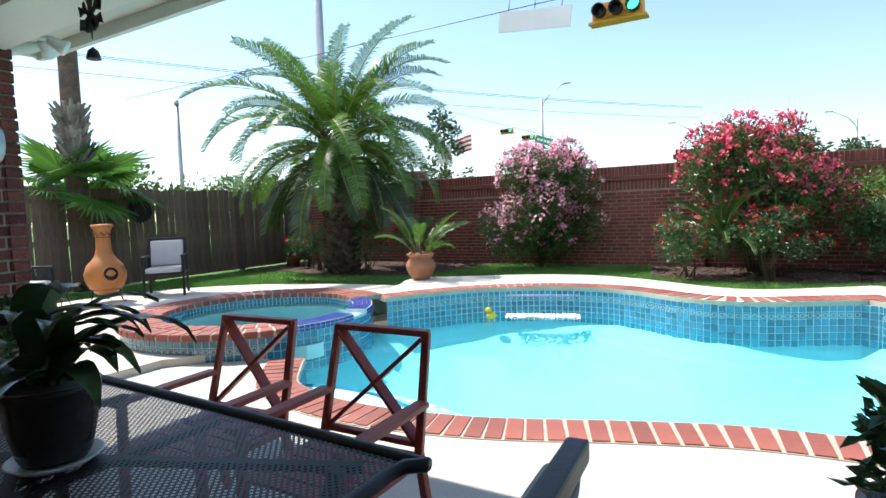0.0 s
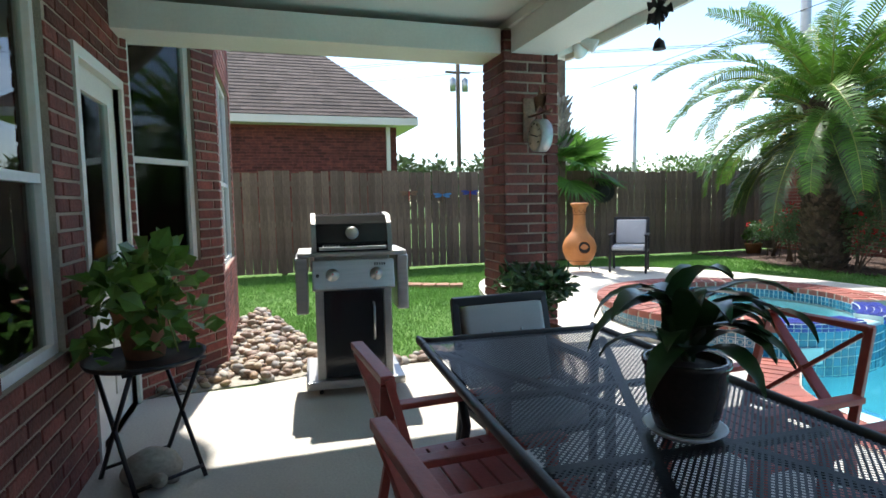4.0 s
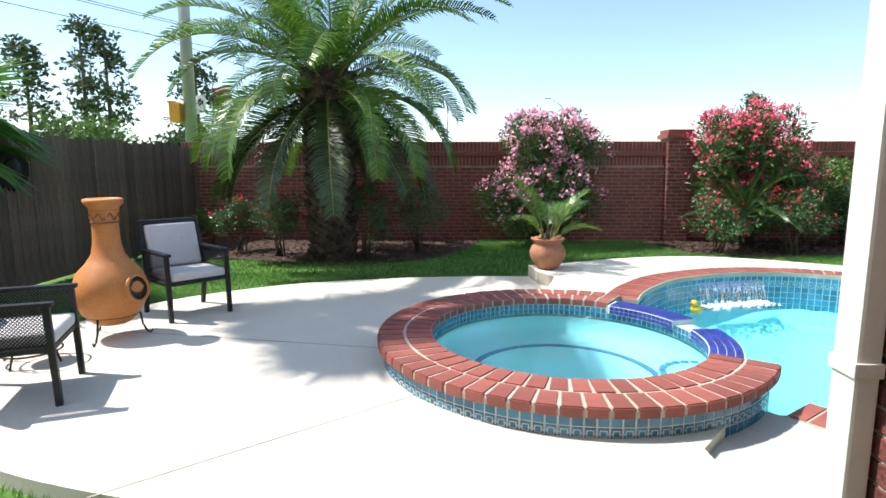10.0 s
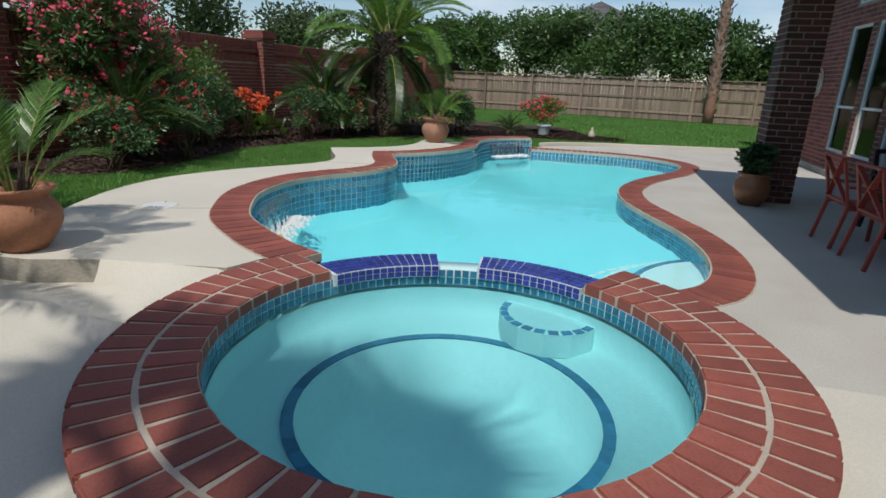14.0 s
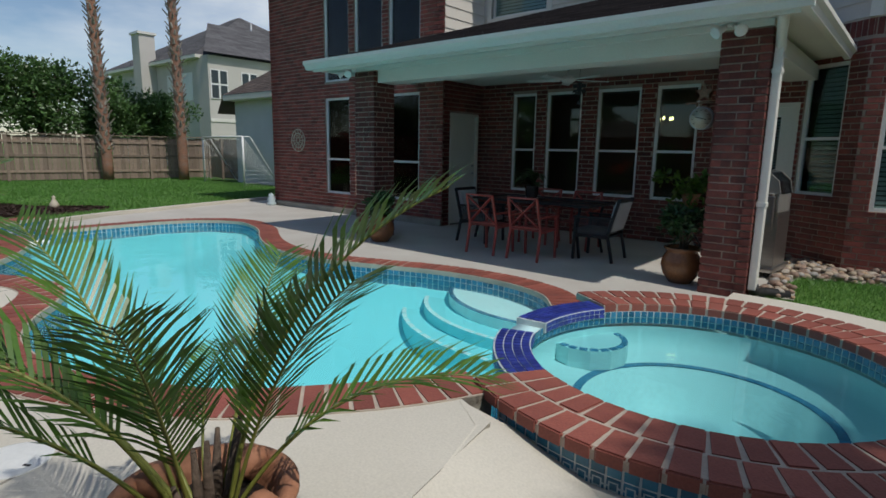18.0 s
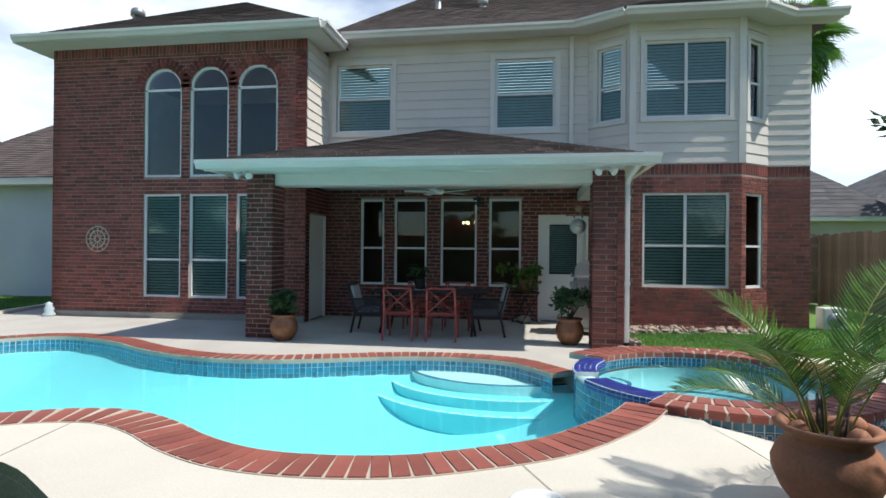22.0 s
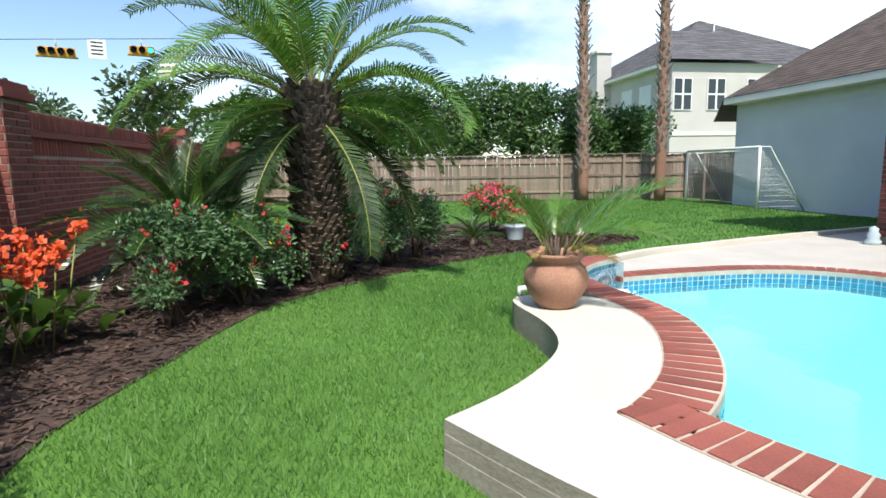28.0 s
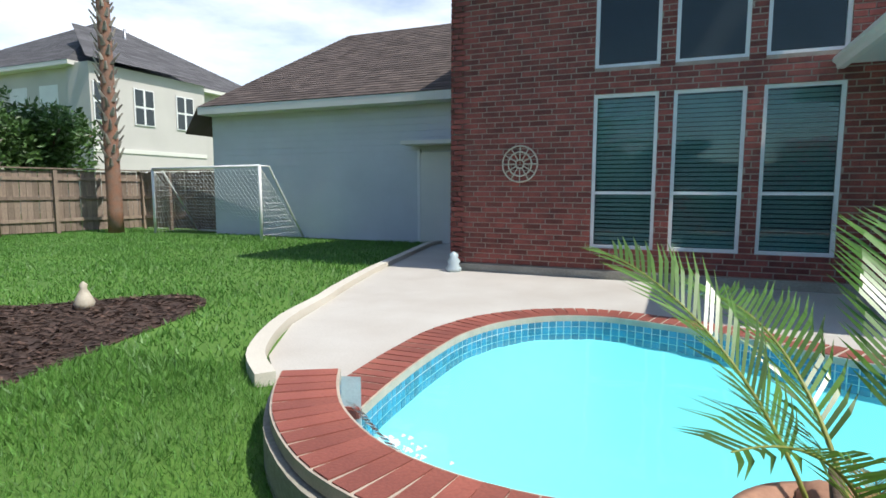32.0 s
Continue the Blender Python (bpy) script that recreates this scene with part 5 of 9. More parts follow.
# ---- plants ----
def frond_mesh(name, length, e0, bend, lmax, width, count, leaf, vee=0.35, sweep=0.55, rib=0.018, droop=0.25, stalk=0.12, seed=1):
    """A feather leaf along +x: a bent midrib with narrow leaflets on both sides."""
    rnd = random.Random(seed)
    n = 24
    pts, p, s = [Vector((0, 0, 0))], Vector((0, 0, 0)), length / n
    for i in range(n):
        a = radians(e0 - bend * ((i + 0.5) / n) ** 1.4)
        p = p + Vector((math.cos(a), 0, math.sin(a))) * s
        pts.append(p.copy())
    bm = bmesh.new()
    add_tube(bm, pts, rib, 5, rib * 0.2, False)
    ribs = len(bm.faces)
    for k in range(count):
        f = stalk + (0.985 - stalk) * k / (count - 1)
        i = min(int(f * n), n - 1)
        base = pts[i].lerp(pts[i + 1], f * n - i)
        t = (pts[i + 1] - pts[i]).normalized()
        up = Vector((-t.z, 0, t.x))
        l = lmax * (0.35 + 0.65 * math.sin(math.pi * min(1, 0.12 + 0.86 * (f - stalk) / (1 - stalk)))) * rnd.uniform(0.88, 1.06)
        for side in (-1, 1):
            d = (Vector((0, side, 0)) * math.cos(sweep) + t * math.sin(sweep) + up * (vee + rnd.uniform(-0.12, 0.12))).normalized()
            mid = base + d * l * 0.55
            tip = base + d * l * 0.95 + Vector((0, 0, -droop * l * rnd.uniform(0.5, 1.2)))
            w = t * width
            v = [bm.verts.new(q) for q in (base - w * 0.4, base + w * 0.4, mid + w * 0.5, mid - w * 0.5, tip)]
            bm.faces.new((v[0], v[1], v[2], v[3]))
            bm.faces.new((v[3], v[2], v[4]))
    me = bpy.data.meshes.new(name)
    for i, f in enumerate(bm.faces):
        f.material_index = 0 if i >= ribs else 1
    bm.to_mesh(me)
    bm.free()
    me.materials.append(leaf)
    me.materials.append(M_RIB)
    return me


def palm_trunk(parent, h, r0, r1, material, boots=0, boot_len=0.16, boot_mat=None, lean=(0, 0), z_boot=(0.0, 1.0), sweep=0.5):
    n = 14
    pts = [(lean[0] * (i / n) ** 1.5, lean[1] * (i / n) ** 1.5, h * i / n) for i in range(n + 1)]
    trunk = part("trunk", tube(pts, r0, 18, r1), material, parent, "rough palm trunk")
    if boots:
        vs, fs = [], []
        for k in range(boots):
            f = z_boot[0] + (z_boot[1] - z_boot[0]) * k / boots
            a = k * 2.39996
            r = r0 + (r1 - r0) * f
            c = Vector((lean[0] * f ** 1.5, lean[1] * f ** 1.5, h * f))
            o, u = Vector((math.cos(a), math.sin(a), 0)), Vector((-math.sin(a), math.cos(a), 0))
            l, w = boot_len * random.uniform(0.7, 1.25), r * random.uniform(0.28, 0.42)
            b = c + o * r * 0.93
            tip = b + o * l * sweep * random.uniform(0.6, 1.3) + Vector((0, 0, l))
            j = len(vs)
            vs += [b - u * w, b + u * w, tip + u * w * 0.45, tip - u * w * 0.45, b + o * 0.05 + Vector((0, 0, -0.02)), tip + o * 0.03 + Vector((0, 0, -0.015))]
            fs += [(j, j + 1, j + 2, j + 3), (j, j + 4, j + 5, j + 3), (j + 1, j + 2, j + 5, j + 4), (j + 3, j + 5, j + 2)]
        raw("leaf_base", vs, fs, boot_mat or M_BOOT, trunk, "old cut leaf bases", "stuff")
    return trunk


FROND = {}
def fronds(key, kinds):
    FROND[key] = [frond_mesh("frond", *a, seed=i + 1, **k) for i, (a, k) in enumerate(kinds)]


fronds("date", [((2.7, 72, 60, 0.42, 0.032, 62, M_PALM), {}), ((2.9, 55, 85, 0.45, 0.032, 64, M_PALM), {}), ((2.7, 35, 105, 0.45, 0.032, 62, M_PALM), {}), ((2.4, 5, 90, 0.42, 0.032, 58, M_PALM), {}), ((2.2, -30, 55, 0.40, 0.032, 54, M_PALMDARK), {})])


def date_palm(x, y, h, r, scale, label, seed, count=66):
    rnd = random.Random(seed)
    tree = empty("date_palm", pose(x, y, Y0), label, "palm tree")
    palm_trunk(tree, h, r * 0.88, r * 1.02, M_BARK, 760, 0.11, M_BARKDARK, (0, 0), (0.02, 1.05), 0.9)
    crown = empty("crown")
    crown.parent = tree
    for k in range(count):
        f = k / count
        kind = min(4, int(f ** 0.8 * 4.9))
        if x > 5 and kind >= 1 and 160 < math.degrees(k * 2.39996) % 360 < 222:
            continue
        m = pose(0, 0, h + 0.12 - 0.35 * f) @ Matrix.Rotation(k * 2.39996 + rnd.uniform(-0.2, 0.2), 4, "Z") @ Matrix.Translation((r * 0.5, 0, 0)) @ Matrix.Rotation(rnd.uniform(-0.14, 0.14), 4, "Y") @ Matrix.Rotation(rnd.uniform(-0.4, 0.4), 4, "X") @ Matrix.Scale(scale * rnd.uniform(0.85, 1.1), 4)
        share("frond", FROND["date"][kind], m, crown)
    return tree


def leaf_cloud(centres, count, size, rnd, flat=0.0, aspect=2.0, shell_bias=0.45):
    """Leaf rhombs scattered through overlapping lumps; lumps: (x, y, z, rx, ry, rz)."""
    vs, fs = [], []
    wts = [c[3] * c[4] + c[3] * c[5] for c in centres]
    for c in rnd.choices(centres, wts, k=count):
        d = Vector((rnd.gauss(0, 1), rnd.gauss(0, 1), rnd.gauss(0, 1))).normalized()
        rr = rnd.random() ** shell_bias
        p = Vector((c[0] + d.x * c[3] * rr, c[1] + d.y * c[4] * rr, c[2] + d.z * c[5] * rr))
        a = (Vector((rnd.gauss(0, 1), rnd.gauss(0, 1), rnd.gauss(0, 0.6) + 0.25)) + d * 0.8).normalized()
        b = a.cross(Vector((rnd.gauss(0, 1), rnd.gauss(0, 1), rnd.gauss(0, 1) + flat))).normalized()
        s = size * rnd.uniform(0.6, 1.3)
        n = a.cross(b) * s * 0.12
        j = len(vs)
        vs += [p, p + a * s * 0.5 + b * s * 0.5 / aspect + n, p + a * s, p + a * s * 0.5 - b * s * 0.5 / aspect + n]
        fs += [(j, j + 1, j + 2, j + 3)]
    return vs, fs


def flower_cloud(centres, count, size, rnd, top=0.0):
    vs, fs = [], []
    for c in rnd.choices(centres, k=count):
        d = Vector((rnd.gauss(0, 1), rnd.gauss(0, 1), abs(rnd.gauss(0, 1)) * (1 + top) - 0.3)).normalized()
        p = Vector((c[0] + d.x * c[3] * 1.02, c[1] + d.y * c[4] * 1.02, c[2] + d.z * c[5] * 1.02))
        for k in range(9):
            q = p + Vector((rnd.gauss(0, 1), rnd.gauss(0, 1), rnd.gauss(0, 1))) * size * 0.35
            a = Vector((rnd.gauss(0, 1), rnd.gauss(0, 1), rnd.gauss(0, 1))).normalized()
            b = a.orthogonal().normalized()
            s = size * rnd.uniform(0.35, 0.6)
            j = len(vs)
            vs += [q - a * s * 0.5, q + b * s * 0.5, q + a * s * 0.5, q - b * s * 0.5]
            fs += [(j, j + 1, j + 2, j + 3)]
    return vs, fs


def lumps(rnd, rx, ry, h, count, z0=0.25):
    out = []
    for i in range(count):
        a, f = rnd.uniform(0, math.tau), rnd.random() ** 0.6
        z = z0 + (h - z0) * rnd.uniform(0.2, 0.88)
        k = math.sqrt(max(0.1, 1 - (2 * (z / h) - 0.9) ** 2)) * 0.8
        out.append((rx * k * f * math.cos(a), ry * k * f * math.sin(a), z, rx * rnd.uniform(0.26, 0.42), ry * rnd.uniform(0.26, 0.42), h * rnd.uniform(0.13, 0.2)))
    return out


def bush(name, x, y, rx, ry, h, leaves, size, material, label, flowers=(), seed=1, lump=16, stems=7, category="shrub", z=Y0, z0=0.2, aspect=2.0):
    rnd = random.Random(seed)
    ob = empty(name, pose(x, y, z), label, category)
    ls = lumps(rnd, rx, ry, h, lump, z0)
    bm = bmesh.new()
    for i in range(stems):
        c = rnd.choice(ls)
        add_tube(bm, [(0.06 * rnd.gauss(0, 1), 0.06 * rnd.gauss(0, 1), -0.03), (c[0] * 0.4, c[1] * 0.4, c[2] * 0.5), (c[0], c[1], c[2])], 0.016, 5, 0.004)
    part("stem", bm, M_TWIG, ob, "thin brown stems")
    vs, fs = leaf_cloud(ls, leaves, size, rnd, aspect=aspect)
    raw("foliage", vs, fs, material, ob, "dense small leaves", "stuff")
    for mat_, cnt, s, top in flowers:
        vs, fs = flower_cloud(ls, cnt, s, rnd, top)
        raw("blossoms", vs, fs, mat_, ob, "clusters of open blossoms", "stuff")
    return ob


def rosette(name, x, y, z, key, count, scale, label, seed, h=0.15, tilt=(-10, 55), stalk=0.0, dry=0, category="palm"):
    """Leaves sprung from one point: sago palms and young potted palms."""
    rnd = random.Random(seed)
    ob = empty(name, pose(x, y, z), label, category)
    part("stump", lathe([(0.11 * scale, -0.05), (0.13 * scale, h * 0.5), (0.08 * scale, h), (0.0, h + 0.03)], 14), M_BARK, ob, "shaggy short trunk")
    for k in range(count):
        e = tilt[1] + (tilt[0] - tilt[1]) * (k / count)
        m = pose(0, 0, h) @ Matrix.Rotation(k * 2.39996 + rnd.uniform(-0.2, 0.2), 4, "Z") @ Matrix.Rotation(radians(-e + rnd.uniform(-6, 6)), 4, "Y") @ Matrix.Rotation(rnd.uniform(-0.3, 0.3), 4, "X") @ Matrix.Scale(scale * rnd.uniform(0.85, 1.1), 4)
        share("frond", FROND[key][k % len(FROND[key])], m, ob)
    return ob


fronds("sago", [((1.05, 8, 42, 0.15, 0.011, 64, M_SAGO), dict(vee=0.5, sweep=0.75, rib=0.009, droop=0.05, stalk=0.08)), ((1.0, 4, 60, 0.15, 0.011, 60, M_SAGO), dict(vee=0.5, sweep=0.75, rib=0.009, droop=0.05, stalk=0.08))])
fronds("young", [((1.25, 6, 55, 0.34, 0.020, 34, M_PALMPOT), dict(vee=0.25, sweep=0.8, rib=0.010, droop=0.12, stalk=0.3)), ((1.1, 4, 75, 0.32, 0.020, 30, M_PALMPOT), dict(vee=0.25, sweep=0.8, rib=0.010, droop=0.2, stalk=0.3)), ((1.3, 2, 40, 0.36, 0.021, 34, M_PALMPOT), dict(vee=0.2, sweep=0.85, rib=0.010, droop=0.1, stalk=0.3))])
fronds("dry", [((0.75, 6, 80, 0.26, 0.016, 24, M_PALMDRY), dict(vee=0.2, sweep=0.85, rib=0.008, droop=0.5, stalk=0.35))])


def fan_leaf(name, r, segs, material, seed, spread=300):
    """A round pleated fan of pointed segments."""
    rnd = random.Random(seed)
    vs, fs = [], []
    for k in range(segs):
        a = radians(-spread / 2 + spread * (k + 0.5) / segs)
        h = radians(spread / segs * 0.55)
        l = r * rnd.uniform(0.88, 1.05) * (0.75 + 0.25 * math.cos(a * 0.55))
        dz = 0.03 * (-1) ** k
        j = len(vs)
        vs += [(0, 0, 0), (0.6 * l * math.cos(a - h), 0.6 * l * math.sin(a - h), -0.04 * r), (0.6 * l * math.cos(a), 0.6 * l * math.sin(a), -0.02 * r + dz * 0), (0.6 * l * math.cos(a + h), 0.6 * l * math.sin(a + h), -0.04 * r), (l * math.cos(a), l * math.sin(a), -0.14 * r * rnd.uniform(0.4, 1.6))]
        fs += [(j, j + 1, j + 2), (j, j + 2, j + 3), (j + 1, j + 4, j + 2), (j + 2, j + 4, j + 3)]
    me = bpy.data.meshes.new(name)
    me.from_pydata(vs, [], fs)
    me.materials.append(material)
    return me


FANS = [fan_leaf("fan_leaf", 0.85, 42, M_FAN, s, sp) for s, sp in ((1, 300), (2, 270), (3, 240))]


def fan_crown(parent, z, count, scale, rnd, low=-40, c=(0, 0)):
    for k in range(count):
        e = radians(70 + (low - 70) * k / count)
        a = k * 2.39996
        m = pose(c[0], c[1], z) @ Matrix.Rotation(a, 4, "Z") @ Matrix.Rotation(-e, 4, "Y") @ Matrix.Translation((0.75 * scale, 0, 0)) @ Matrix.Rotation(rnd.uniform(-0.4, 0.4) + 0.5, 4, "Y") @ Matrix.Rotation(rnd.uniform(-0.3, 0.3), 4, "X") @ Matrix.Scale(scale * rnd.uniform(0.85, 1.15), 4)
        share("fan_leaf", FANS[k % 3], m, parent)
        d = Matrix.Rotation(a, 4, "Z") @ Matrix.Rotation(-e, 4, "Y") @ Vector((0.75 * scale, 0, 0))
        if k % 2 == 0:
            part("leaf_stalk", tube([(c[0], c[1], z), (c[0] + d.x, c[1] + d.y, z + d.z)], 0.014, 5, 0.008), M_RIB, parent)


def fan_palm(x, y, h, r, label, seed, lean=(0, 0), boots=110, bark=M_BARK, z_boot=(0.35, 0.95), crown=22, scale=1.0, boot_len=0.3):
    rnd = random.Random(seed)
    t = empty("fan_palm", pose(x, y, Y0), label, "palm tree")
    palm_trunk(t, h, r, r * 0.72, bark, boots, boot_len, M_BOOT, lean, z_boot, 0.7)
    cr = empty("crown")
    cr.parent = t
    fan_crown(cr, h + 0.05, crown, scale, rnd, -55, lean)
    return t


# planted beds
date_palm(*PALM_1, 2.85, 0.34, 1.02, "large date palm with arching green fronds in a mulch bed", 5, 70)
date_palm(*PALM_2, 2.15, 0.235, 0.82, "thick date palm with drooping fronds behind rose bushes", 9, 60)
fan_palm(*TRUNK_L, 7.5, 0.2, "tall fan palm with a boot-covered trunk behind the fence", 3, (0.1, 0), 120, M_BARK, (0.33, 0.465), 16, 1.1, 0.2)
for i, (x, y) in enumerate(FANLOW):
    f = empty("young_fan_palm", pose(x, y, Y0), "young fan palm with bright green pleated leaves behind the fence", "palm")
    part("stem", tube([(0, 0, 0), (0, 0, 1.7)], 0.14, 10, 0.1), M_BARK, f)
    fan_crown(f, 1.75, 15, 1.05, random.Random(40 + i), -10)
fan_palm(*TRUNK_R1, 9.0, 0.2, "slim fan palm with reddish trunk and old leaf bases", 12, (0.15, 0.1), 190, M_BARKRED, (0.12, 0.98), 24, 0.9, 0.2)
fan_palm(*TRUNK_R2, 9.0, 0.2, "slim fan palm with reddish trunk beside the fence", 14, (-0.25, 0.2), 150, M_BARKRED, (0.2, 0.98), 24, 0.9, 0.2)
fan_palm(-6.3, -9.0, 7.4, 0.22, "tall fan palm beyond the house corner", 16, (0.1, 0), 90, M_BARK, (0.3, 0.98), 26, 1.0, 0.15)

bush("oleander", *OLE_PINK, 1.35, 0.98, 2.52, 15000, 0.12, M_BUSH, "large oleander bush full of pale pink blossoms", [(M_PINK, 900, 0.12, 0.8)], 21, 38, 12, z0=0.08, aspect=4.0)
bush("oleander", *OLE_RED, 1.35, 1.1, 2.58, 13000, 0.12, M_BUSH, "large oleander bush full of hot pink blossoms", [(M_HOT, 700, 0.12, 1.2)], 22, 36, 12, z0=0.08, aspect=4.0)
bush("climbing_shrub", OLE_RED[0] + 2.1, OLE_RED[1] + 0.25, 0.95, 0.6, 1.9, 3500, 0.075, M_LIGHTLEAF, "light green shrub against the brick wall", [], 23, 22, 8)
bush("rose_bush", OLE_RED[0] - 0.95, OLE_RED[1] - 0.9, 0.75, 0.7, 1.05, 2600, 0.06, M_ROSE, "dark green bush with small red flowers", [(M_REDPET, 60, 0.05, 1)], 24, 18, 7)
bush("rose_bush", OLE_RED[0] + 0.25, OLE_RED[1] - 1.15, 0.8, 0.7, 1.2, 2600, 0.06, M_ROSE, "dark green bush with scattered red flowers", [(M_REDPET, 90, 0.055, 1)], 25, 18, 7)
rosette("sago_palm", OLE_RED[0] - 0.4, OLE_RED[1] - 0.75, Y0 + 0.35, "sago", 34, 1.05, "sago palm with stiff dark fronds", 31, 0.3, (0, 75))
rosette("sago_palm", *SAGO_1, Y0 + 0.35, "sago", 48, 1.25, "large sago palm with stiff dark green fronds by the wall", 32, 0.4, (-15, 70))
rosette("sago_palm", *SAGO_2, Y0, "sago", 26, 0.62, "small sago palm with one yellowed frond in the mulch", 33, 0.1, (5, 70))
for i, (x, y, r, h) in enumerate(ROSES_L):
    bush("rose_bush", x, y, r, r, h, 2100, 0.055, M_ROSE, "rose bush with small dark leaves and red blooms", [(M_REDPET, 16, 0.08, 1.5)], 50 + i, 16, 8, z0=0.3)
for i, (x, y, r, h) in enumerate(ROSES_R):
    bush("rose_bush", x, y, r, r, h, 3000, 0.06, M_ROSE, "leafy rose bush with a few red roses", [(M_REDPET, 9, 0.09, 1.5)], 70 + i, 20, 12, z0=0.2)
bush("flower_bed", *FLOWERS_FAR, 1.35, 0.8, 0.95, 4200, 0.07, M_LIGHTLEAF, "bed of tall pink and red flowers", [(M_HOT, 90, 0.09, 2), (M_REDPET, 45, 0.09, 2)], 90, 22, 9)
bush("dark_shrub", PALM_2[0] + 1.55, PALM_2[1] - 1.03, 0.45, 0.4, 1.3, 1800, 0.05, M_BUSH, "narrow dark purple-green shrub", [], 91, 16, 9)
bush("yellow_rose_bush", PALM_2[0] - 0.9, PALM_2[1] + 0.75, 0.5, 0.5, 1.0, 1600, 0.06, M_LIGHTLEAF, "bush with small yellow flowers at the palm's foot", [(M_DUCK, 20, 0.05, 1.2)], 92, 14, 7)


def canna(x, y, label, seed):
    rnd = random.Random(seed)
    ob = empty("canna", pose(x, y, Y0), label, "flowers")
    for k in range(16):
        a, l = rnd.uniform(0, math.tau), rnd.uniform(0.35, 0.6)
        bx, by = rnd.gauss(0, 0.2), rnd.gauss(0, 0.15)
        bm = bmesh.new()
        z = rnd.uniform(0.05, 0.4)
        d = Vector((math.cos(a), math.sin(a), 0))
        s = Vector((-d.y, d.x, 0))
        prev = None
        for i in range(6):
            f = i / 5
            c = Vector((bx, by, z)) + d * l * 0.6 * f + Vector((0, 0, l * (0.9 * f - 0.55 * f * f)))
            w = 0.085 * math.sin(math.pi * (0.08 + 0.9 * f))
            row = [bm.verts.new(c - s * w + Vector((0, 0, 0.02))), bm.verts.new(c), bm.verts.new(c + s * w + Vector((0, 0, 0.02)))]
            if prev:
                bm.faces.new((prev[0], row[0], row[1], prev[1]))
                bm.faces.new((prev[1], row[1], row[2], prev[2]))
            prev = row
        part("leaf", bm, M_LIGHTLEAF, ob, "", True)
    for k in range(7):
        bx, by, h = rnd.gauss(0, 0.22), rnd.gauss(0, 0.16), rnd.uniform(0.6, 0.95)
        st = part("stem", tube([(bx * 0.5, by * 0.5, 0), (bx, by, h)], 0.009, 5, 0.006), M_RIB, ob)
        vs, fs = flower_cloud([(bx, by, h + 0.02, 0.05, 0.05, 0.08)], 7, 0.11, rnd)
        raw("bloom", vs, fs, M_ORANGE, st, "ragged orange bloom")
    return ob


canna(*CANNA, "clump of cannas with orange blooms by the brick wall", 5)
canna(CANNA[0] + 0.45, CANNA[1] - 0.15, "clump of cannas with orange blooms", 6)
b = empty("banana_plant", pose(PALM_2[0] + 2.0, PALM_2[1] + 1.4, Y0), "clump of banana plants with broad green leaves", "plant")
rb = random.Random(8)
for k in range(16):
    a, l = rb.uniform(0, math.tau), rb.uniform(0.9, 1.3)
    bm, prev = bmesh.new(), None
    d = Vector((math.cos(a), math.sin(a), 0))
    s = Vector((-d.y, d.x, 0))
    for i in range(8):
        f = i / 7
        c = Vector((rb.gauss(0, 0.02), 0, 0.9)) + d * l * 0.7 * f + Vector((0, 0, l * (1.1 * f - 0.9 * f * f)))
        w = 0.17 * math.sin(math.pi * (0.06 + 0.9 * f))
        row = [bm.verts.new(c - s * w + Vector((0, 0, 0.04))), bm.verts.new(c), bm.verts.new(c + s * w + Vector((0, 0, 0.04)))]
        if prev:
            bm.faces.new((prev[0], row[0], row[1], prev[1]))
            bm.faces.new((prev[1], row[1], row[2], prev[2]))
        prev = row
    part("leaf", bm, M_LIGHTLEAF, b, "", True)
part("stalk", tube([(0, 0, 0), (0, 0, 1.0)], 0.11, 10, 0.06), M_RIB, b)


# ---- lawn blades, mulch, stones ----
def inside(poly, x, y):
    """Which of the points lie in the outline (numpy arrays)."""
    res = np.zeros(len(x), bool)
    n = len(poly)
    for i in range(n):
        (x0, y0), (x1, y1) = poly[i], poly[(i + 1) % n]
        if y0 == y1:
            continue
        c = ((y0 > y) != (y1 > y)) & (x < (x1 - x0) * (y - y0) / (y1 - y0) + x0)
        res ^= c
    return res


BED_R = [tuple(p) for p in spline(V2(BED_R_EDGE), 0.3)] + [(16.5, 3.2), (17.5, WY), (2.5, WY)]
BED_L = [tuple(p) for p in spline(V2(BED_L_EDGE), 0.3)] + [(-6.6, WY)]
ROCKS = ROCK_EDGE
for poly, label in ((BED_R, "long mulched bed along the brick wall"), (BED_L, "mulched bed round the date palm")):
    tagged(mesh("mulch_bed", slab(poly, Y0 - 0.05, Y0 + 0.015), M_MULCH), label, "flower bed", kind="structure")
rng = np.random.default_rng(3)


def scatter(name, boxed, count, keep, drop, make, material, label):
    x = rng.uniform(boxed[0], boxed[1], count)
    y = rng.uniform(boxed[2], boxed[3], count)
    ok = np.ones(count, bool)
    if keep:
        ok &= inside(keep, x, y)
    for d in drop:
        ok &= ~inside(d, x, y)
    x, y = x[ok], y[ok]
    vs, fs = make(x, y)
    me = bpy.data.meshes.new(name)
    me.vertices.add(len(vs))
    me.vertices.foreach_set("co", vs.ravel())
    k = fs.shape[1]
    me.loops.add(fs.size)
    me.loops.foreach_set("vertex_index", fs.ravel())
    me.polygons.add(len(fs))
    me.polygons.foreach_set("loop_start", np.arange(len(fs)) * k)
    me.update(calc_edges=True)
    me.materials.append(material)
    return tagged(new(name, me), label, name.replace("_", " "), kind="stuff")


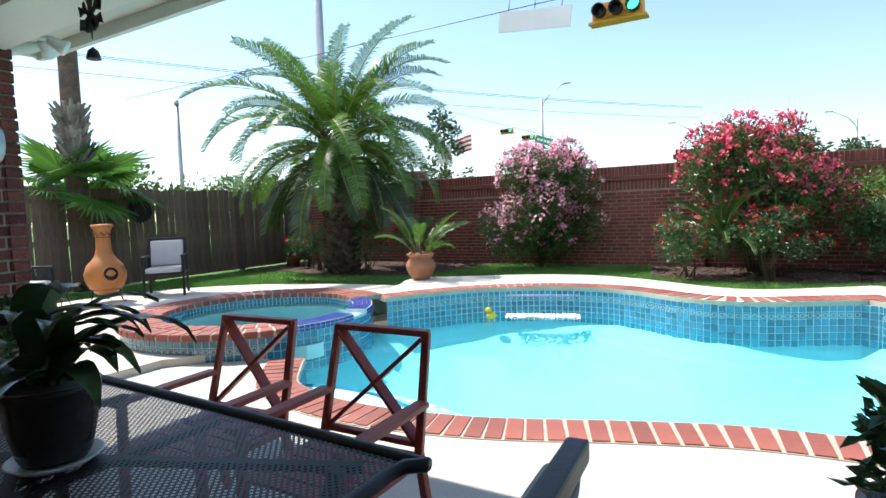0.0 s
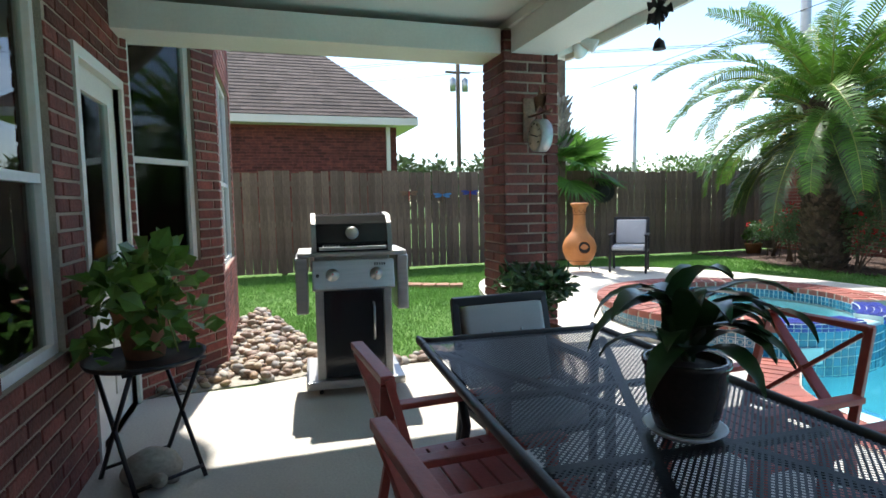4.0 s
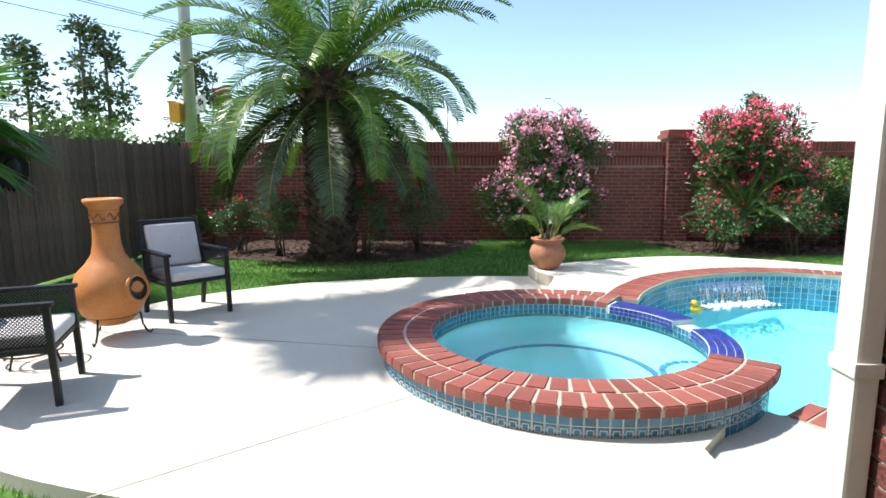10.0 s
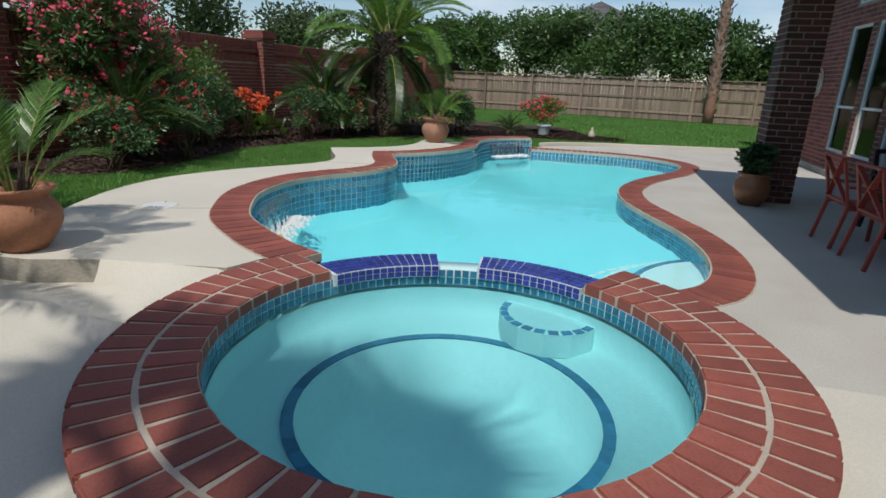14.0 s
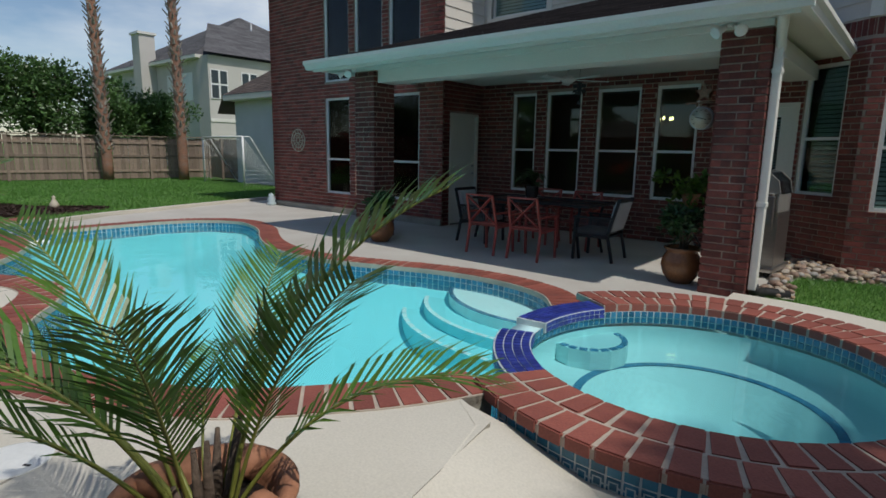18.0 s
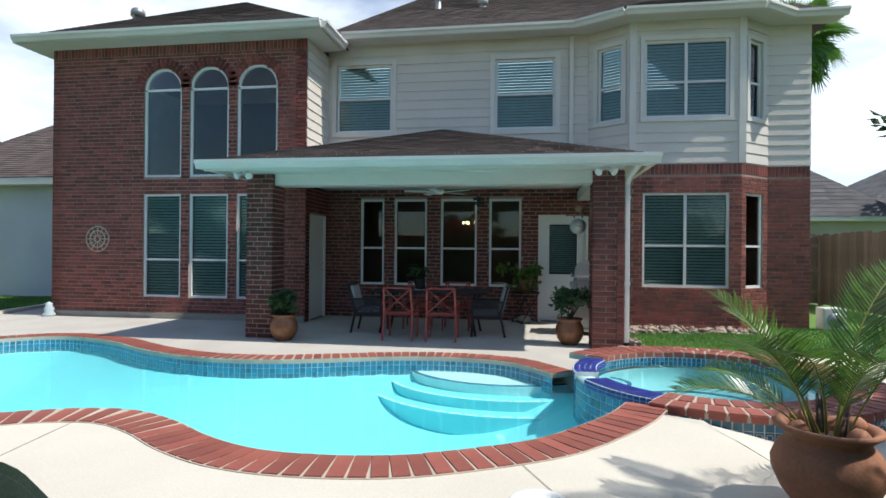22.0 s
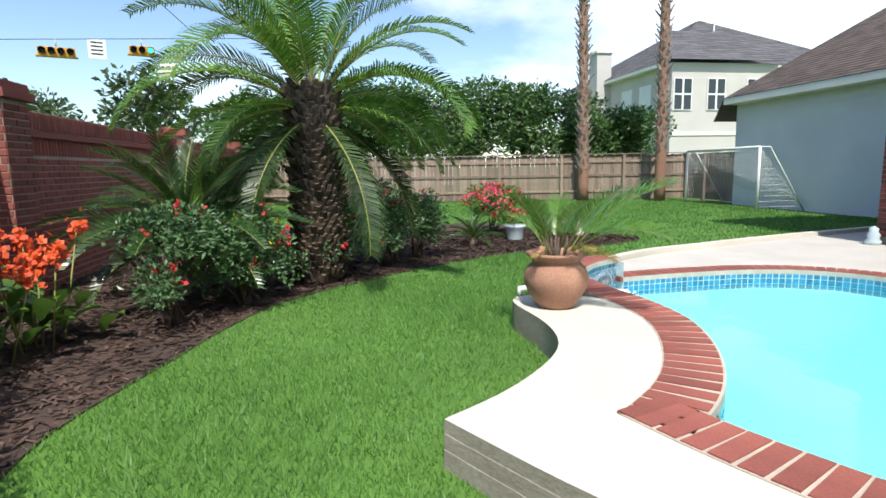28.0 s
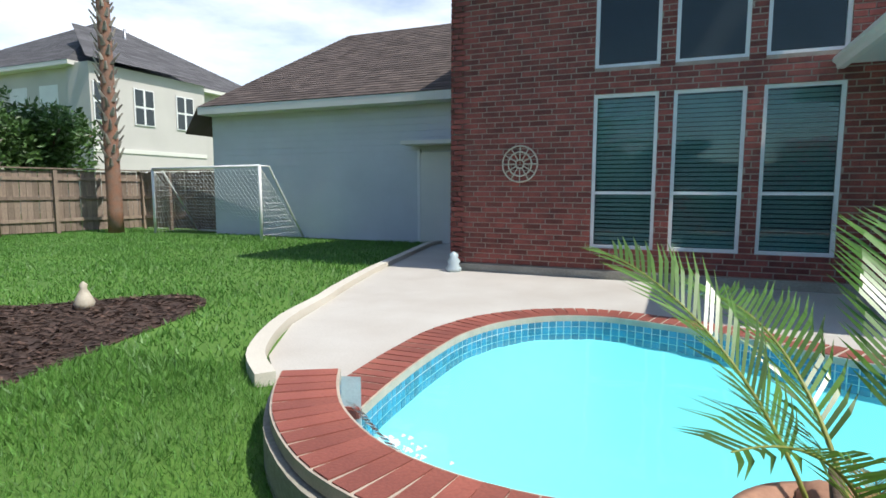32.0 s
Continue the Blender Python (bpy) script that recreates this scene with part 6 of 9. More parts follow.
def blades(h0, h1, w):
    def make(x, y):
        n = len(x)
        a = rng.uniform(0, np.pi, n)
        h = rng.uniform(h0, h1, n) * (0.8 + 0.35 * np.sin(x * 1.3) * np.cos(y * 1.7 + 0.4))
        lean = rng.normal(0, 0.45, (n, 2)) * h[:, None]
        dx, dy = np.cos(a) * w, np.sin(a) * w
        z = np.full(n, Y0)
        v = np.stack([np.stack([x - dx, y - dy, z], 1), np.stack([x + dx, y + dy, z], 1), np.stack([x + lean[:, 0], y + lean[:, 1], Y0 + h], 1)], 1).reshape(-1, 3)
        return v.astype(np.float32), np.arange(3 * n).reshape(-1, 3).astype(np.int32)
    return make


NOLAWN = [arc(1.5, 0, 360, 40), BED_R, BED_L, chim, [tuple(p) for p in spline(V2(DECK_EDGE), 0.2)] + [tuple(p) for p in spline(V2(POT_SLAB), 0.2)] + [(8.2, 4.5), (8.7, 4.45), (9.1, 4.25), (9.5, 3.9), (9.9, 3.5), (10.1, 3.2), (10.15, 3.15)] + [tuple(p) for p in offset(cl, 0.13)] + [(11, -6), (-0.12, -6), (-0.12, 0)], ROCKS, [(-4, -12), (-4, -3.45), (-3.2, -3.45), (-2.5, -2.6), (-0.5, -2.6), (0.2, -3.4), (0.2, -12)]]
scatter("lawn_grass", (-1.5, 12.5, 3.0, 9.5), 330000, None, NOLAWN, blades(0.03, 0.068, 0.0032), M_GRASS, "short bright green lawn beside the pool deck")
scatter("lawn_grass", (-6.6, 0.2, -3.2, 6.2), 200000, None, NOLAWN, blades(0.03, 0.07, 0.0036), M_GRASS, "short bright green lawn by the house")
scatter("lawn_grass", (-6.6, 3.5, 5.4, 10.0), 40000, None, NOLAWN, blades(0.04, 0.085, 0.007), M_GRASS, "bright lawn strip before the brick wall")
scatter("lawn_grass", (10.5, 27.0, -6.0, 9.5), 130000, None, NOLAWN, blades(0.04, 0.085, 0.010), M_GRASS, "mown lawn reaching to the far fence")


def chips(x, y):
    n = len(x)
    a, l, w = rng.uniform(0, np.pi, n), rng.uniform(0.012, 0.045, n), rng.uniform(0.004, 0.012, n)
    tz = rng.uniform(-0.5, 0.5, n)
    c, s = np.cos(a), np.sin(a)
    z = np.full(n, Y0 + 0.016) + rng.uniform(0, 0.02, n)
    corners = [(-1, -1), (1, -1), (1, 1), (-1, 1)]
    v = np.stack([np.stack([x + u * l * c - q * w * s, y + u * l * s + q * w * c, z + u * l * tz * 0.5 + q * 0.003], 1) for u, q in corners], 1).reshape(-1, 3)
    return v.astype(np.float32), np.arange(4 * n).reshape(-1, 4).astype(np.int32)


scatter("mulch_chips", (2.5, 15, 1, 10), 70000, BED_R, [], chips, M_CHIP, "shredded bark mulch")
scatter("mulch_chips", (-6.6, -0.5, 6.5, 10), 22000, BED_L, [], chips, M_CHIP, "shredded bark mulch under the date palm")

# river stones along the house
tagged(mesh("gravel_bed", slab(ROCKS, Y0 - 0.05, Y0 + 0.012), M_SLAB), "bed of loose soil under river stones", "ground", kind="structure")
stone_me = []
for i in range(8):
    bm = bmesh.new()
    bmesh.ops.create_icosphere(bm, subdivisions=2, radius=1.0)
    rs = random.Random(i)
    sx_, sy_, sz_ = rs.uniform(0.8, 1.25), rs.uniform(0.6, 0.9), rs.uniform(0.45, 0.65)
    for v in bm.verts:
        k = 1 + 0.22 * noise.noise(v.co * 1.3 + Vector((i * 7, 0, 0)))
        v.co = Vector((v.co.x * sx_ * k, v.co.y * sy_ * k, v.co.z * sz_ * k))
    for f in bm.faces:
        f.smooth = True
    me = bpy.data.meshes.new("stone")
    bm.to_mesh(me)
    bm.free()
    me.materials.append(mat("stone_%s" % "abcdefgh"[i], [(0.40, 0.31, 0.23), (0.33, 0.22, 0.16), (0.46, 0.40, 0.33), (0.27, 0.20, 0.16), (0.42, 0.28, 0.17), (0.36, 0.33, 0.30), (0.24, 0.16, 0.12), (0.47, 0.38, 0.27)][i], 0.7, 0, 0.15, 3, 40, 0.15, None, 0.7, 0.2))
    stone_me.append(me)
stones = empty("river_stones", None, "bed of rounded brown and tan river stones", "stones", kind="structure")
rx_, ry_ = rng.uniform(-3.6, 0.2, 3000), rng.uniform(-3.6, 0.2, 3000)
ok = inside(ROCKS, rx_, ry_)
near = sorted(zip(rx_[ok], ry_[ok]), key=lambda p: -p[0])[:620]
for i, (x, y) in enumerate(near):
    s = random.uniform(0.028, 0.062)
    share("stone", stone_me[i % 8], pose(x, y, Y0 + 0.015 + s * 0.35 + (0.03 if i % 3 == 0 else 0), random.uniform(-15, 15), random.uniform(-15, 15), random.uniform(0, 360)) @ Matrix.Scale(s, 4), stones)

# ---- things on the patio ----
def bar(a, b, w, t=None):
    """A square bar from a to b."""
    a, b = Vector(a), Vector(b)
    m = Matrix.Translation((a + b) / 2) @ (b - a).to_track_quat("Z", "Y").to_matrix().to_4x4()
    L = (b - a).length
    return box(-w / 2, w / 2, -(t or w) / 2, (t or w) / 2, -L / 2, L / 2, m, min(w, t or w) * 0.18)


def red_chair(m):
    """Metal garden chair: slatted seat, X back, arms. It faces +y; origin on the floor under the seat."""
    c = empty("dining_chair", m, "red painted metal garden chair with an X back and slatted seat", "chair", "red chairs round the table")
    w = 0.25
    for s in (-1, 1):
        part("front_leg", bar((s * w, 0.24, 0), (s * w, 0.22, 0.62), 0.034), M_RED, c)
        part("back_leg", bar((s * w, -0.30, 0), (s * (w - 0.005), -0.22, 0.44), 0.034), M_RED, c)
        part("back_post", bar((s * (w - 0.005), -0.22, 0.43), (s * (w - 0.02), -0.34, 0.90), 0.034, 0.026), M_RED, c)
        part("armrest", box(s * w - 0.03, s * w + 0.03, -0.26, 0.27, 0.615, 0.64, None, 0.008), M_RED, c)
        part("side_rail", bar((s * w, -0.21, 0.415), (s * w, 0.22, 0.425), 0.03), M_RED, c)
    part("top_rail", bar((-0.235, -0.342, 0.895), (0.235, -0.342, 0.895), 0.045, 0.026), M_RED, c)
    part("lower_rail", bar((-0.24, -0.235, 0.47), (0.24, -0.235, 0.47), 0.035, 0.024), M_RED, c)
    for s in (-1, 1):
        part("cross_bar", bar((-0.225 * s, -0.24, 0.48), (0.215 * s, -0.336, 0.875), 0.05, 0.018), M_RED, c)
    for k in range(6):
        y = -0.19 + 0.078 * k
        part("seat_slat", box(-0.235, 0.235, y - 0.034, y + 0.034, 0.425, 0.44, None, 0.004), M_RED, c)
    return c


def lattice(x0, x1, y0, y1, pitch, w, t):
    """Two crossed sets of thin strips, for mesh tops and woven sides, in a flat sheet."""
    bm = bmesh.new()
    W_, H_ = x1 - x0, y1 - y0
    for sgn in (1, -1):
        k = -H_
        while k < W_:
            a0 = max(k, 0.0)
            b0 = min(k + H_, W_)
            if b0 - a0 > 0.01:
                p, q = (a0, a0 - k), (b0, b0 - k)
                if sgn < 0:
                    p, q = (p[0], H_ - p[1]), (q[0], H_ - q[1])
                d = Vector((q[0] - p[0], q[1] - p[1])).normalized()
                n = Vector((-d.y, d.x)) * w / 2
                z = t * sgn * 0.3
                vv = [bm.verts.new((x0 + u[0] + s * n.x, y0 + u[1] + s * n.y, z)) for u in (p, q) for s in (-1, 1)]
                bm.faces.new((vv[0], vv[1], vv[3], vv[2]))
            k += pitch
    return bm


def armchair(m, seat, back, label, group, cushion):
    """Dark metal armchair with woven sides and cushions, facing +y."""
    c = empty("armchair", m, label, "chair", group)
    w = 0.29
    for s in (-1, 1):
        part("front_leg", bar((s * w, 0.27, 0), (s * w, 0.25, 0.63), 0.04), M_BLACK, c)
        part("back_leg", bar((s * w, -0.33, 0), (s * w, -0.24, 0.4), 0.04), M_BLACK, c)
        part("back_post", bar((s * w, -0.24, 0.39), (s * (w - 0.01), -0.38, 0.92), 0.04), M_BLACK, c)
        part("armrest", box(s * w - 0.032, s * w + 0.032, -0.32, 0.29, 0.625, 0.655, None, 0.01), M_BLACK, c)
        side = lattice(-0.27, 0.24, 0.37, 0.62, 0.022, 0.006, 0.006)
        bmesh.ops.transform(side, matrix=pose(s * w, 0, 0, 90, 0, 90), verts=side.verts)
        tagged(part("woven_side", side, M_WICKER, c), "dark woven mesh side", kind="stuff")
        part("side_rail", bar((s * w, -0.25, 0.36), (s * w, 0.25, 0.36), 0.035), M_BLACK, c)
    part("front_rail", bar((-w, 0.25, 0.36), (w, 0.25, 0.36), 0.035), M_BLACK, c)
    part("top_rail", bar((-w, -0.378, 0.905), (w, -0.378, 0.905), 0.05), M_BLACK, c)
    part("seat_deck", box(-w, w, -0.26, 0.25, 0.36, 0.38), M_WICKER, c)
    bk = lattice(-0.28, 0.28, 0, 0.5, 0.022, 0.007, 0.006)
    bmesh.ops.transform(bk, matrix=pose(0, -0.262, 0.42, 105, 0, 0), verts=bk.verts)
    tagged(part("woven_back", bk, M_WICKER, c), "dark woven mesh back", kind="stuff")
    cu = box(-0.265, 0.265, -0.2, 0.27, 0.38, 0.46, None, 0.03)
    part("seat_cushion", cu, cushion, c, "padded seat cushion", True)
    cb = box(-0.25, 0.25, -0.045, 0.045, 0, 0.44, pose(0, -0.245, 0.455, 15, 0, 0), 0.03)
    part("back_cushion", cb, cushion, c, "padded back cushion", True)
    for s in (-0.09, 0.09):
        part("tuft_button", lathe([(0.0, -0.004), (0.012, 0.0), (0.0, 0.006)], 10, pose(s, -0.275, 0.74, 105, 0, 0)), cushion, c)
    return c


def pot(name, profile, m, material, label, soil_r, soil_z, category="pot", lugs=0):
    p = empty(name, m, label, category)
    body = part("body", lathe(profile, 48), material, p, "", True)
    part("soil", lathe([(0.0, soil_z - 0.01), (soil_r, soil_z - 0.01), (soil_r, soil_z), (0.0, soil_z + 0.02)], 24), M_DARKSOIL, p, "dark potting soil")
    for k in range(lugs):
        a = 90 * k + 20
        lug = part("handle", lathe([(0.0, 0.03), (0.035, 0.02), (0.05, -0.01), (0.03, -0.05), (0.0, -0.06)], 10, pose(0, 0, 0, 0, 0, a) @ pose(profile[len(profile) // 2][0] * 1.0, 0, profile[len(profile) // 2][1] * 1.12, 0, 70, 0)), material, p, "lug handle", True)
    return p


OLLA = [(0.0, 0.0), (0.15, 0.0), (0.17, 0.015), (0.25, 0.12), (0.30, 0.23), (0.305, 0.3), (0.27, 0.385), (0.225, 0.43), (0.225, 0.455), (0.265, 0.49), (0.285, 0.505), (0.285, 0.525), (0.26, 0.53), (0.235, 0.515), (0.205, 0.46), (0.205, 0.40), (0.0, 0.40)]


def potted_palm(m, scale, label_pot, label_palm, material, seed, spec, fs=1.0):
    p = pot("clay_pot", [(r * scale, z * scale) for r, z in OLLA], m, material, label_pot, 0.2 * scale, 0.44 * scale, lugs=4)
    palm = empty("young_palm", m @ Matrix.Translation((0, 0, 0.44 * scale)), label_palm, "palm")
    rnd = random.Random(seed)
    for i, (a, e, s, k) in enumerate(spec):
        r = 0.05 + 0.03 * rnd.random()
        mm = pose(r * math.cos(radians(a)), r * math.sin(radians(a)), 0) @ Matrix.Rotation(radians(a), 4, "Z") @ Matrix.Rotation(radians(-e), 4, "Y") @ Matrix.Rotation(rnd.uniform(-0.5, 0.5), 4, "X") @ Matrix.Scale(s * fs, 4)
        share("frond", FROND["dry" if k == "d" else "young"][0 if k == "d" else i % 3], mm, palm)
    for i in range(7):
        a = rnd.uniform(0, math.tau)
        part("stem_base", tube([(0.05 * math.cos(a), 0.05 * math.sin(a), -0.03), (0.09 * math.cos(a), 0.09 * math.sin(a), rnd.uniform(0.12, 0.24))], 0.02, 6, 0.006), M_BARK, palm, "dry brown leaf sheath")
    return p


def shrub_in_pot(x, y, label, seed, scale=1.0, leafy=1.0):
    p = pot("clay_pot", [(r * scale, z * scale) for r, z in ((0.0, 0.0), (0.12, 0.0), (0.19, 0.1), (0.215, 0.19), (0.205, 0.27), (0.165, 0.34), (0.165, 0.36), (0.195, 0.38), (0.195, 0.4), (0.165, 0.4), (0.15, 0.35), (0.0, 0.34))], pose(x, y, 0), M_GLAZE, label, 0.15 * scale, 0.36 * scale)
    bush("potted_shrub", x, y, 0.34 * leafy, 0.34 * leafy, 0.55 * leafy, 900, 0.085, M_SHRUB, "bushy glossy green shrub growing in a clay pot", [], seed, 12, 9, "plant", 0.33 * scale, 0.06, 2.2)


def scene_patio():
    # table
    tx, ty, yaw = TABLE
    t = empty("patio_table", pose(tx, ty, 0, 0, 0, yaw), "black metal mesh patio table", "table")
    L, B, H = TABLE_L / 2, TABLE_B / 2, 0.72
    bm = lattice(-L + 0.02, L - 0.02, -B + 0.02, B - 0.02, 0.019, 0.0065, 0.004)
    bmesh.ops.transform(bm, matrix=Matrix.Translation((0, 0, H - 0.006)), verts=bm.verts)
    tagged(part("mesh_top", bm, M_BLACK, t), "fine black expanded metal mesh", kind="stuff")
    rim = [(-L + 0.08, -B), (L - 0.08, -B), (L, -B + 0.08), (L, B - 0.08), (L - 0.08, B), (-L + 0.08, B), (-L, B - 0.08), (-L, -B + 0.08)]
    bm = bmesh.new()
    add_tube(bm, [(*p, H - 0.008) for p in spline(V2(rim), 0.05, True)] + [(*rim[0], H - 0.008)], 0.017, 8)
    part("rim", bm, M_BLACK, t, "rounded black rim")
    for s in (-1, 1):
        part("under_bar", bar((-L + 0.1, s * B * 0.9, H - 0.03), (L - 0.1, -s * B * 0.9, H - 0.03), 0.03, 0.018), M_BLACK, t)
        part("under_bar", bar((s * 0.25, -B + 0.02, H - 0.03), (s * 0.25, B - 0.02, H - 0.03), 0.03, 0.018), M_BLACK, t)
        for q in (-1, 1):
            part("leg", tube([(s * (L - 0.14), q * (B - 0.1), H - 0.02), (s * (L - 0.2), q * (B - 0.14), 0.4), (s * (L - 0.12), q * (B - 0.1), 0.0)], 0.02, 8), M_BLACK, t)
    for x, y, yaw in RED_CHAIRS:
        red_chair(pose(x, y, 0, 0, 0, yaw) @ Matrix.Scale(0.92, 4))
    for x, y, yaw in BLACK_CHAIRS:
        armchair(pose(x, y, 0, 0, 0, yaw) @ Matrix.Scale(0.9, 4), 0, 0, "dark metal armchair with grey cushions at the patio table", "armchairs at the table", M_CUSHION)
    # plant on the table
    px, py = TABLE_PLANT
    tagged(mesh("saucer", lathe([(0.0, 0.0), (0.10, 0.0), (0.125, 0.02), (0.118, 0.02), (0.10, 0.006), (0.0, 0.006)], 32, pose(px, py, H + 0.002) @ Matrix.Scale(0.82, 4)), M_PVC), "clear plastic saucer under a plant pot", "saucer")
    pot("plant_pot", [(0.0, 0.0), (0.085, 0.0), (0.095, 0.02), (0.118, 0.12), (0.122, 0.19), (0.13, 0.205), (0.13, 0.22), (0.115, 0.22), (0.108, 0.19), (0.0, 0.18)], pose(px, py, H + 0.012) @ Matrix.Scale(0.82, 4), M_POTBLACK, "black glazed pot standing on the table", 0.108, 0.195)
    pl = empty("corn_plant", pose(px, py, H + 0.165) @ Matrix.Scale(0.84, 4), "dracaena with long arching green leaves", "plant")
    rnd = random.Random(4)
    for k in range(26):
        a, l, e = rnd.uniform(0, math.tau), rnd.uniform(0.28, 0.46), rnd.uniform(30, 80)
        bm, prev = bmesh.new(), None
        d, s = Vector((math.cos(a), math.sin(a), 0)), Vector((-math.sin(a), math.cos(a), 0))
        base = Vector((rnd.gauss(0, 0.03), rnd.gauss(0, 0.03), rnd.uniform(0, 0.2)))
        for i in range(8):
            f = i / 7
            ang = radians(e - 95 * f ** 1.5)
            base = base + (d * math.cos(ang) + Vector((0, 0, math.sin(ang)))) * (l / 7 if i else 0)
            wd = 0.042 * math.sin(math.pi * (0.1 + 0.88 * f))
            row = [bm.verts.new(base - s * wd + Vector((0, 0, 0.012))), bm.verts.new(base), bm.verts.new(base + s * wd + Vector((0, 0, 0.012)))]
            if prev:
                bm.faces.new((prev[0], row[0], row[1], prev[1]))
                bm.faces.new((prev[1], row[1], row[2], prev[2]))
            prev = row
        part("leaf", bm, M_SHRUB, pl, "", True)
    part("cane", tube([(0, 0, -0.02), (0.01, 0, 0.24)], 0.014, 8), M_TWIG, pl)


def grill(m):
    """Two-burner gas grill on a closed cart; its front looks to +x."""
    g = empty("gas_grill", m, "two-burner gas grill with black lid on a stainless steel cart", "grill")
    part("base_plate", box(-0.28, 0.34, -0.38, 0.38, 0.06, 0.115, None, 0.02), M_STEEL, g)
    for x in (-0.2, 0.22):
        for y in (-0.27, 0.27):
            part("caster", lathe([(0.0, -0.015), (0.032, -0.015), (0.032, 0.015), (0.0, 0.015)], 16, pose(x, y, 0.032, 90)), M_RUBBER, g, "black caster wheel")
    part("cart_side", box(-0.25, 0.27, -0.28, -0.25, 0.11, 0.72), M_STEEL, g)
    part("cart_side", box(-0.25, 0.27, 0.25, 0.28, 0.11, 0.72), M_STEEL, g)
    part("cart_back", box(-0.25, -0.23, -0.25, 0.25, 0.11, 0.72), M_STEEL, g)
    for y in (-0.262, 0.262):
        part("front_post", box(0.24, 0.285, y - 0.03, y + 0.03, 0.11, 0.70, None, 0.006), M_STEEL, g)
    door = part("door", box(0.25, 0.278, -0.228, 0.228, 0.12, 0.69, None, 0.006), M_ENAMEL, g, "glossy black cart door")
    part("door_handle", tube([(0.28, 0.15, 0.36), (0.318, 0.15, 0.38), (0.318, 0.15, 0.58), (0.28, 0.15, 0.6)], 0.009, 8), M_STEEL, door, "chrome handle")
    panel = part("control_panel", box(-0.03, 0.03, -0.31, 0.31, -0.095, 0.095, pose(0.30, 0, 0.79, 0, -14, 0), 0.01), M_STEEL, g, "brushed steel control panel")
    for y in (-0.16, 0.17):
        k = part("knob", lathe([(0.0, 0.0), (0.042, 0.0), (0.042, 0.012), (0.028, 0.016), (0.026, 0.04), (0.0, 0.042)], 24, pose(0.325, y, 0.795, 0, 76, 0) @ Matrix.Diagonal((1, 1.19, 1, 1))), M_STEEL, panel, "steel burner knob")
        part("indicator", box(-0.006, 0.006, -0.006, 0.006, 0.0, 0.004, pose(0.365, y, 0.806, 0, 76, 0)), M_REDPET, panel, "red mark")
    part("igniter", lathe([(0.0, 0.0), (0.012, 0.0), (0.012, 0.008), (0.0, 0.01)], 14, pose(0.328, -0.27, 0.795, 0, 76, 0)), M_RUBBER, panel)
    part("firebox", box(-0.24, 0.26, -0.285, 0.285, 0.72, 0.93, None, 0.02), M_CASTGREY, g)
    # lid: a barrel between two end caps
    prof = [(0.29, 0.93), (0.30, 1.0), (0.255, 1.12), (0.19, 1.17), (0.0, 1.185), (-0.12, 1.16), (-0.22, 1.07), (-0.25, 0.93)]
    def extr(y0, y1, k=1.0):
        bm = bmesh.new()
        e = [[bm.verts.new((x * k, y, 0.93 + (z - 0.93) * k)) for x, z in prof] for y in (y0, y1)]
        n = len(prof)
        for i in range(n):
            bm.faces.new((e[0][i], e[0][(i + 1) % n], e[1][(i + 1) % n], e[1][i]))
        bm.faces.new(e[0])
        bm.faces.new(e[1][::-1])
        bmesh.ops.recalc_face_normals(bm, faces=bm.faces)
        return bm
    lid = part("lid", extr(-0.27, 0.27, 0.985), M_ENAMEL, g, "glossy black enamelled lid")
    for a, b in ((-0.305, -0.27), (0.27, 0.305)):
        part("lid_end_cap", extr(a, b), M_CASTGREY, lid, "grey cast end cap")
    part("lid_handle", bar((0.34, -0.25, 0.965), (0.34, 0.25, 0.965), 0.022), M_STEEL, lid, "steel handle bar")
    part("lid_lip", box(0.27, 0.35, -0.30, 0.30, 0.915, 0.94, None, 0.008), M_CASTGREY, g)
    th = part("thermometer", lathe([(0.0, 0.0), (0.04, 0.0), (0.042, 0.012), (0.036, 0.016), (0.0, 0.014)], 28, pose(0.272, 0, 1.055, 0, 68, 0) @ Matrix.Diagonal((1, 1.19, 1, 1))), M_STEEL, lid, "round lid thermometer")
    part("dial", lathe([(0.0, 0.0), (0.033, 0.0), (0.0, 0.001)], 24, pose(0.288, 0, 1.061, 0, 68, 0) @ Matrix.Diagonal((1, 1.19, 1, 1))), M_DIAL, th)
    part("badge", box(-0.003, 0.003, -0.065, 0.065, -0.025, 0.025, pose(0.29, -0.16, 0.985, 0, -8, 0), 0.002), M_STEEL, lid, "small metal badge")
    for k in range(5):
        part("badge_mark", box(-0.001, 0.001, -0.008, 0.008, -0.013, 0.013, pose(0.2945, -0.205 + 0.022 * k, 0.985, 0, -8, 0)), M_RUBBER, lid)
    for k in range(5):
        part("panel_mark", box(-0.001, 0.001, -0.006, 0.006, -0.008, 0.008, pose(0.345, 0.16 + 0.018 * k, 0.86, 0, -14, 0)), M_RUBBER, panel)
    for s in (-1, 1):
        part("side_table", box(-0.22, 0.26, s * 0.388 - 0.045, s * 0.388 + 0.045, 0.54, 0.905, None, 0.012), M_STEEL, g, "folded-down steel side table")
        part("side_bracket", box(-0.2, 0.28, s * 0.36 - 0.055, s * 0.36 + 0.06, 0.908, 0.935, None, 0.008), M_CASTGREY, g)
    return g


def star_points(r0, r1, n=5):
    return [((r0 if k % 2 == 0 else r1) * math.sin(math.pi * k / n), (r0 if k % 2 == 0 else r1) * math.cos(math.pi * k / n)) for k in range(2 * n)]


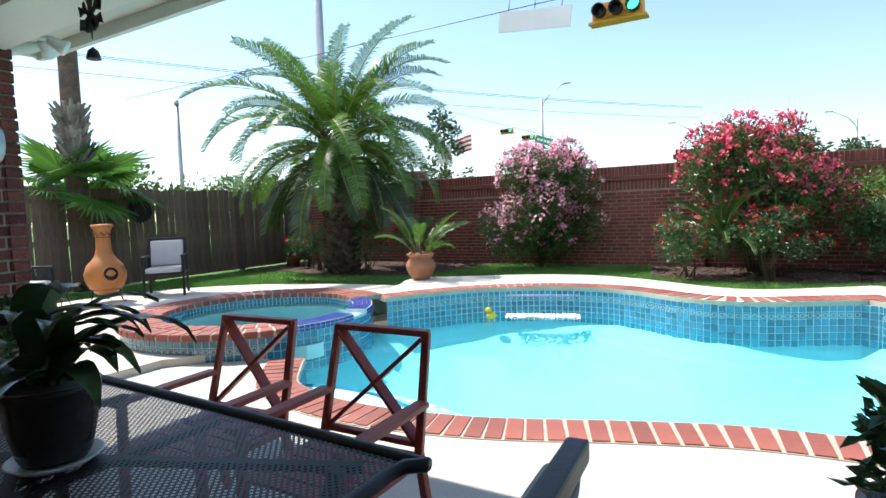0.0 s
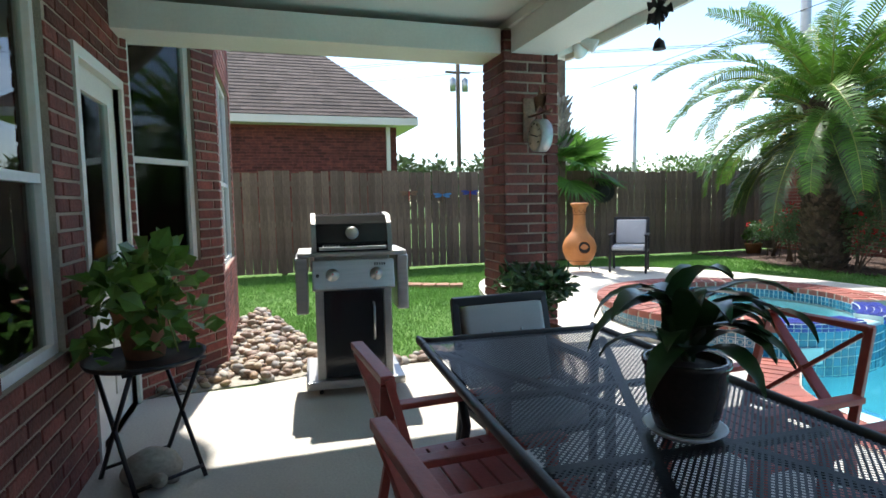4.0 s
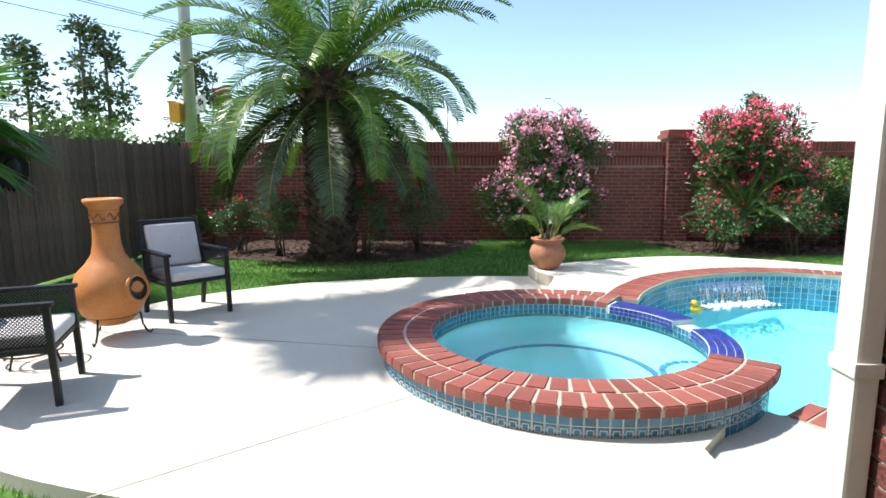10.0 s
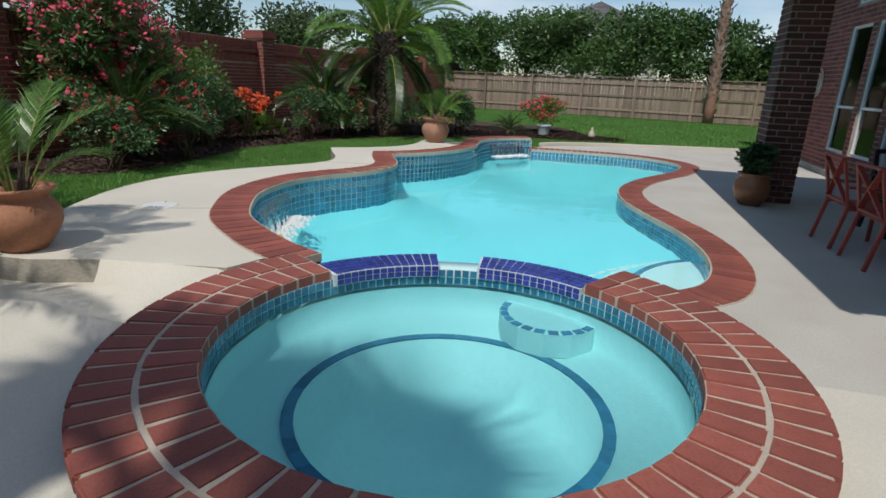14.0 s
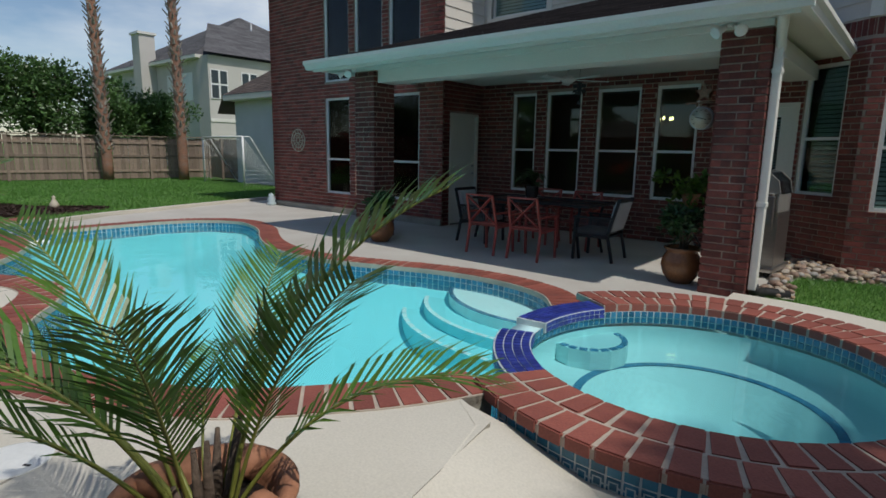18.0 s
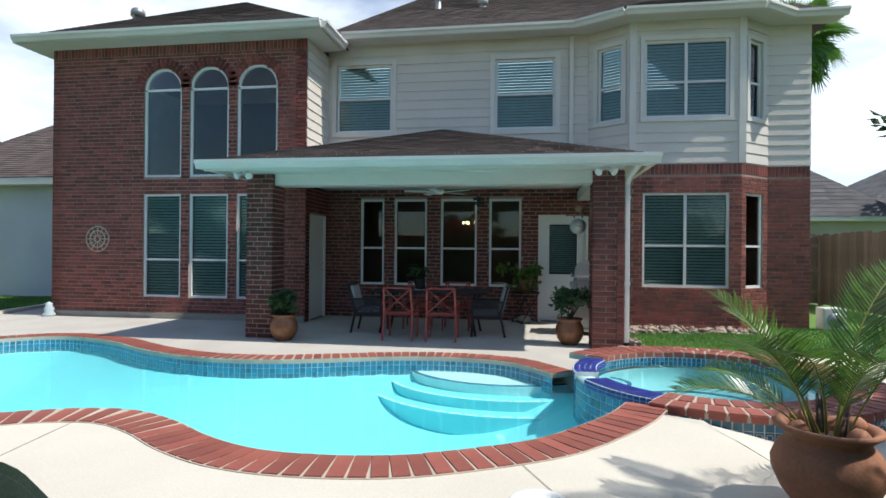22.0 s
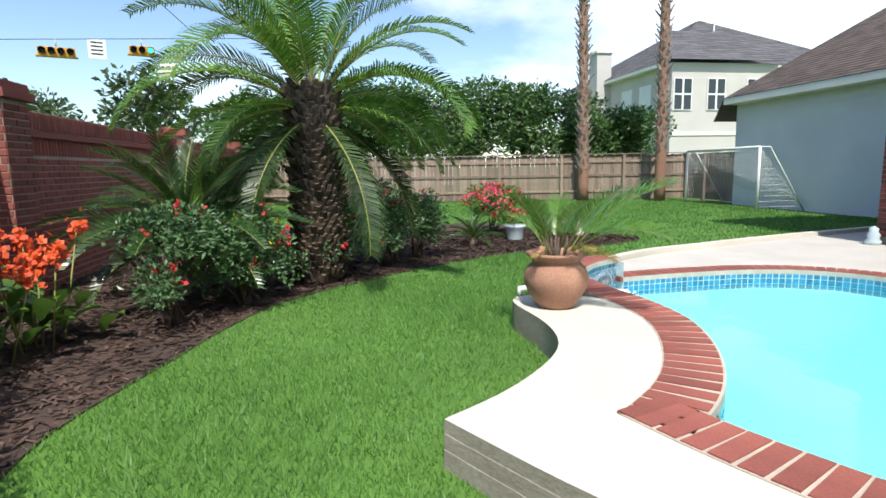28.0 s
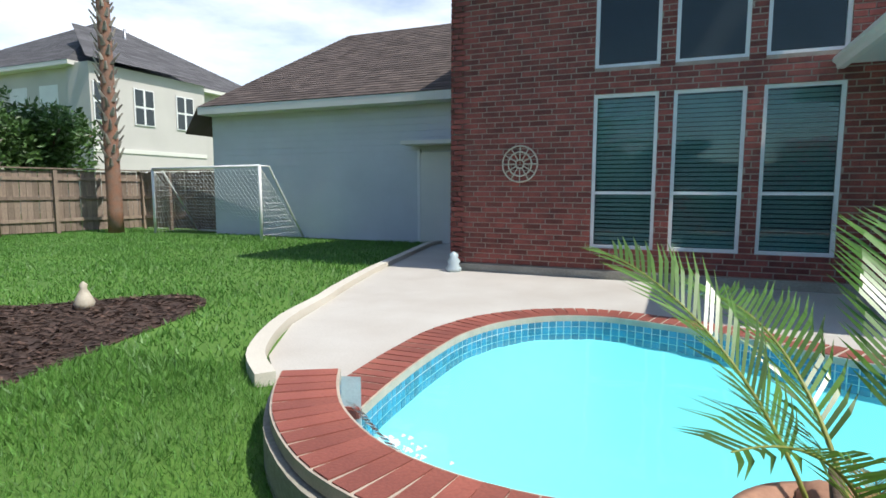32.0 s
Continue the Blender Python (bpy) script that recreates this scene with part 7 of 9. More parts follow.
def plate(points, t, m):
    """A flat outline given thickness t, laid in the x-z plane of m."""
    bm = bmesh.new()
    a = [bm.verts.new(m @ Vector((x, -t / 2, z))) for x, z in points]
    b = [bm.verts.new(m @ Vector((x, t / 2, z))) for x, z in points]
    n = len(points)
    fa, fb = bm.faces.new(a), bm.faces.new(b[::-1])
    for i in range(n):
        bm.faces.new((a[i], b[i], b[(i + 1) % n], a[(i + 1) % n]))
    bmesh.ops.triangulate(bm, faces=[fa, fb])
    bmesh.ops.recalc_face_normals(bm, faces=bm.faces)
    return bm


def words(text, size, m, material, parent, name="lettering"):
    cu = bpy.data.curves.new(name, "FONT")
    cu.body, cu.size, cu.align_x, cu.align_y, cu.extrude = text, size, "CENTER", "CENTER", 0.0006
    tmp = bpy.data.objects.new(name, cu)
    scene.collection.objects.link(tmp)
    me = bpy.data.meshes.new_from_object(tmp.evaluated_get(bpy.context.evaluated_depsgraph_get()))
    bpy.data.objects.remove(tmp)
    me.materials.append(material)
    ob = new(name, me)
    ob.parent, ob.matrix_basis = parent, m
    return ob


def thermometer():
    # bracket on the pool side of the column, dial hanging below a star
    cx, cy, cz = THERM
    th = empty("wall_thermometer", pose(CA + W, THERM[1], cz), "round hanging thermometer with a rusty star bracket on the column", "thermometer")
    part("back_plate", box(0.0, 0.012, -0.05, 0.05, -0.02, 0.30, None, 0.003), M_RUST, th)
    part("arm", tube([(0.01, 0, 0.16), (0.34, 0, 0.16)], 0.008, 8), M_RUST, th, "iron arm")
    part("arm_tip", lathe([(0.0, -0.03), (0.016, 0.0), (0.0, 0.03)], 8, pose(0.35, 0, 0.16, 0, 90, 0)), M_RUST, th)
    part("star", plate(star_points(0.10, 0.042), 0.012, pose(0.19, 0, 0.26)), M_RUST, th, "rusty iron star")
    for x in (0.13, 0.25):
        part("ring", lathe([(0.013, -0.003), (0.017, 0.0), (0.013, 0.003), (0.010, 0.0), (0.013, -0.003)], 14, pose(x, 0, 0.135, 90, 0, 0)), M_RUST, th)
    drum = part("drum", lathe([(0.0, -0.045), (0.112, -0.045), (0.118, -0.04), (0.118, 0.04), (0.112, 0.045), (0.0, 0.045)], 40, pose(0.19, 0, 0.0, 90, 0, 0)), M_GALV, th, "round metal drum", True)
    for s in (-1, 1):
        part("dial_face", lathe([(0.0, 0.0), (0.106, 0.0), (0.0, 0.002)], 40, pose(0.19, -s * 0.0462, 0.0, 90 * s, 0, 0)), M_DIAL, drum, "cream dial face")
        part("needle", box(-0.055, 0.055, -0.0025, 0.0025, -0.004, 0.004, pose(0.19, s * -0.05, 0.0, 0, 14 * s, 0)), M_RUBBER, drum)
        for k, tx in enumerate(("20", "0", "20", "40", "60", "80", "100", "120", "140")):
            q = radians(-130 + 32.5 * k)
            words(tx, 0.022, pose(0.19 + s * 0.083 * math.sin(q), -s * 0.0488, 0.083 * math.cos(q), 90, 0, 0 if s > 0 else 180), M_RUBBER, drum)


def scene_house_bits():
    # doors
    d = empty("door_patio", pose(0.16, BY, 0), "white half-glazed back door with a blind", "door", kind="structure")
    part("frame", box(-0.06, 0.0, -0.1, 0.02, 0, 2.14), M_TRIM, d)
    part("frame", box(0.86, 0.92, -0.1, 0.02, 0, 2.14), M_TRIM, d)
    part("frame", box(0.0, 0.86, -0.1, 0.02, 2.08, 2.14), M_TRIM, d)
    leaf = bmesh.new()
    for a in ((0.0, 0.86, 0.02, 0.95), (0.0, 0.16, 0.95, 1.95), (0.70, 0.86, 0.95, 1.95), (0.0, 0.86, 1.95, 2.08)):
        add_box(leaf, a[0], a[1], -0.075, -0.03, a[2], a[3])
    leaf = part("leaf", leaf, M_TRIM, d, "cream door leaf")
    for x in (0.12, 0.47):
        part("panel", box(x, x + 0.27, -0.032, -0.018, 0.2, 0.8, None, 0.008), M_TRIM, leaf)
    part("pane", box(0.16, 0.70, -0.055, -0.05, 0.95, 1.95), M_GLASS, leaf).visible_shadow = False
    vs, fs = [], []
    for k in range(22):
        j = len(vs)
        z = 1.92 - 0.043 * k
        vs += [(0.17, -0.065, z), (0.69, -0.065, z), (0.69, -0.09, z - 0.03), (0.17, -0.09, z - 0.03)]
        fs.append((j, j + 1, j + 2, j + 3))
    raw("blind", vs, fs, M_BLIND, leaf, "slatted blind")
    part("knob", lathe([(0.0, 0.0), (0.012, 0.0), (0.012, 0.03), (0.028, 0.045), (0.0, 0.065)], 16, pose(0.07, -0.03, 0.98, -90, 0, 0)), M_GALV, leaf, "metal knob")
    d = empty("door_side", pose(AX0, BY + 0.12, 0, 0, 0, 90), "pale grey side door in the patio corner", "door", kind="structure")
    leaf = part("leaf", box(0.04, 0.82, -0.07, -0.03, 0.02, 2.06, None, 0.004), M_TRIM, d, "pale door leaf")
    part("frame", box(0.0, 0.04, -0.1, 0.02, 0, 2.1), M_TRIM, d)
    part("frame", box(0.82, 0.86, -0.1, 0.02, 0, 2.1), M_TRIM, d)
    part("frame", box(0.04, 0.82, -0.1, 0.02, 2.06, 2.1), M_TRIM, d)
    for z in (0.98, 1.12):
        part("lock", lathe([(0.0, 0.0), (0.02, 0.0), (0.026, 0.03), (0.0, 0.05)], 14, pose(0.12, -0.03, z, -90, 0, 0)), M_GALV, leaf)
    # ceiling fan
    f = empty("ceiling_fan", pose(2.9, -1.75, 2.66), "white ceiling fan with five blades under the patio roof", "fan")
    part("rod", tube([(0, 0, 0), (0, 0, -0.16)], 0.012, 8), M_WHITE, f)
    part("motor", lathe([(0.0, -0.12), (0.07, -0.13), (0.105, -0.17), (0.105, -0.2), (0.06, -0.235), (0.0, -0.24)], 32), M_WHITE, f, "", True)
    for k in range(5):
        part("blade", box(0.13, 0.62, -0.06, 0.06, -0.006, 0.006, pose(0, 0, -0.19, 8, 0, 72 * k + 14), 0.004), M_WHITE, f)
    # ornaments and lamps under the roof
    s = empty("snowflake_ornament", pose(2.06, -0.5, 2.29), "hanging dark snowflake ornament with a bell", "ornament")
    part("thread", tube([(0, 0, 0.37), (0, 0, 0.0)], 0.0015, 4), M_RUBBER, s)
    for k in range(6):
        part("arm", plate([(-0.012, 0), (0.012, 0), (0.009, 0.045), (0.035, 0.07), (0.02, 0.075), (0.006, 0.065), (0.0, 0.105), (-0.006, 0.065), (-0.02, 0.075), (-0.035, 0.07), (-0.009, 0.045)], 0.005, pose(0, 0, -0.1, 0, 60 * k, 0)), M_RUBBER, s)
    part("bell", lathe([(0.03, -0.29), (0.022, -0.255), (0.0, -0.235)], 16), M_RUBBER, s)
    for x, y in ((5.62, 0.16), (0.22, 0.16)):
        l = empty("security_light", pose(x, y, 2.58), "pair of white floodlamps under the eave", "lamp")
        part("mount", lathe([(0.0, 0.03), (0.05, 0.03), (0.05, 0.0), (0.0, 0.0)], 16), M_WHITE, l)
        for q in (-1, 1):
            part("floodlamp", lathe([(0.0, 0.0), (0.03, 0.005), (0.035, 0.06), (0.058, 0.12), (0.05, 0.125), (0.0, 0.115)], 18, pose(q * 0.05, 0.02, 0.0, -120, 0, q * -35)), M_WHITE, l, "", True)
    # downspout
    ds = empty("downspout", pose(CA, -0.085, 0), "white metal downspout on the brick column", "pipe")
    part("pipe", box(-0.085, -0.012, -0.13, -0.03, 0.1, 2.42, None, 0.012), M_TRIM, ds, "ribbed white pipe")
    part("elbow", tube([(-0.05, -0.08, 2.38), (-0.06, -0.02, 2.5), (-0.12, 0.3, 2.6), (-0.12, 0.44, 2.66)], 0.045, 10), M_TRIM, ds)
    for z in (0.95, 2.2):
        part("strap", box(-0.092, -0.006, -0.137, -0.022, z - 0.022, z + 0.022, None, 0.004), M_TRIM, ds)
    part("drain_hose", tube([(-0.05, -0.08, 0.14), (-0.06, -0.12, 0.06), (-0.12, -0.35, 0.03), (-0.3, -0.5, 0.0)], 0.055, 12), M_RUBBER, ds, "black ribbed drain hose")
    us = tagged(mesh("wall_spout", box(0.42, 0.5, BY + 0.03, BY + 0.1, 3.35, 5.68, None, 0.012), M_TRIM), "white downspout on the boarded wall", "pipe")
    # wheel ornament
    w = empty("wall_medallion", pose(9.96, AY + 0.03, 1.58), "round pale metal medallion on the brick wall", "ornament")
    for r in (0.255, 0.17, 0.06):
        bm = bmesh.new()
        add_tube(bm, [(r * math.cos(q / 40 * math.tau), 0, r * math.sin(q / 40 * math.tau)) for q in range(41)], 0.012, 6)
        part("ring", bm, M_DIAL, w)
    for k in range(12):
        q = k / 12 * math.tau
        part("spoke", tube([(0.06 * math.cos(q), 0, 0.06 * math.sin(q)), (0.25 * math.cos(q), 0, 0.25 * math.sin(q))], 0.009, 5), M_DIAL, w)
    # roof gear
    dsh = empty("satellite_dish", pose(2.45, -5.6, 7.55), "grey satellite dish on the roof", "dish")
    part("mast", tube([(0, 0, -0.5), (0, 0, 0.4), (0.02, 0.1, 0.55)], 0.025, 8), M_GALV, dsh)
    part("reflector", lathe([(0.0, 0.03), (0.2, 0.05), (0.36, 0.11), (0.365, 0.12), (0.2, 0.065), (0.0, 0.045)], 32, pose(0.02, 0.1, 0.75, -62, 0, 10)), M_GALV, dsh, "", True)
    part("feed_arm", tube([(0.02, 0.12, 0.5), (0.05, 0.45, 0.6)], 0.014, 6), M_GALV, dsh)
    for x, y, z, h, r in ((3.5, -5.2, 7.1, 0.55, 0.07), (2.4, -5.15, 7.1, 0.35, 0.09), (10.6, -3.9, 6.15, 0.95, 0.12)):
        v = empty("vent_pipe", pose(x, y, z), "galvanised roof vent pipe with a cap", "vent")
        part("pipe", lathe([(r * 1.6, -0.25), (r * 1.5, 0.0), (r, 0.03), (r, h)], 20), M_GALV, v, "", True)
        part("cap", lathe([(r * 1.35, h - 0.14), (r * 1.35, h - 0.02), (r * 1.1, h + 0.03), (0.0, h + 0.06)], 20), M_GALV, v, "", True)
    # lamps inside the house, seen through the panes
    ch = empty("chandelier", pose(2.6, -4.9, 2.0), "lit brass chandelier inside the house", "lamp")
    part("stem", tube([(0, 0, 0.7), (0, 0, 0.0)], 0.012, 8), M_RUST, ch)
    for k in range(6):
        q = k / 6 * math.tau
        part("arm", tube([(0, 0, 0), (0.12 * math.cos(q), 0.12 * math.sin(q), -0.05), (0.2 * math.cos(q), 0.2 * math.sin(q), 0.03)], 0.008, 6), M_RUST, ch)
        part("bulb", lathe([(0.0, 0.0), (0.022, 0.02), (0.02, 0.05), (0.0, 0.08)], 10, pose(0.2 * math.cos(q), 0.2 * math.sin(q), 0.03)), M_BULB, ch, "glowing bulb")
    cl_ = empty("ceiling_lamp", pose(1.85, -4.4, 2.62), "lit round ceiling lamp inside the house", "lamp")
    part("base", lathe([(0.1, 0.09), (0.1, 0.06), (0.09, 0.055)], 20), M_RUST, cl_)
    part("bowl", lathe([(0.0, -0.02), (0.08, 0.0), (0.115, 0.055), (0.0, 0.056)], 20), M_BULB, cl_, "glowing glass bowl")


M_BULB = glow("lamp_glass", (1.0, 0.72, 0.3), 9.0)


def plant_stand():
    x, y = STAND
    st = empty("plant_stand", pose(x, y, 0, 0, 0, 35), "black folding metal plant stand", "stand")
    for s in (-1, 1):
        part("leg", tube([(-0.2, s * 0.16, 0), (0.2, s * 0.16, 0.58)], 0.011, 8), M_BLACK, st)
        part("leg", tube([(0.2, s * 0.16, 0), (-0.2, s * 0.16, 0.58)], 0.011, 8), M_BLACK, st)
    for q in (-0.2, 0.2):
        part("foot_bar", tube([(q * 0.9, -0.16, 0.05), (q * 0.9, 0.16, 0.05)], 0.009, 8), M_BLACK, st)
        part("top_bar", tube([(q, -0.19, 0.59), (q, 0.19, 0.59)], 0.010, 8), M_BLACK, st)
    part("tray", lathe([(0.0, 0.59), (0.26, 0.59), (0.27, 0.615), (0.25, 0.6), (0.0, 0.6)], 32), M_BLACK, st)
    p = pot("plant_pot", [(0.0, 0.0), (0.085, 0.0), (0.13, 0.2), (0.14, 0.235), (0.125, 0.235), (0.115, 0.2), (0.0, 0.2)], pose(x, y, 0.605), M_CLAY, "brown plastic plant pot on a stand", 0.115, 0.21)
    rnd = random.Random(11)
    ls = [(rnd.gauss(0, 0.14), rnd.gauss(0, 0.14), rnd.uniform(0.05, 0.25), 0.1, 0.1, 0.09) for _ in range(14)] + [(0.22 * math.cos(q), 0.22 * math.sin(q), -0.08, 0.07, 0.07, 0.14) for q in (0.5, 1.9, 3.6, 5.2)]
    iv = empty("ivy_plant", pose(x, y, 0.82), "trailing pothos with heart-shaped leaves", "plant")
    vs, fs = leaf_cloud(ls, 330, 0.1, rnd, aspect=1.25)
    raw("foliage", vs, fs, M_LIGHTLEAF, iv, "broad light green leaves", "stuff")
    part("vines", tube([(0, 0, -0.02), (0.15, 0.1, 0.12), (0.24, 0.18, -0.15)], 0.004, 5), M_RIB, iv)
    tt = empty("stone_turtle", pose(x + 0.02, y, 0, 0, 0, 20), "grey stone turtle figure on the floor", "ornament")
    part("shell", lathe([(0.13, 0.02), (0.14, 0.05), (0.11, 0.11), (0.05, 0.145), (0.0, 0.15)], 20), M_SLAB, tt, "", True)
    part("head", lathe([(0.0, -0.05), (0.03, -0.03), (0.035, 0.02), (0.0, 0.05)], 12, pose(0.17, 0, 0.06, 0, 70, 0)), M_SLAB, tt, "", True)
    for q in (40, 140, 220, 320):
        part("foot", lathe([(0.03, 0.0), (0.035, 0.02), (0.0, 0.05)], 10, pose(0.11 * math.cos(radians(q)), 0.11 * math.sin(radians(q)), 0)), M_SLAB, tt, "", True)


def chiminea(x, y):
    c = empty("chiminea", pose(x, y, DECK_C), "orange clay chiminea on an iron stand", "chiminea")
    body = part("body", lathe([(0.0, 0.13), (0.13, 0.13), (0.16, 0.15), (0.23, 0.23), (0.285, 0.36), (0.29, 0.45), (0.25, 0.57), (0.17, 0.66), (0.125, 0.73), (0.105, 0.83), (0.10, 0.98), (0.115, 1.12), (0.15, 1.16), (0.155, 1.19), (0.13, 1.2), (0.10, 1.13), (0.085, 0.98), (0.085, 0.85)], 56), M_CHIM, c, "", True)
    q = CHIM_YAW
    part("mouth_rim", lathe([(0.10, 0.0), (0.125, 0.0), (0.12, 0.05), (0.10, 0.055), (0.10, 0.0)], 32, pose(0, 0, 0.42, 0, 0, q) @ pose(0.245, 0, 0.02, 0, 80, 0)), M_CHIM, body, "raised round mouth", True)
    # no hole is cut: a black disc paints the shade inside the mouth
    part("mouth", lathe([(0.0, 0.0), (0.102, 0.0), (0.102, 0.03), (0.0, 0.03)], 32, pose(0, 0, 0.42, 0, 0, q) @ pose(0.252, 0, 0.02, 0, 80, 0)), M_RUBBER, body, "black disc painting the shaded opening")
    for z in (1.0, 1.1):
        bm = bmesh.new()
        add_tube(bm, [(0.108 * math.cos(k / 32 * math.tau), 0.108 * math.sin(k / 32 * math.tau), z) for k in range(33)], 0.006, 5)
        part("neck_band", bm, M_GLAZE, body)
    bm = bmesh.new()
    for k in range(8):
        a0 = k / 8 * math.tau
        add_tube(bm, [(0.11 * math.cos(a0 + t * 0.1), 0.11 * math.sin(a0 + t * 0.1), 1.05 + 0.03 * math.sin(t * 1.05)) for t in range(7)], 0.006, 5)
    part("scroll_band", bm, M_GLAZE, body, "dark scroll pattern")
    st = part("stand_ring", lathe([(0.205, 0.2), (0.215, 0.205), (0.205, 0.21), (0.195, 0.205), (0.205, 0.2)], 32), M_BLACK, c, "black iron ring")
    for k in range(3):
        a = k / 3 * math.tau + 0.5
        part("stand_leg", tube([(r * math.cos(a), r * math.sin(a), z) for r, z in ((0.205, 0.205), (0.22, 0.09), (0.25, 0.02), (0.28, 0.006), (0.295, 0.03))], 0.009, 8), M_BLACK, c)
    return c


def ring_table(x, y):
    r = empty("side_table", pose(x, y, DECK_C), "low round wrought iron side table", "table")
    for rr, z in ((0.22, 0.3), (0.15, 0.3), (0.2, 0.09)):
        bm = bmesh.new()
        add_tube(bm, [(rr * math.cos(k / 36 * math.tau), rr * math.sin(k / 36 * math.tau), z) for k in range(37)], 0.008, 6)
        part("ring", bm, M_BLACK, r)
    for k in range(4):
        a = k / 4 * math.tau
        part("leg", tube([(0.2 * math.cos(a), 0.2 * math.sin(a), 0.3), (0.17 * math.cos(a), 0.17 * math.sin(a), 0.15), (0.22 * math.cos(a), 0.22 * math.sin(a), 0.0)], 0.008, 6), M_BLACK, r)
    part("top", lathe([(0.0, 0.296), (0.15, 0.296), (0.15, 0.304), (0.0, 0.304)], 28), M_STONE, r, "stone inlay top")


def waterfall(p, q, z, side, label):
    """A sheet of falling water from under the coping, with foam where it lands."""
    p, q = Vector(p), Vector(q)
    t = (q - p).normalized()
    nrm = side * Vector((-t.y, t.x))
    L = (q - p).length
    f = empty("waterfall", None, label, "water")
    rnd = random.Random(int(p.x * 10))
    vs, fs = [], []
    k = 0.0
    while k < L:
        w = rnd.uniform(0.012, 0.06)
        out = rnd.uniform(0.09, 0.13)
        j = len(vs)
        for i in range(6):
            s = i / 5
            o = 0.02 + out * s ** 0.6
            zz = z - (z - WATER) * s ** 1.6
            a, b = p + t * k + nrm * o, p + t * min(k + w, L) + nrm * o
            vs += [(a.x, a.y, zz), (b.x, b.y, zz)]
            if i:
                fs.append((j + 2 * i - 2, j + 2 * i - 1, j + 2 * i + 1, j + 2 * i))
        k += w + rnd.uniform(0.0, 0.02)
    raw("water_sheet", vs, fs, M_FALL, f, "clear falling water", "stuff")
    vs, fs = [], []
    for _ in range(420):
        c = p + t * rnd.uniform(0, L) + nrm * (0.12 + abs(rnd.gauss(0, 0.09)))
        s = rnd.uniform(0.006, 0.022)
        j = len(vs)
        z0 = WATER + 0.002 + rnd.uniform(0, 0.015)
        vs += [(c.x - s, c.y - s, z0), (c.x + s, c.y - s, z0), (c.x, c.y + s, z0), (c.x, c.y, z0 + s)]
        fs += [(j, j + 1, j + 3), (j + 1, j + 2, j + 3), (j + 2, j, j + 3)]
    raw("foam", vs, fs, M_WHITE, f, "white foam drops", "stuff")


def goal():
    g = empty("football_goal", None, "white tubular football goal with a net", "goal")
    (ax, ay), (bx, by) = GOAL
    d = Vector((-0.25, -1.25))
    H = 1.77
    z0 = Y0
    def P(x, y, z): return (x, y, z0 + z)
    for x, y in GOAL:
        part("post", tube([P(x, y, 0), P(x, y, H)], 0.035, 10), M_WHITE, g)
        part("back_stay", tube([P(x, y, H), P(x + d.x * 0.25, y + d.y * 0.2, H), P(x + d.x, y + d.y, 0.03)], 0.022, 8), M_WHITE, g)
    part("crossbar", tube([P(ax, ay, H), P(bx, by, H)], 0.035, 10), M_WHITE, g)
    part("ground_bar", tube([P(ax + d.x, ay + d.y, 0.03), P(bx + d.x, by + d.y, 0.03)], 0.022, 8), M_WHITE, g)
    bm = bmesh.new()
    A, B = Vector(P(ax, ay, H)), Vector(P(bx, by, H))
    C, D = Vector(P(ax + d.x, ay + d.y, 0.03)), Vector(P(bx + d.x, by + d.y, 0.03))
    for i in range(31):
        add_tube(bm, [A.lerp(B, i / 30), C.lerp(D, i / 30)], 0.0035, 3, None, False)
    for i in range(1, 18):
        add_tube(bm, [A.lerp(C, i / 18), B.lerp(D, i / 18)], 0.0035, 3, None, False)
    for top, low, foot in ((A, C, Vector(P(ax, ay, 0))), (B, D, Vector(P(bx, by, 0)))):
        for i in range(1, 12):
            add_tube(bm, [foot.lerp(top, i / 12), low.lerp(top, i / 12)], 0.0035, 3, None, False)
            add_tube(bm, [foot.lerp(low, i / 12), top], 0.0035, 3, None, False)
    part("net", bm, M_WHITE, g, "white string net")
    bl = mesh("football", lathe([(0.11 * math.sin(q / 12 * math.pi), 0.11 - 0.11 * math.cos(q / 12 * math.pi)) for q in range(13)], 20, pose(*BALL, Y0)), M_WHITE, None, True)
    tagged(bl, "white football lying on the lawn", "ball")


scene_patio()
grill(GRILL)
thermometer()
scene_house_bits()
plant_stand()
for i, (x, y) in enumerate(COLUMN_POTS):
    shrub_in_pot(x, y, "round glazed clay pot beside a brick column", 100 + i, 1.0, (1.0, 0.72)[i])
chiminea(*CHIMINEA)
ring_table(*RINGTABLE)
for x, y, yaw in DECK_CHAIRS:
    armchair(pose(x, y, DECK_C, 0, 0, yaw), 0, 0, "dark metal armchair with pale cushions on the sunny deck", "armchairs by the chiminea", M_CUSHION2)
# (turn, rise, size, kind) of each frond
SPEC_A = [(211, 74, 1.2, "g"), (220, 56, 1.05, "g"), (200, 72, 0.9, "g"), (40, 50, 1.15, "g"), (60, 64, 1.15, "g"), (20, 68, 1.0, "g"), (80, 54, 1.0, "g"), (0, 42, 0.9, "g"), (135, 70, 0.9, "g"), (300, 66, 0.9, "g"), (335, 52, 0.8, "g")]
SPEC_B = [(100, 74, 0.75, "g"), (60, 70, 0.7, "g"), (130, 66, 0.7, "g"), (175, 62, 0.8, "g"), (215, 42, 1.15, "g"), (235, 52, 1.1, "g"), (255, 60, 0.95, "g"), (290, 60, 0.9, "g"), (200, 60, 0.9, "g"), (340, 66, 0.75, "g"), (225, 30, 0.8, "d"), (205, 48, 0.7, "d"), (120, 40, 0.55, "d"), (262, 36, 0.6, "d")]
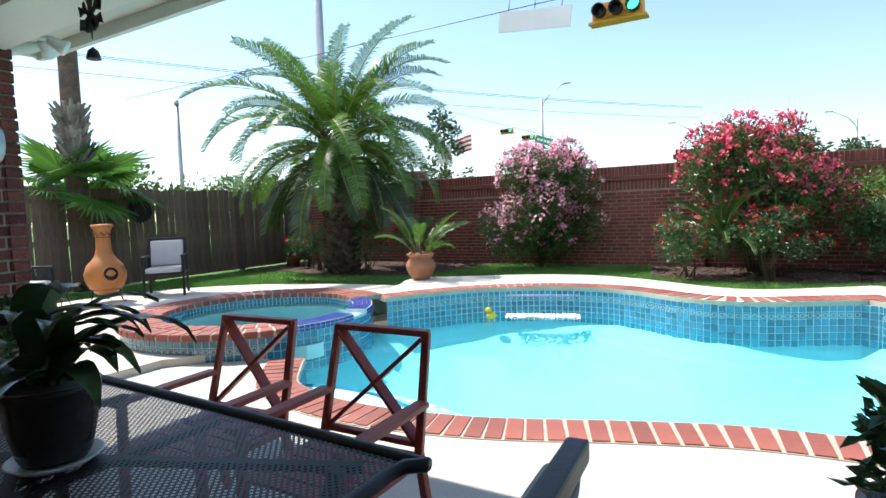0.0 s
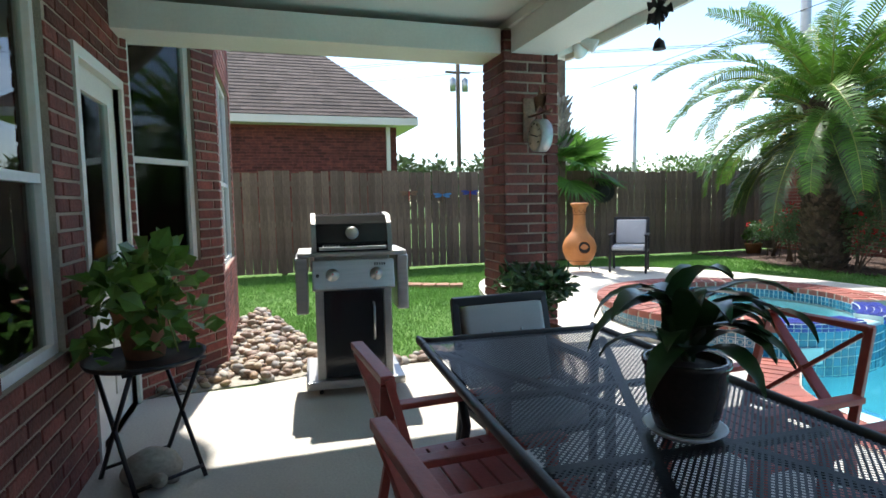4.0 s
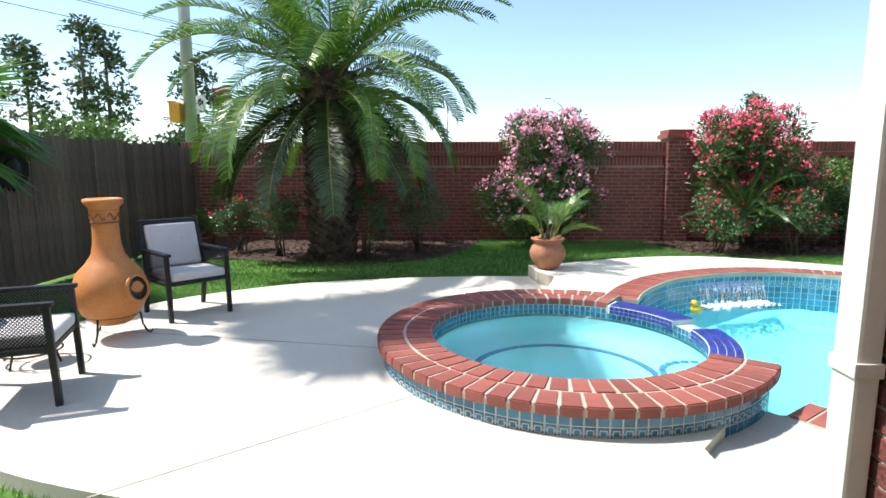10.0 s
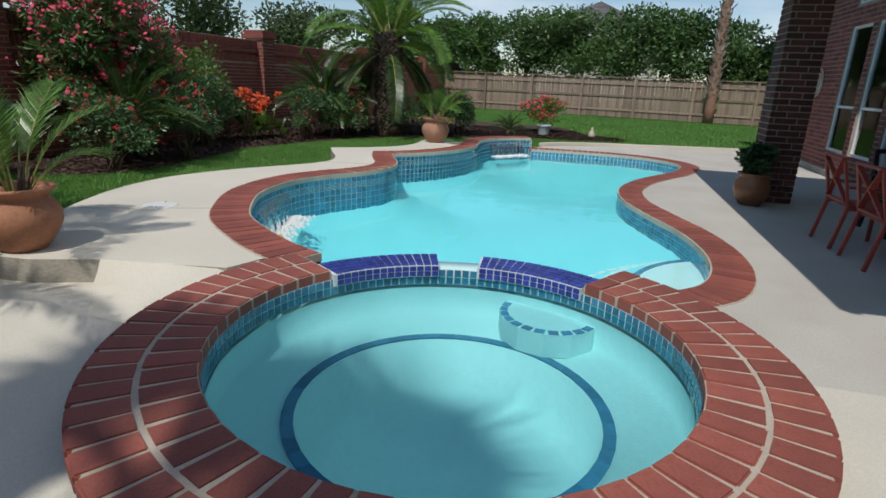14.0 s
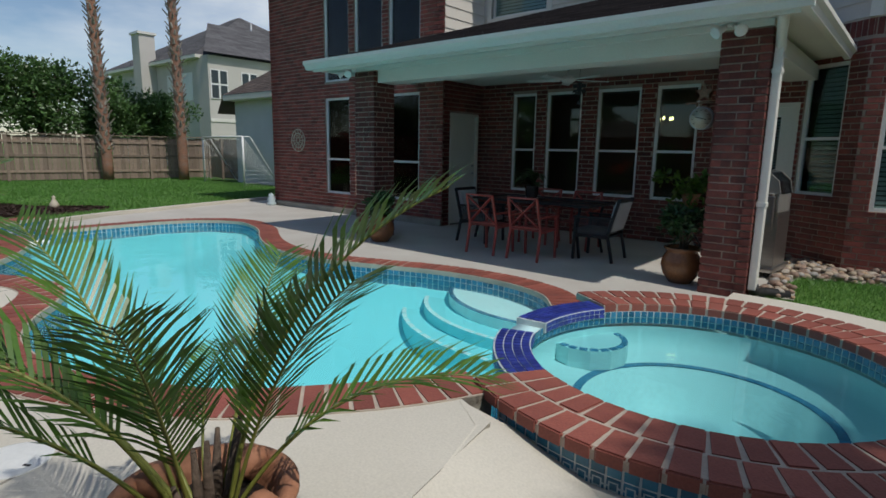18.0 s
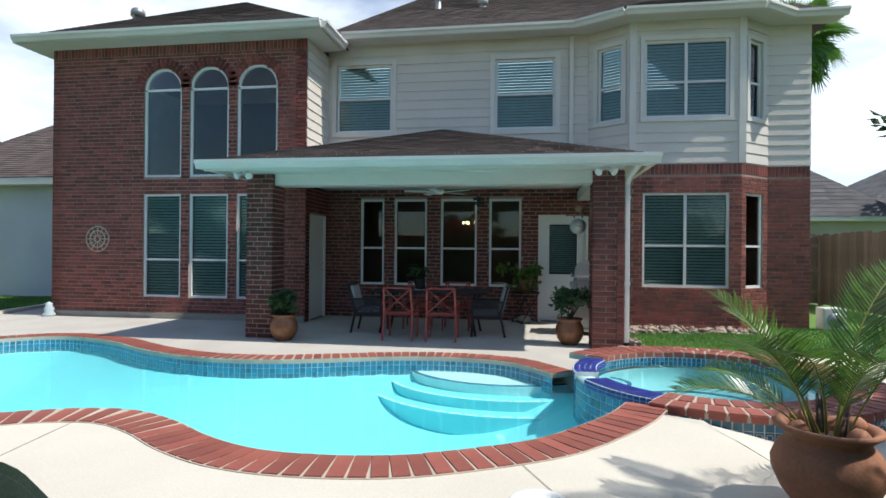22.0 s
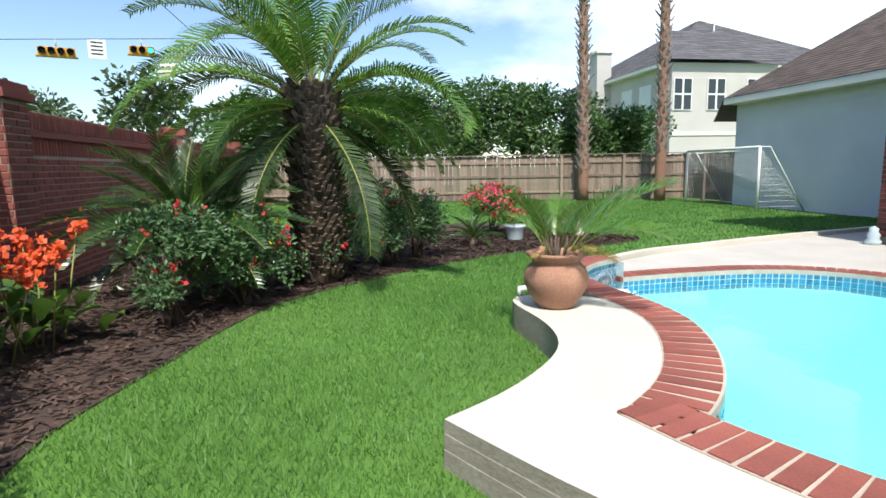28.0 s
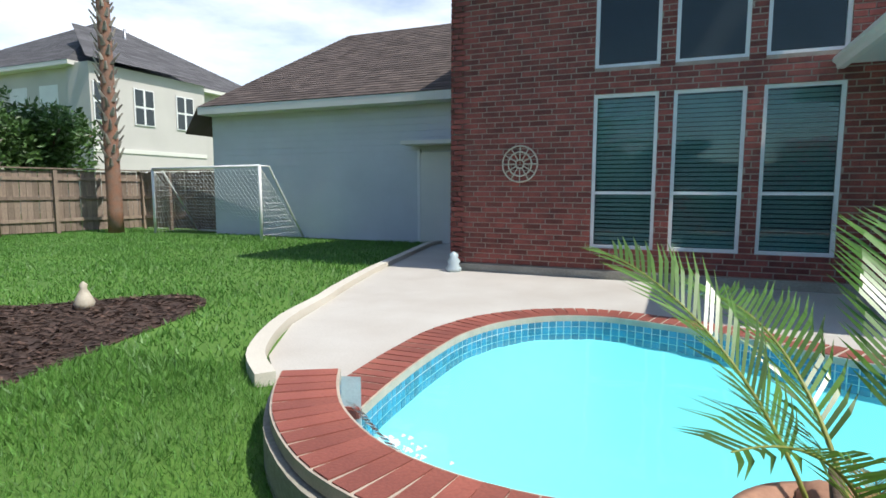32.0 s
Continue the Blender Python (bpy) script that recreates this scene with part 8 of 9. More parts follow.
potted_palm(pose(*POT_A, DECK_Y), 0.76, "large brown clay pot with lug handles on the deck", "young palm with long feathery fronds in a clay pot", M_CLAY, 3, SPEC_A, 0.66)
potted_palm(pose(*POT_B, DECK_Y, 0, 0, 0), 0.84, "large weathered terracotta pot at the deck corner", "young palm with green and dry yellow fronds", M_CLAYPALE, 6, SPEC_B, 0.72)
waterfall(*FALL_1, DECK_Y - 0.08, -1, "thin sheet of water falling from the raised pool wall")
waterfall(*FALL_2, DECK_Y - 0.08, -1, "thin sheet of water falling at the far end of the pool")
goal()
# pool bits
lid = tagged(mesh("skimmer_lid", lathe([(0.0, 0.0), (0.14, 0.0), (0.14, 0.005), (0.137, 0.007), (0.125, 0.0072), (0.0, 0.0073)], 36, pose(*SKIMMER, DECK_Y - 0.002)), M_PVC), "round pale skimmer lid in the deck", "lid")
for s in (-1, 1):
    part("finger_slot", box(-0.015, 0.015, -0.006, 0.006, 0.006, 0.0075, pose(SKIMMER[0] + s * 0.09, SKIMMER[1] + s * 0.03, DECK_Y, 0, 0, 30)), M_RUBBER, lid)
dk = empty("toy_duck", pose(1.5, 4.58, WATER, 0, 0, 200), "yellow toy duck floating by the pool wall", "toy")
part("body", lathe([(0.0, -0.02), (0.05, -0.015), (0.07, 0.02), (0.05, 0.055), (0.0, 0.065)], 20), M_DUCK, dk, "", True)
part("head", lathe([(0.0, 0.05), (0.035, 0.065), (0.042, 0.095), (0.03, 0.12), (0.0, 0.13)], 18, pose(0.035, 0, 0)), M_DUCK, dk, "", True)
part("bill", lathe([(0.0, 0.0), (0.016, 0.004), (0.0, 0.03)], 10, pose(0.072, 0, 0.09, 0, 90, 0)), M_ORANGE, dk, "orange bill")
tagged(mesh("drain_pipe", tube([(*PVC[0], Y0 + 0.02), (*PVC[0], Y0 + 0.09), (*PVC[1], Y0 + 0.1)], 0.03, 12), M_PVC), "white plastic drain pipe on the grass", "pipe")
sp = tagged(mesh("sprinkler", lathe([(0.0, 0.0), (0.02, 0.0), (0.02, 0.05), (0.03, 0.055), (0.03, 0.075), (0.0, 0.08)], 14, pose(PVC[0][0] - 0.2, PVC[0][1] + 0.02, Y0)), M_RUBBER), "small black lawn sprinkler head", "sprinkler")
# bed bits
u = empty("planter_urn", pose(*URN, Y0), "pale stone planter urn in the mulch", "planter")
part("bowl", lathe([(0.0, 0.0), (0.14, 0.0), (0.15, 0.03), (0.17, 0.22), (0.2, 0.25), (0.2, 0.29), (0.17, 0.29), (0.0, 0.24)], 28), M_ORN, u, "", True)
dg = mesh("goose_figure", lathe([(0.0, 0.0), (0.08, 0.01), (0.1, 0.08), (0.06, 0.16), (0.03, 0.22), (0.04, 0.26), (0.0, 0.3)], 18, pose(*GOOSE, Y0)), M_DIAL, None, True)
tagged(dg, "small pale stone bird figure in the mulch", "figure")
pot("plant_pot", [(0.0, 0.0), (0.14, 0.0), (0.19, 0.24), (0.21, 0.27), (0.19, 0.28), (0.17, 0.24), (0.0, 0.23)], pose(*POT_L, Y0), M_GLAZE, "dark clay pot in front of the fence", 0.17, 0.25)
bush("potted_shrub", *POT_L, 0.3, 0.3, 0.5, 500, 0.09, M_LIGHTLEAF, "leafy shrub in a dark pot by the fence", [], 120, 10, 7, "plant", Y0 + 0.24, 0.05)
# ornaments on the side fence
rf = random.Random(5)
for i, (y, z, kind) in enumerate(FENCE_ART):
    if kind == "sun":
        o = empty("sun_ornament", pose(-6.64, y, z), "dark metal sun ornament hanging on the fence", "ornament")
        part("disc", plate(star_points(0.27, 0.22, 20), 0.02, pose(0, 0, 0, 0, 0, 90)), M_BLACK, o)
        part("face", lathe([(0.0, 0.02), (0.12, 0.015), (0.14, 0.0), (0.0, 0.0)], 24, pose(0.01, 0, 0, 0, 90, 0)), M_BLACK, o)
    else:
        mt = (M_RUST, M_BLUEPL, M_PURPLE, M_STEEL)[i % 4]
        o = empty("dragonfly_ornament", pose(-6.645, y, z, 0, 0, 90), "small painted metal dragonfly on the fence", "ornament")
        part("body", tube([(0, 0, 0.05), (0, 0, -0.14)], 0.012, 6, 0.006), M_RUST if i % 2 else M_REDPET, o)
        for s in (-1, 1):
            for e, l in ((8, 0.19), (-14, 0.16)):
                part("wing", plate([(0.0, -0.012), (l * 0.5 * s, -0.03), (l * s, -0.012), (l * s, 0.012), (l * 0.5 * s, 0.028), (0.0, 0.012)], 0.006, pose(0, 0, 0.02, 0, -e * s, 0)), mt, o)


# ---- beyond the fences ----
rfar = random.Random(77)


def far_tree(x, y, h, r, label, seed, leaves=1400, size=0.5, trunk=0.25, lump=14, material=None):
    """A broad tree: tapered trunk with limbs and a crown of leaf clumps."""
    t = empty("tree", pose(x, y, Y0), label, "tree")
    rnd = random.Random(seed)
    part("trunk", tube([(0, 0, 0), (rnd.uniform(-0.2, 0.2), 0, h * 0.4), (rnd.uniform(-0.3, 0.3), rnd.uniform(-0.3, 0.3), h * 0.8)], trunk, 8, trunk * 0.3), M_TWIG, t)
    cs = []
    for i in range(lump):
        a, q, z = rnd.uniform(0, math.tau), rnd.uniform(0.1, 0.8) * r, rnd.uniform(0.4, 0.92) * h
        c = (q * math.cos(a), q * math.sin(a), z)
        s = r * rnd.uniform(0.3, 0.5)
        cs.append((*c, s, s, s * 0.7))
        part("limb", tube([(0, 0, z * 0.7), c], trunk * 0.3, 5, 0.03), M_TWIG, t)
    vs, fs = leaf_cloud(cs, leaves, size, rnd)
    raw("crown", vs, fs, material or M_FAR, t, "ragged green crown")
    return t


def pine(x, y, h, label, seed, r=2.6):
    """A tall pine: bare trunk, tufts on short limbs near the top."""
    t = empty("pine_tree", pose(x, y, Y0), label, "tree")
    rnd = random.Random(seed)
    part("trunk", tube([(0, 0, 0), (0.2, 0, h * 0.5), (0.1, 0.1, h)], 0.22, 8, 0.06), M_TWIG, t)
    cs = []
    for i in range(22):
        f = rnd.uniform(0.42, 1.0)
        a, q = rnd.uniform(0, math.tau), r * (1.05 - f) * 1.5 * rnd.uniform(0.4, 1) + 0.3
        c = (q * math.cos(a), q * math.sin(a), h * f)
        cs.append((*c, 0.9, 0.9, 0.45))
        part("limb", tube([(0.1, 0, h * f - 0.3), c], 0.05, 5, 0.02), M_TWIG, t)
    vs, fs = leaf_cloud(cs, 900, 0.5, rnd)
    raw("needles", vs, fs, M_FAR, t, "tufts of dark needles")
    return t


for i, (x, y, h, r) in enumerate([(-34, 9, 4.2, 3.6), (-36, 15, 4.5, 3.8), (-38, 21, 5.0, 4.2), (-36, 27, 4.0, 3.5), (-33, 33, 4.2, 3.8), (-40, 2, 5.0, 4), (-44, -6, 5.5, 4), (-28, 38, 4.4, 3.2), (-24, 46, 4.2, 3.4)]):
    far_tree(x, y, h, r, "broad green tree beyond the side fence", 200 + i)
for i, (x, y, h) in enumerate([(-33.2, 40.5, 10.8), (-30.3, 42.6, 12.8), (-28.8, 43.2, 12.0), (-23, 46, 10.6), (6.5, 57, 6.3), (7.6, 57, 6.9), (11, 56.6, 5.6), (33, 64, 9.5), (45, 58, 9)]):
    pine(x, y, h, "tall slender pine in the distance", 230 + i)
for i, (x, y, h, r) in enumerate([(26.2, -5.6, 3.8, 1.7), (26.4, -3.4, 4.3, 1.9), (26.9, -1.2, 4.8, 2.0), (27.2, 1.2, 5.0, 2.1), (27.8, 3.6, 5.0, 2.1), (28.2, 6.0, 4.9, 2.1), (28.6, 8.4, 4.7, 2.1), (29.2, 10.9, 4.5, 2.1)]):
    far_tree(x, y, h, r, "dense clipped tree behind the far fence", 250 + i, 7000, 0.2, 0.14, 34, M_BUSH)
far_tree(25.5, 24.0, 6.6, 3.0, "tall leafy tree beyond the brick wall", 274, 4200, 0.28, 0.25, 26)
far_tree(28.5, 20.0, 5.0, 2.4, "leafy tree beyond the brick wall", 275, 3200, 0.28, 0.2, 20)
far_tree(40, 18, 7.5, 3.5, "green tree beyond the brick wall", 270)
far_tree(52, 30, 8.0, 4.0, "green tree in the distance", 271)
far_tree(-15.5, -16.5, 7.5, 3.0, "tree between the neighbouring houses", 272)
far_tree(-24, -24, 9, 4.0, "green tree behind the neighbouring houses", 273)
bush("hedge", -7.3, 7.6, 0.35, 2.2, 2.35, 3600, 0.09, M_LIGHTLEAF, "ivy hedge spilling over the side fence", [], 281, 30, 8, "hedge", Y0, 0.5)


def pole(name, x, y, h, r, material, label):
    p = empty(name, pose(x, y, Y0), label, "pole")
    part("shaft", tube([(0, 0, 0), (0, 0, h)], r, 14, r * 0.75), material, p)
    return p


up = pole("utility_pole", -37.6, 12.2, 13.2, 0.2, M_TWIG, "dark wooden utility pole with transformers")
for z, l in ((12.3, 1.2), (11.3, 1.0)):
    part("crossarm", box(-0.08, 0.08, -l, l, z, z + 0.14), M_TWIG, up)
for y in (-0.5, 0.5):
    part("transformer", lathe([(0.0, 9.9), (0.24, 9.9), (0.24, 10.8), (0.1, 10.9), (0.0, 11.0)], 16, pose(0.2, y, 0)), M_GALV, up)
cp = pole("concrete_pole", -7.6, 11.8, 12, 0.15, M_GALV, "tall pale concrete signal pole behind the fence")
sb = part("signal_box", box(-0.42, -0.16, -0.2, 0.2, 2.6, 3.05, None, 0.03), M_YELLOW, cp, "yellow pedestrian signal box")
part("box_hood", box(-0.44, -0.3, -0.21, 0.21, 3.05, 3.09), M_YELLOW, sb)
tp = pole("thin_pole", -14.4, 11.4, 5.6, 0.09, M_GALV, "thin grey pole beyond the side fence")
part("top_cap", lathe([(0.0, 0.0), (0.1, 0.0), (0.08, 0.15), (0.0, 0.18)], 12, pose(0, 0, 5.58)), M_GALV, tp)


def street_lamp(x, y, h, yaw):
    s = empty("street_lamp", pose(x, y, Y0, 0, 0, yaw), "grey street lamp on a tall steel pole", "lamp")
    part("shaft", tube([(0, 0, 0), (0, 0, h - 0.4)], 0.17, 12, 0.1), M_GALV, s)
    part("arm", tube([(0, 0, h - 1.1), (0.7, 0, h - 0.2), (2.0, 0, h + 0.55)], 0.045, 8), M_GALV, s)
    part("lamp_head", box(1.9, 2.6, -0.13, 0.13, h + 0.5, h + 0.62, None, 0.03), M_GALV, s)


street_lamp(-12.5, 45.3, 11.1, 0)
street_lamp(-2.0, 62, 9.0, 180)
street_lamp(12.0, 66, 9.0, 180)


def signal(x, y, z, yaw, label, lamps=3, lie=True, s=1.0):
    """A yellow traffic light hung sideways on a cable."""
    t = empty("traffic_light", pose(x, y, z, 0, 0, yaw) @ Matrix.Scale(s, 4), label, "traffic light")
    w = 0.36 * lamps
    part("housing", box(-w / 2, w / 2, -0.15, 0.15, -0.19, 0.19, None, 0.03), M_YELLOW, t, "yellow housing")
    for i in range(lamps):
        cx = -w / 2 + 0.36 * (i + 0.5)
        part("visor", lathe([(0.14, 0.0), (0.15, 0.2), (0.135, 0.2), (0.125, 0.0)], 18, pose(cx, -0.15, 0, 90, 0, 0), None, False), M_RUBBER, t)
        part("lens", lathe([(0.0, 0.0), (0.13, 0.0), (0.13, 0.01), (0.0, 0.03)], 18, pose(cx, -0.152, 0, 90, 0, 0)), M_GREENLAMP if lamps == 3 and i == 2 else M_RUBBER, t)
    part("hanger", tube([(0, 0, 0.18), (0, 0, 0.55)], 0.03, 6), M_GALV, t)
    part("bottom_rail", box(-w / 2 - 0.08, w / 2 + 0.08, -0.17, 0.17, -0.24, -0.19), M_YELLOW, t)


M_GREENLAMP = glow("green_lamp", (0.05, 0.9, 0.55), 2.0)
for x, z in ((-14.4, 7.7), (-12.5, 7.0)):
    signal(x, 42.0, z, 0, "yellow traffic light seen from the side", 3)
sg = empty("street_sign", pose(-11.2, 42.0, 6.6, 0, 18.8, 0), "green street name sign hanging from a cable", "sign")
part("board", box(-0.75, 0.75, -0.02, 0.02, -0.3, 0.3), M_SIGNGREEN, sg)
for x in (-0.5, 0.5):
    part("hanger", tube([(x, 0, 0.29), (x, 0, 0.85)], 0.03, 6), M_GALV, sg)
for k in range(4):
    part("letter_bar", box(-0.6 + 0.3 * k, -0.38 + 0.3 * k, -0.026, -0.021, -0.1, 0.1), M_WHITE, sg)
sp2 = pole("sign_pole", 20.9, 25.4, 7.1, 0.1, M_GALV, "tall pale steel pole with a street name board")
part("arm", tube([(0.0, 0, 4.75), (1.75, -0.55, 4.75)], 0.03, 6), M_GALV, sp2)
nb_ = part("name_board", box(0.3, 1.75, -0.02, 0.02, 4.3, 4.68, pose(0, 0, 0, 0, 0, -17)), M_SIGNGREEN, sp2, "green street name board")
for k in range(5):
    part("letter_bar", box(0.45 + 0.24 * k, 0.62 + 0.24 * k, -0.028, -0.021, 4.42, 4.56, pose(0, 0, 0, 0, 0, -17)), M_WHITE, nb_)
signal(1.6, 11.65, 5.72, 0, "near yellow traffic light above the brick wall", 3, True, 1.05)
ob = empty("overhead_sign", pose(-0.45, 11.65, 5.93, 0, 6, 0), "white street sign hanging from the overhead cable", "sign")
part("board", box(-0.95, 0.95, -0.015, 0.015, -0.25, 0.25), M_WHITE, ob)
for x in (-0.7, 0.0, 0.7):
    part("hanger", tube([(x, 0, 0.24), (x, 0, 0.72)], 0.015, 6), M_GALV, ob)
SG = [(36.6, 20.95, 7.65, 4), (38.0, 17.25, 8.05, 3)]
for x, y, z, k in SG:
    signal(x, y, z, -70, "yellow traffic light beyond the brick wall", k, True, 1.15)
ws = empty("road_sign", pose(37.25, 19.25, 7.95, 0, 0, -70), "small white traffic sign hanging from a cable", "sign")
part("board", box(-0.42, 0.42, -0.015, 0.015, -0.5, 0.5), M_WHITE, ws)
for k in range(4):
    part("text_bar", box(-0.28, 0.28, -0.02, -0.016, 0.3 - 0.2 * k, 0.38 - 0.2 * k), M_BLACK, ws)


def cable(a, b, sag, r, label="thin dark overhead cable"):
    a, b = Vector(a), Vector(b)
    pts = [a.lerp(b, i / 14) - Vector((0, 0, sag * 4 * (i / 14) * (1 - i / 14))) for i in range(15)]
    tagged(mesh("overhead_cable", tube(pts, r, 5), M_RUBBER), label, "cable")


cable((32.4, 32.05, 7.1), (40.8, 9.85, 9.48), 0.0, 0.02)
cable((-25.3, 42, 11.86), (-10.3, 42, 6.75), 0.0, 0.02)
cable((-18, 11.65, 6.29), (26, 11.65, 6.29), 0.0, 0.012)
for z, dy in ((12.4, -1.1), (12.4, 0.0), (11.4, 0.9)):
    cable((-37.6, 12.2 + dy, z), (-2, 70 + dy, z - 0.5), 0.6, 0.022)
    cable((-37.6, 12.2 + dy, z), (-60, -40 + dy, z), 0.8, 0.022)


def flagpole(x, y, h, bands):
    f = empty("flagpole", pose(x, y, Y0), "white flagpole with a flag hanging in the wind", "flagpole")
    part("shaft", tube([(0, 0, 0), (0, 0, h)], 0.06, 8, 0.03), M_WHITE, f)
    for k, m in enumerate(bands):
        vs, fs = [], []
        n, hh = 10, 1.5 / len(bands)
        for i in range(n + 1):
            u = i / n * 2.2
            for v in (0, 1):
                vs.append((u * 0.75, 0.12 * math.sin(u * 3), h - 0.15 - (k + v) * hh + 0.25 * u * 0.6))
        for i in range(n):
            fs.append((2 * i, 2 * i + 2, 2 * i + 3, 2 * i + 1))
        raw("flag_band", vs, fs, m, f, "cloth band")
    return f


M_FLAGRED = mat("flag_red", (0.45, 0.03, 0.05), 0.8, 0, 0.05, 3, 60, 0.0)
M_FLAGBLUE = mat("flag_blue", (0.03, 0.05, 0.22), 0.8, 0, 0.05, 3, 60, 0.0)
flagpole(-21.8, 46.6, 8.3, [M_FLAGRED, M_WHITE] * 3 + [M_FLAGRED])
flagpole(-23.6, 45.7, 7.4, [M_WHITE, M_WHITE])


# ---- neighbouring houses ----
def hip_house(name, x0, x1, y0, y1, eave, ridge, wall, roof_mat, label, over=0.5, ridge_cut=0.5, far=True):
    h = empty(name, None, label, "house")
    part("wall", box(x0, x1, y0, y1, Y0, eave), wall, h)
    a, b, c, d = (x0 - over, y0 - over, eave), (x1 + over, y0 - over, eave), (x1 + over, y1 + over, eave), (x0 - over, y1 + over, eave)
    lx, ly = x1 - x0, y1 - y0
    k = min(lx, ly) / 2 * (2 * ridge_cut)
    if lx >= ly:
        p, q = ((x0 + k, (y0 + y1) / 2, ridge), (x1 - k, (y0 + y1) / 2, ridge))
        planes = ((a, b, q, p), (b, c, q, q), (c, d, p, q), (d, a, p, p))
    else:
        p, q = (((x0 + x1) / 2, y0 + k, ridge), ((x0 + x1) / 2, y1 - k, ridge))
        planes = ((a, b, p, p), (b, c, q, p), (c, d, q, q), (d, a, p, q))
    for pl in planes:
        shingled("shingles", pl, roof_mat, h, 0.35 if far else 0.19, 0.9 if far else 0.5)
    part("eave_board", box(x0 - over, x1 + over, y0 - over, y1 + over, eave - 0.2, eave - 0.01), M_TRIM, h, "pale eave board")
    return h


def plain_window(h, p, q, z0, z1, cols=2):
    """A far window: frame, bars, dark pane on a wall from p to q (outside on the left)."""
    m, L = plane_of(p, q), (Vector(q) - Vector(p)).length
    w = part("window", box(0, L, 0.0, 0.05, z0, z1, m), M_WHITE, h, "white window frame")
    for i in range(cols):
        for j in range(2):
            part("pane", box(L * i / cols + 0.06, L * (i + 1) / cols - 0.06, 0.045, 0.062, z0 + (z1 - z0) * j / 2 + 0.05, z0 + (z1 - z0) * (j + 1) / 2 - 0.05, m), M_DARKPANE, w)


M_DARKPANE = mat("dark_pane", (0.03, 0.04, 0.045), 0.08, 0, 0.05, 2, 20, 0.0)
nb = hip_house("neighbour_house", -17.3, -11, -6.3, 1.2, 3.6, 7.0, M_BRICK, M_SHINGLE, "neighbouring brick house with a brown hip roof", far=False)
part("downspout", box(-10.96, -10.86, 0.9, 1.0, 0, 3.5), M_TRIM, nb)
st = hip_house("stucco_house", 33, 47, -24.5, -11.2, 6.8, 11.0, M_STUCCO, M_SHINGLE2, "two-storey cream stucco house with a grey hip roof", 0.5)
shingled("shingles", [(31.2, -17.8, 6.8), (31.2, -10.6, 6.8), (36, -13.4, 9.4), (36, -15.2, 9.4)], M_SHINGLE2, st, 0.35, 0.9)
part("wing", box(31.6, 33.01, -17.4, -11.0, Y0, 6.7), M_STUCCO, st)
ch_ = part("chimney", box(39.0, 40.2, -11.2, -10.2, 0, 8.6), M_STUCCO, st, "stucco chimney")
part("chimney_cap", box(38.9, 40.3, -11.3, -10.1, 8.6, 8.75), M_TRIM, ch_)
for y in (-16.6, -14.2, -12.2):
    plain_window(st, (31.59, y), (31.59, y + 1.1), 4.2, 5.9)
plain_window(st, (31.59, -15.6), (31.59, -13.6), 0.5, 2.0, 3)
for x in (34.0, 36.2):
    plain_window(st, (x + 1.3, -11.19), (x, -11.19), 4.2, 5.9)
part("band", box(31.55, 31.6, -17.4, -11.0, 2.85, 3.05), M_TRIM, st, "pale stucco band")
for x, y in ((37.5, -17.5), (40, -18.2), (42, -17.6)):
    part("vent_pipe", tube([(x, y, 9.0), (x, y, 10.3)], 0.07, 8), M_GALV, st)
hip_house("far_house", 46, 58, -2, 8, 5.2, 8.3, M_STUCCO, M_SHINGLE2, "distant pale house with a grey roof")
hip_house("far_house", -29, -20, 50, 57, 2.5, 4.9, M_STUCCO, M_SHINGLE, "distant low house with a brown hip roof")
hip_house("far_house", -14, -6, 64, 71, 2.2, 4.1, M_BRICK, M_SHINGLE, "distant low brick house with a brown roof")
hip_house("far_house", 26, 38, 60, 70, 3.0, 5.8, M_BRICK, M_SHINGLE, "distant brick house behind the wall")
hip_house("far_house", -26, -15, -34, -22, 3.2, 6.8, M_STUCCO, M_SHINGLE2, "neighbouring house with a grey hip roof")
hip_house("far_house", -14, -7.5, -28, -18, 3.0, 6.2, M_STUCCO, M_SHINGLE2, "neighbouring house with a dark grey roof")
# side return of the fence by the house
fence("fence_return", (-6.7, -8.6), (-3.95, -8.6), 1.85, "weathered wooden fence beside the house", M_FENCE2, 2.4, True)
# small things by the house
hb = empty("hose_box", pose(-4.35, -3.2, Y0), "grey plastic hose reel box by the wall", "box")
part("case", box(-0.2, 0.2, -0.15, 0.15, 0.0, 0.42, None, 0.03), M_PVC, hb)
part("drum", lathe([(0.0, 0.0), (0.14, 0.0), (0.14, 0.03), (0.0, 0.03)], 20, pose(0, 0.15, 0.2, -90, 0, 0)), M_GALV, hb)
fg = mesh("stone_figure", lathe([(0.0, 0.0), (0.11, 0.0), (0.12, 0.05), (0.08, 0.1), (0.1, 0.16), (0.06, 0.21), (0.07, 0.26), (0.0, 0.3)], 20, pose(10.9, AY + 0.2, 0.0)), M_ORN, None, True)
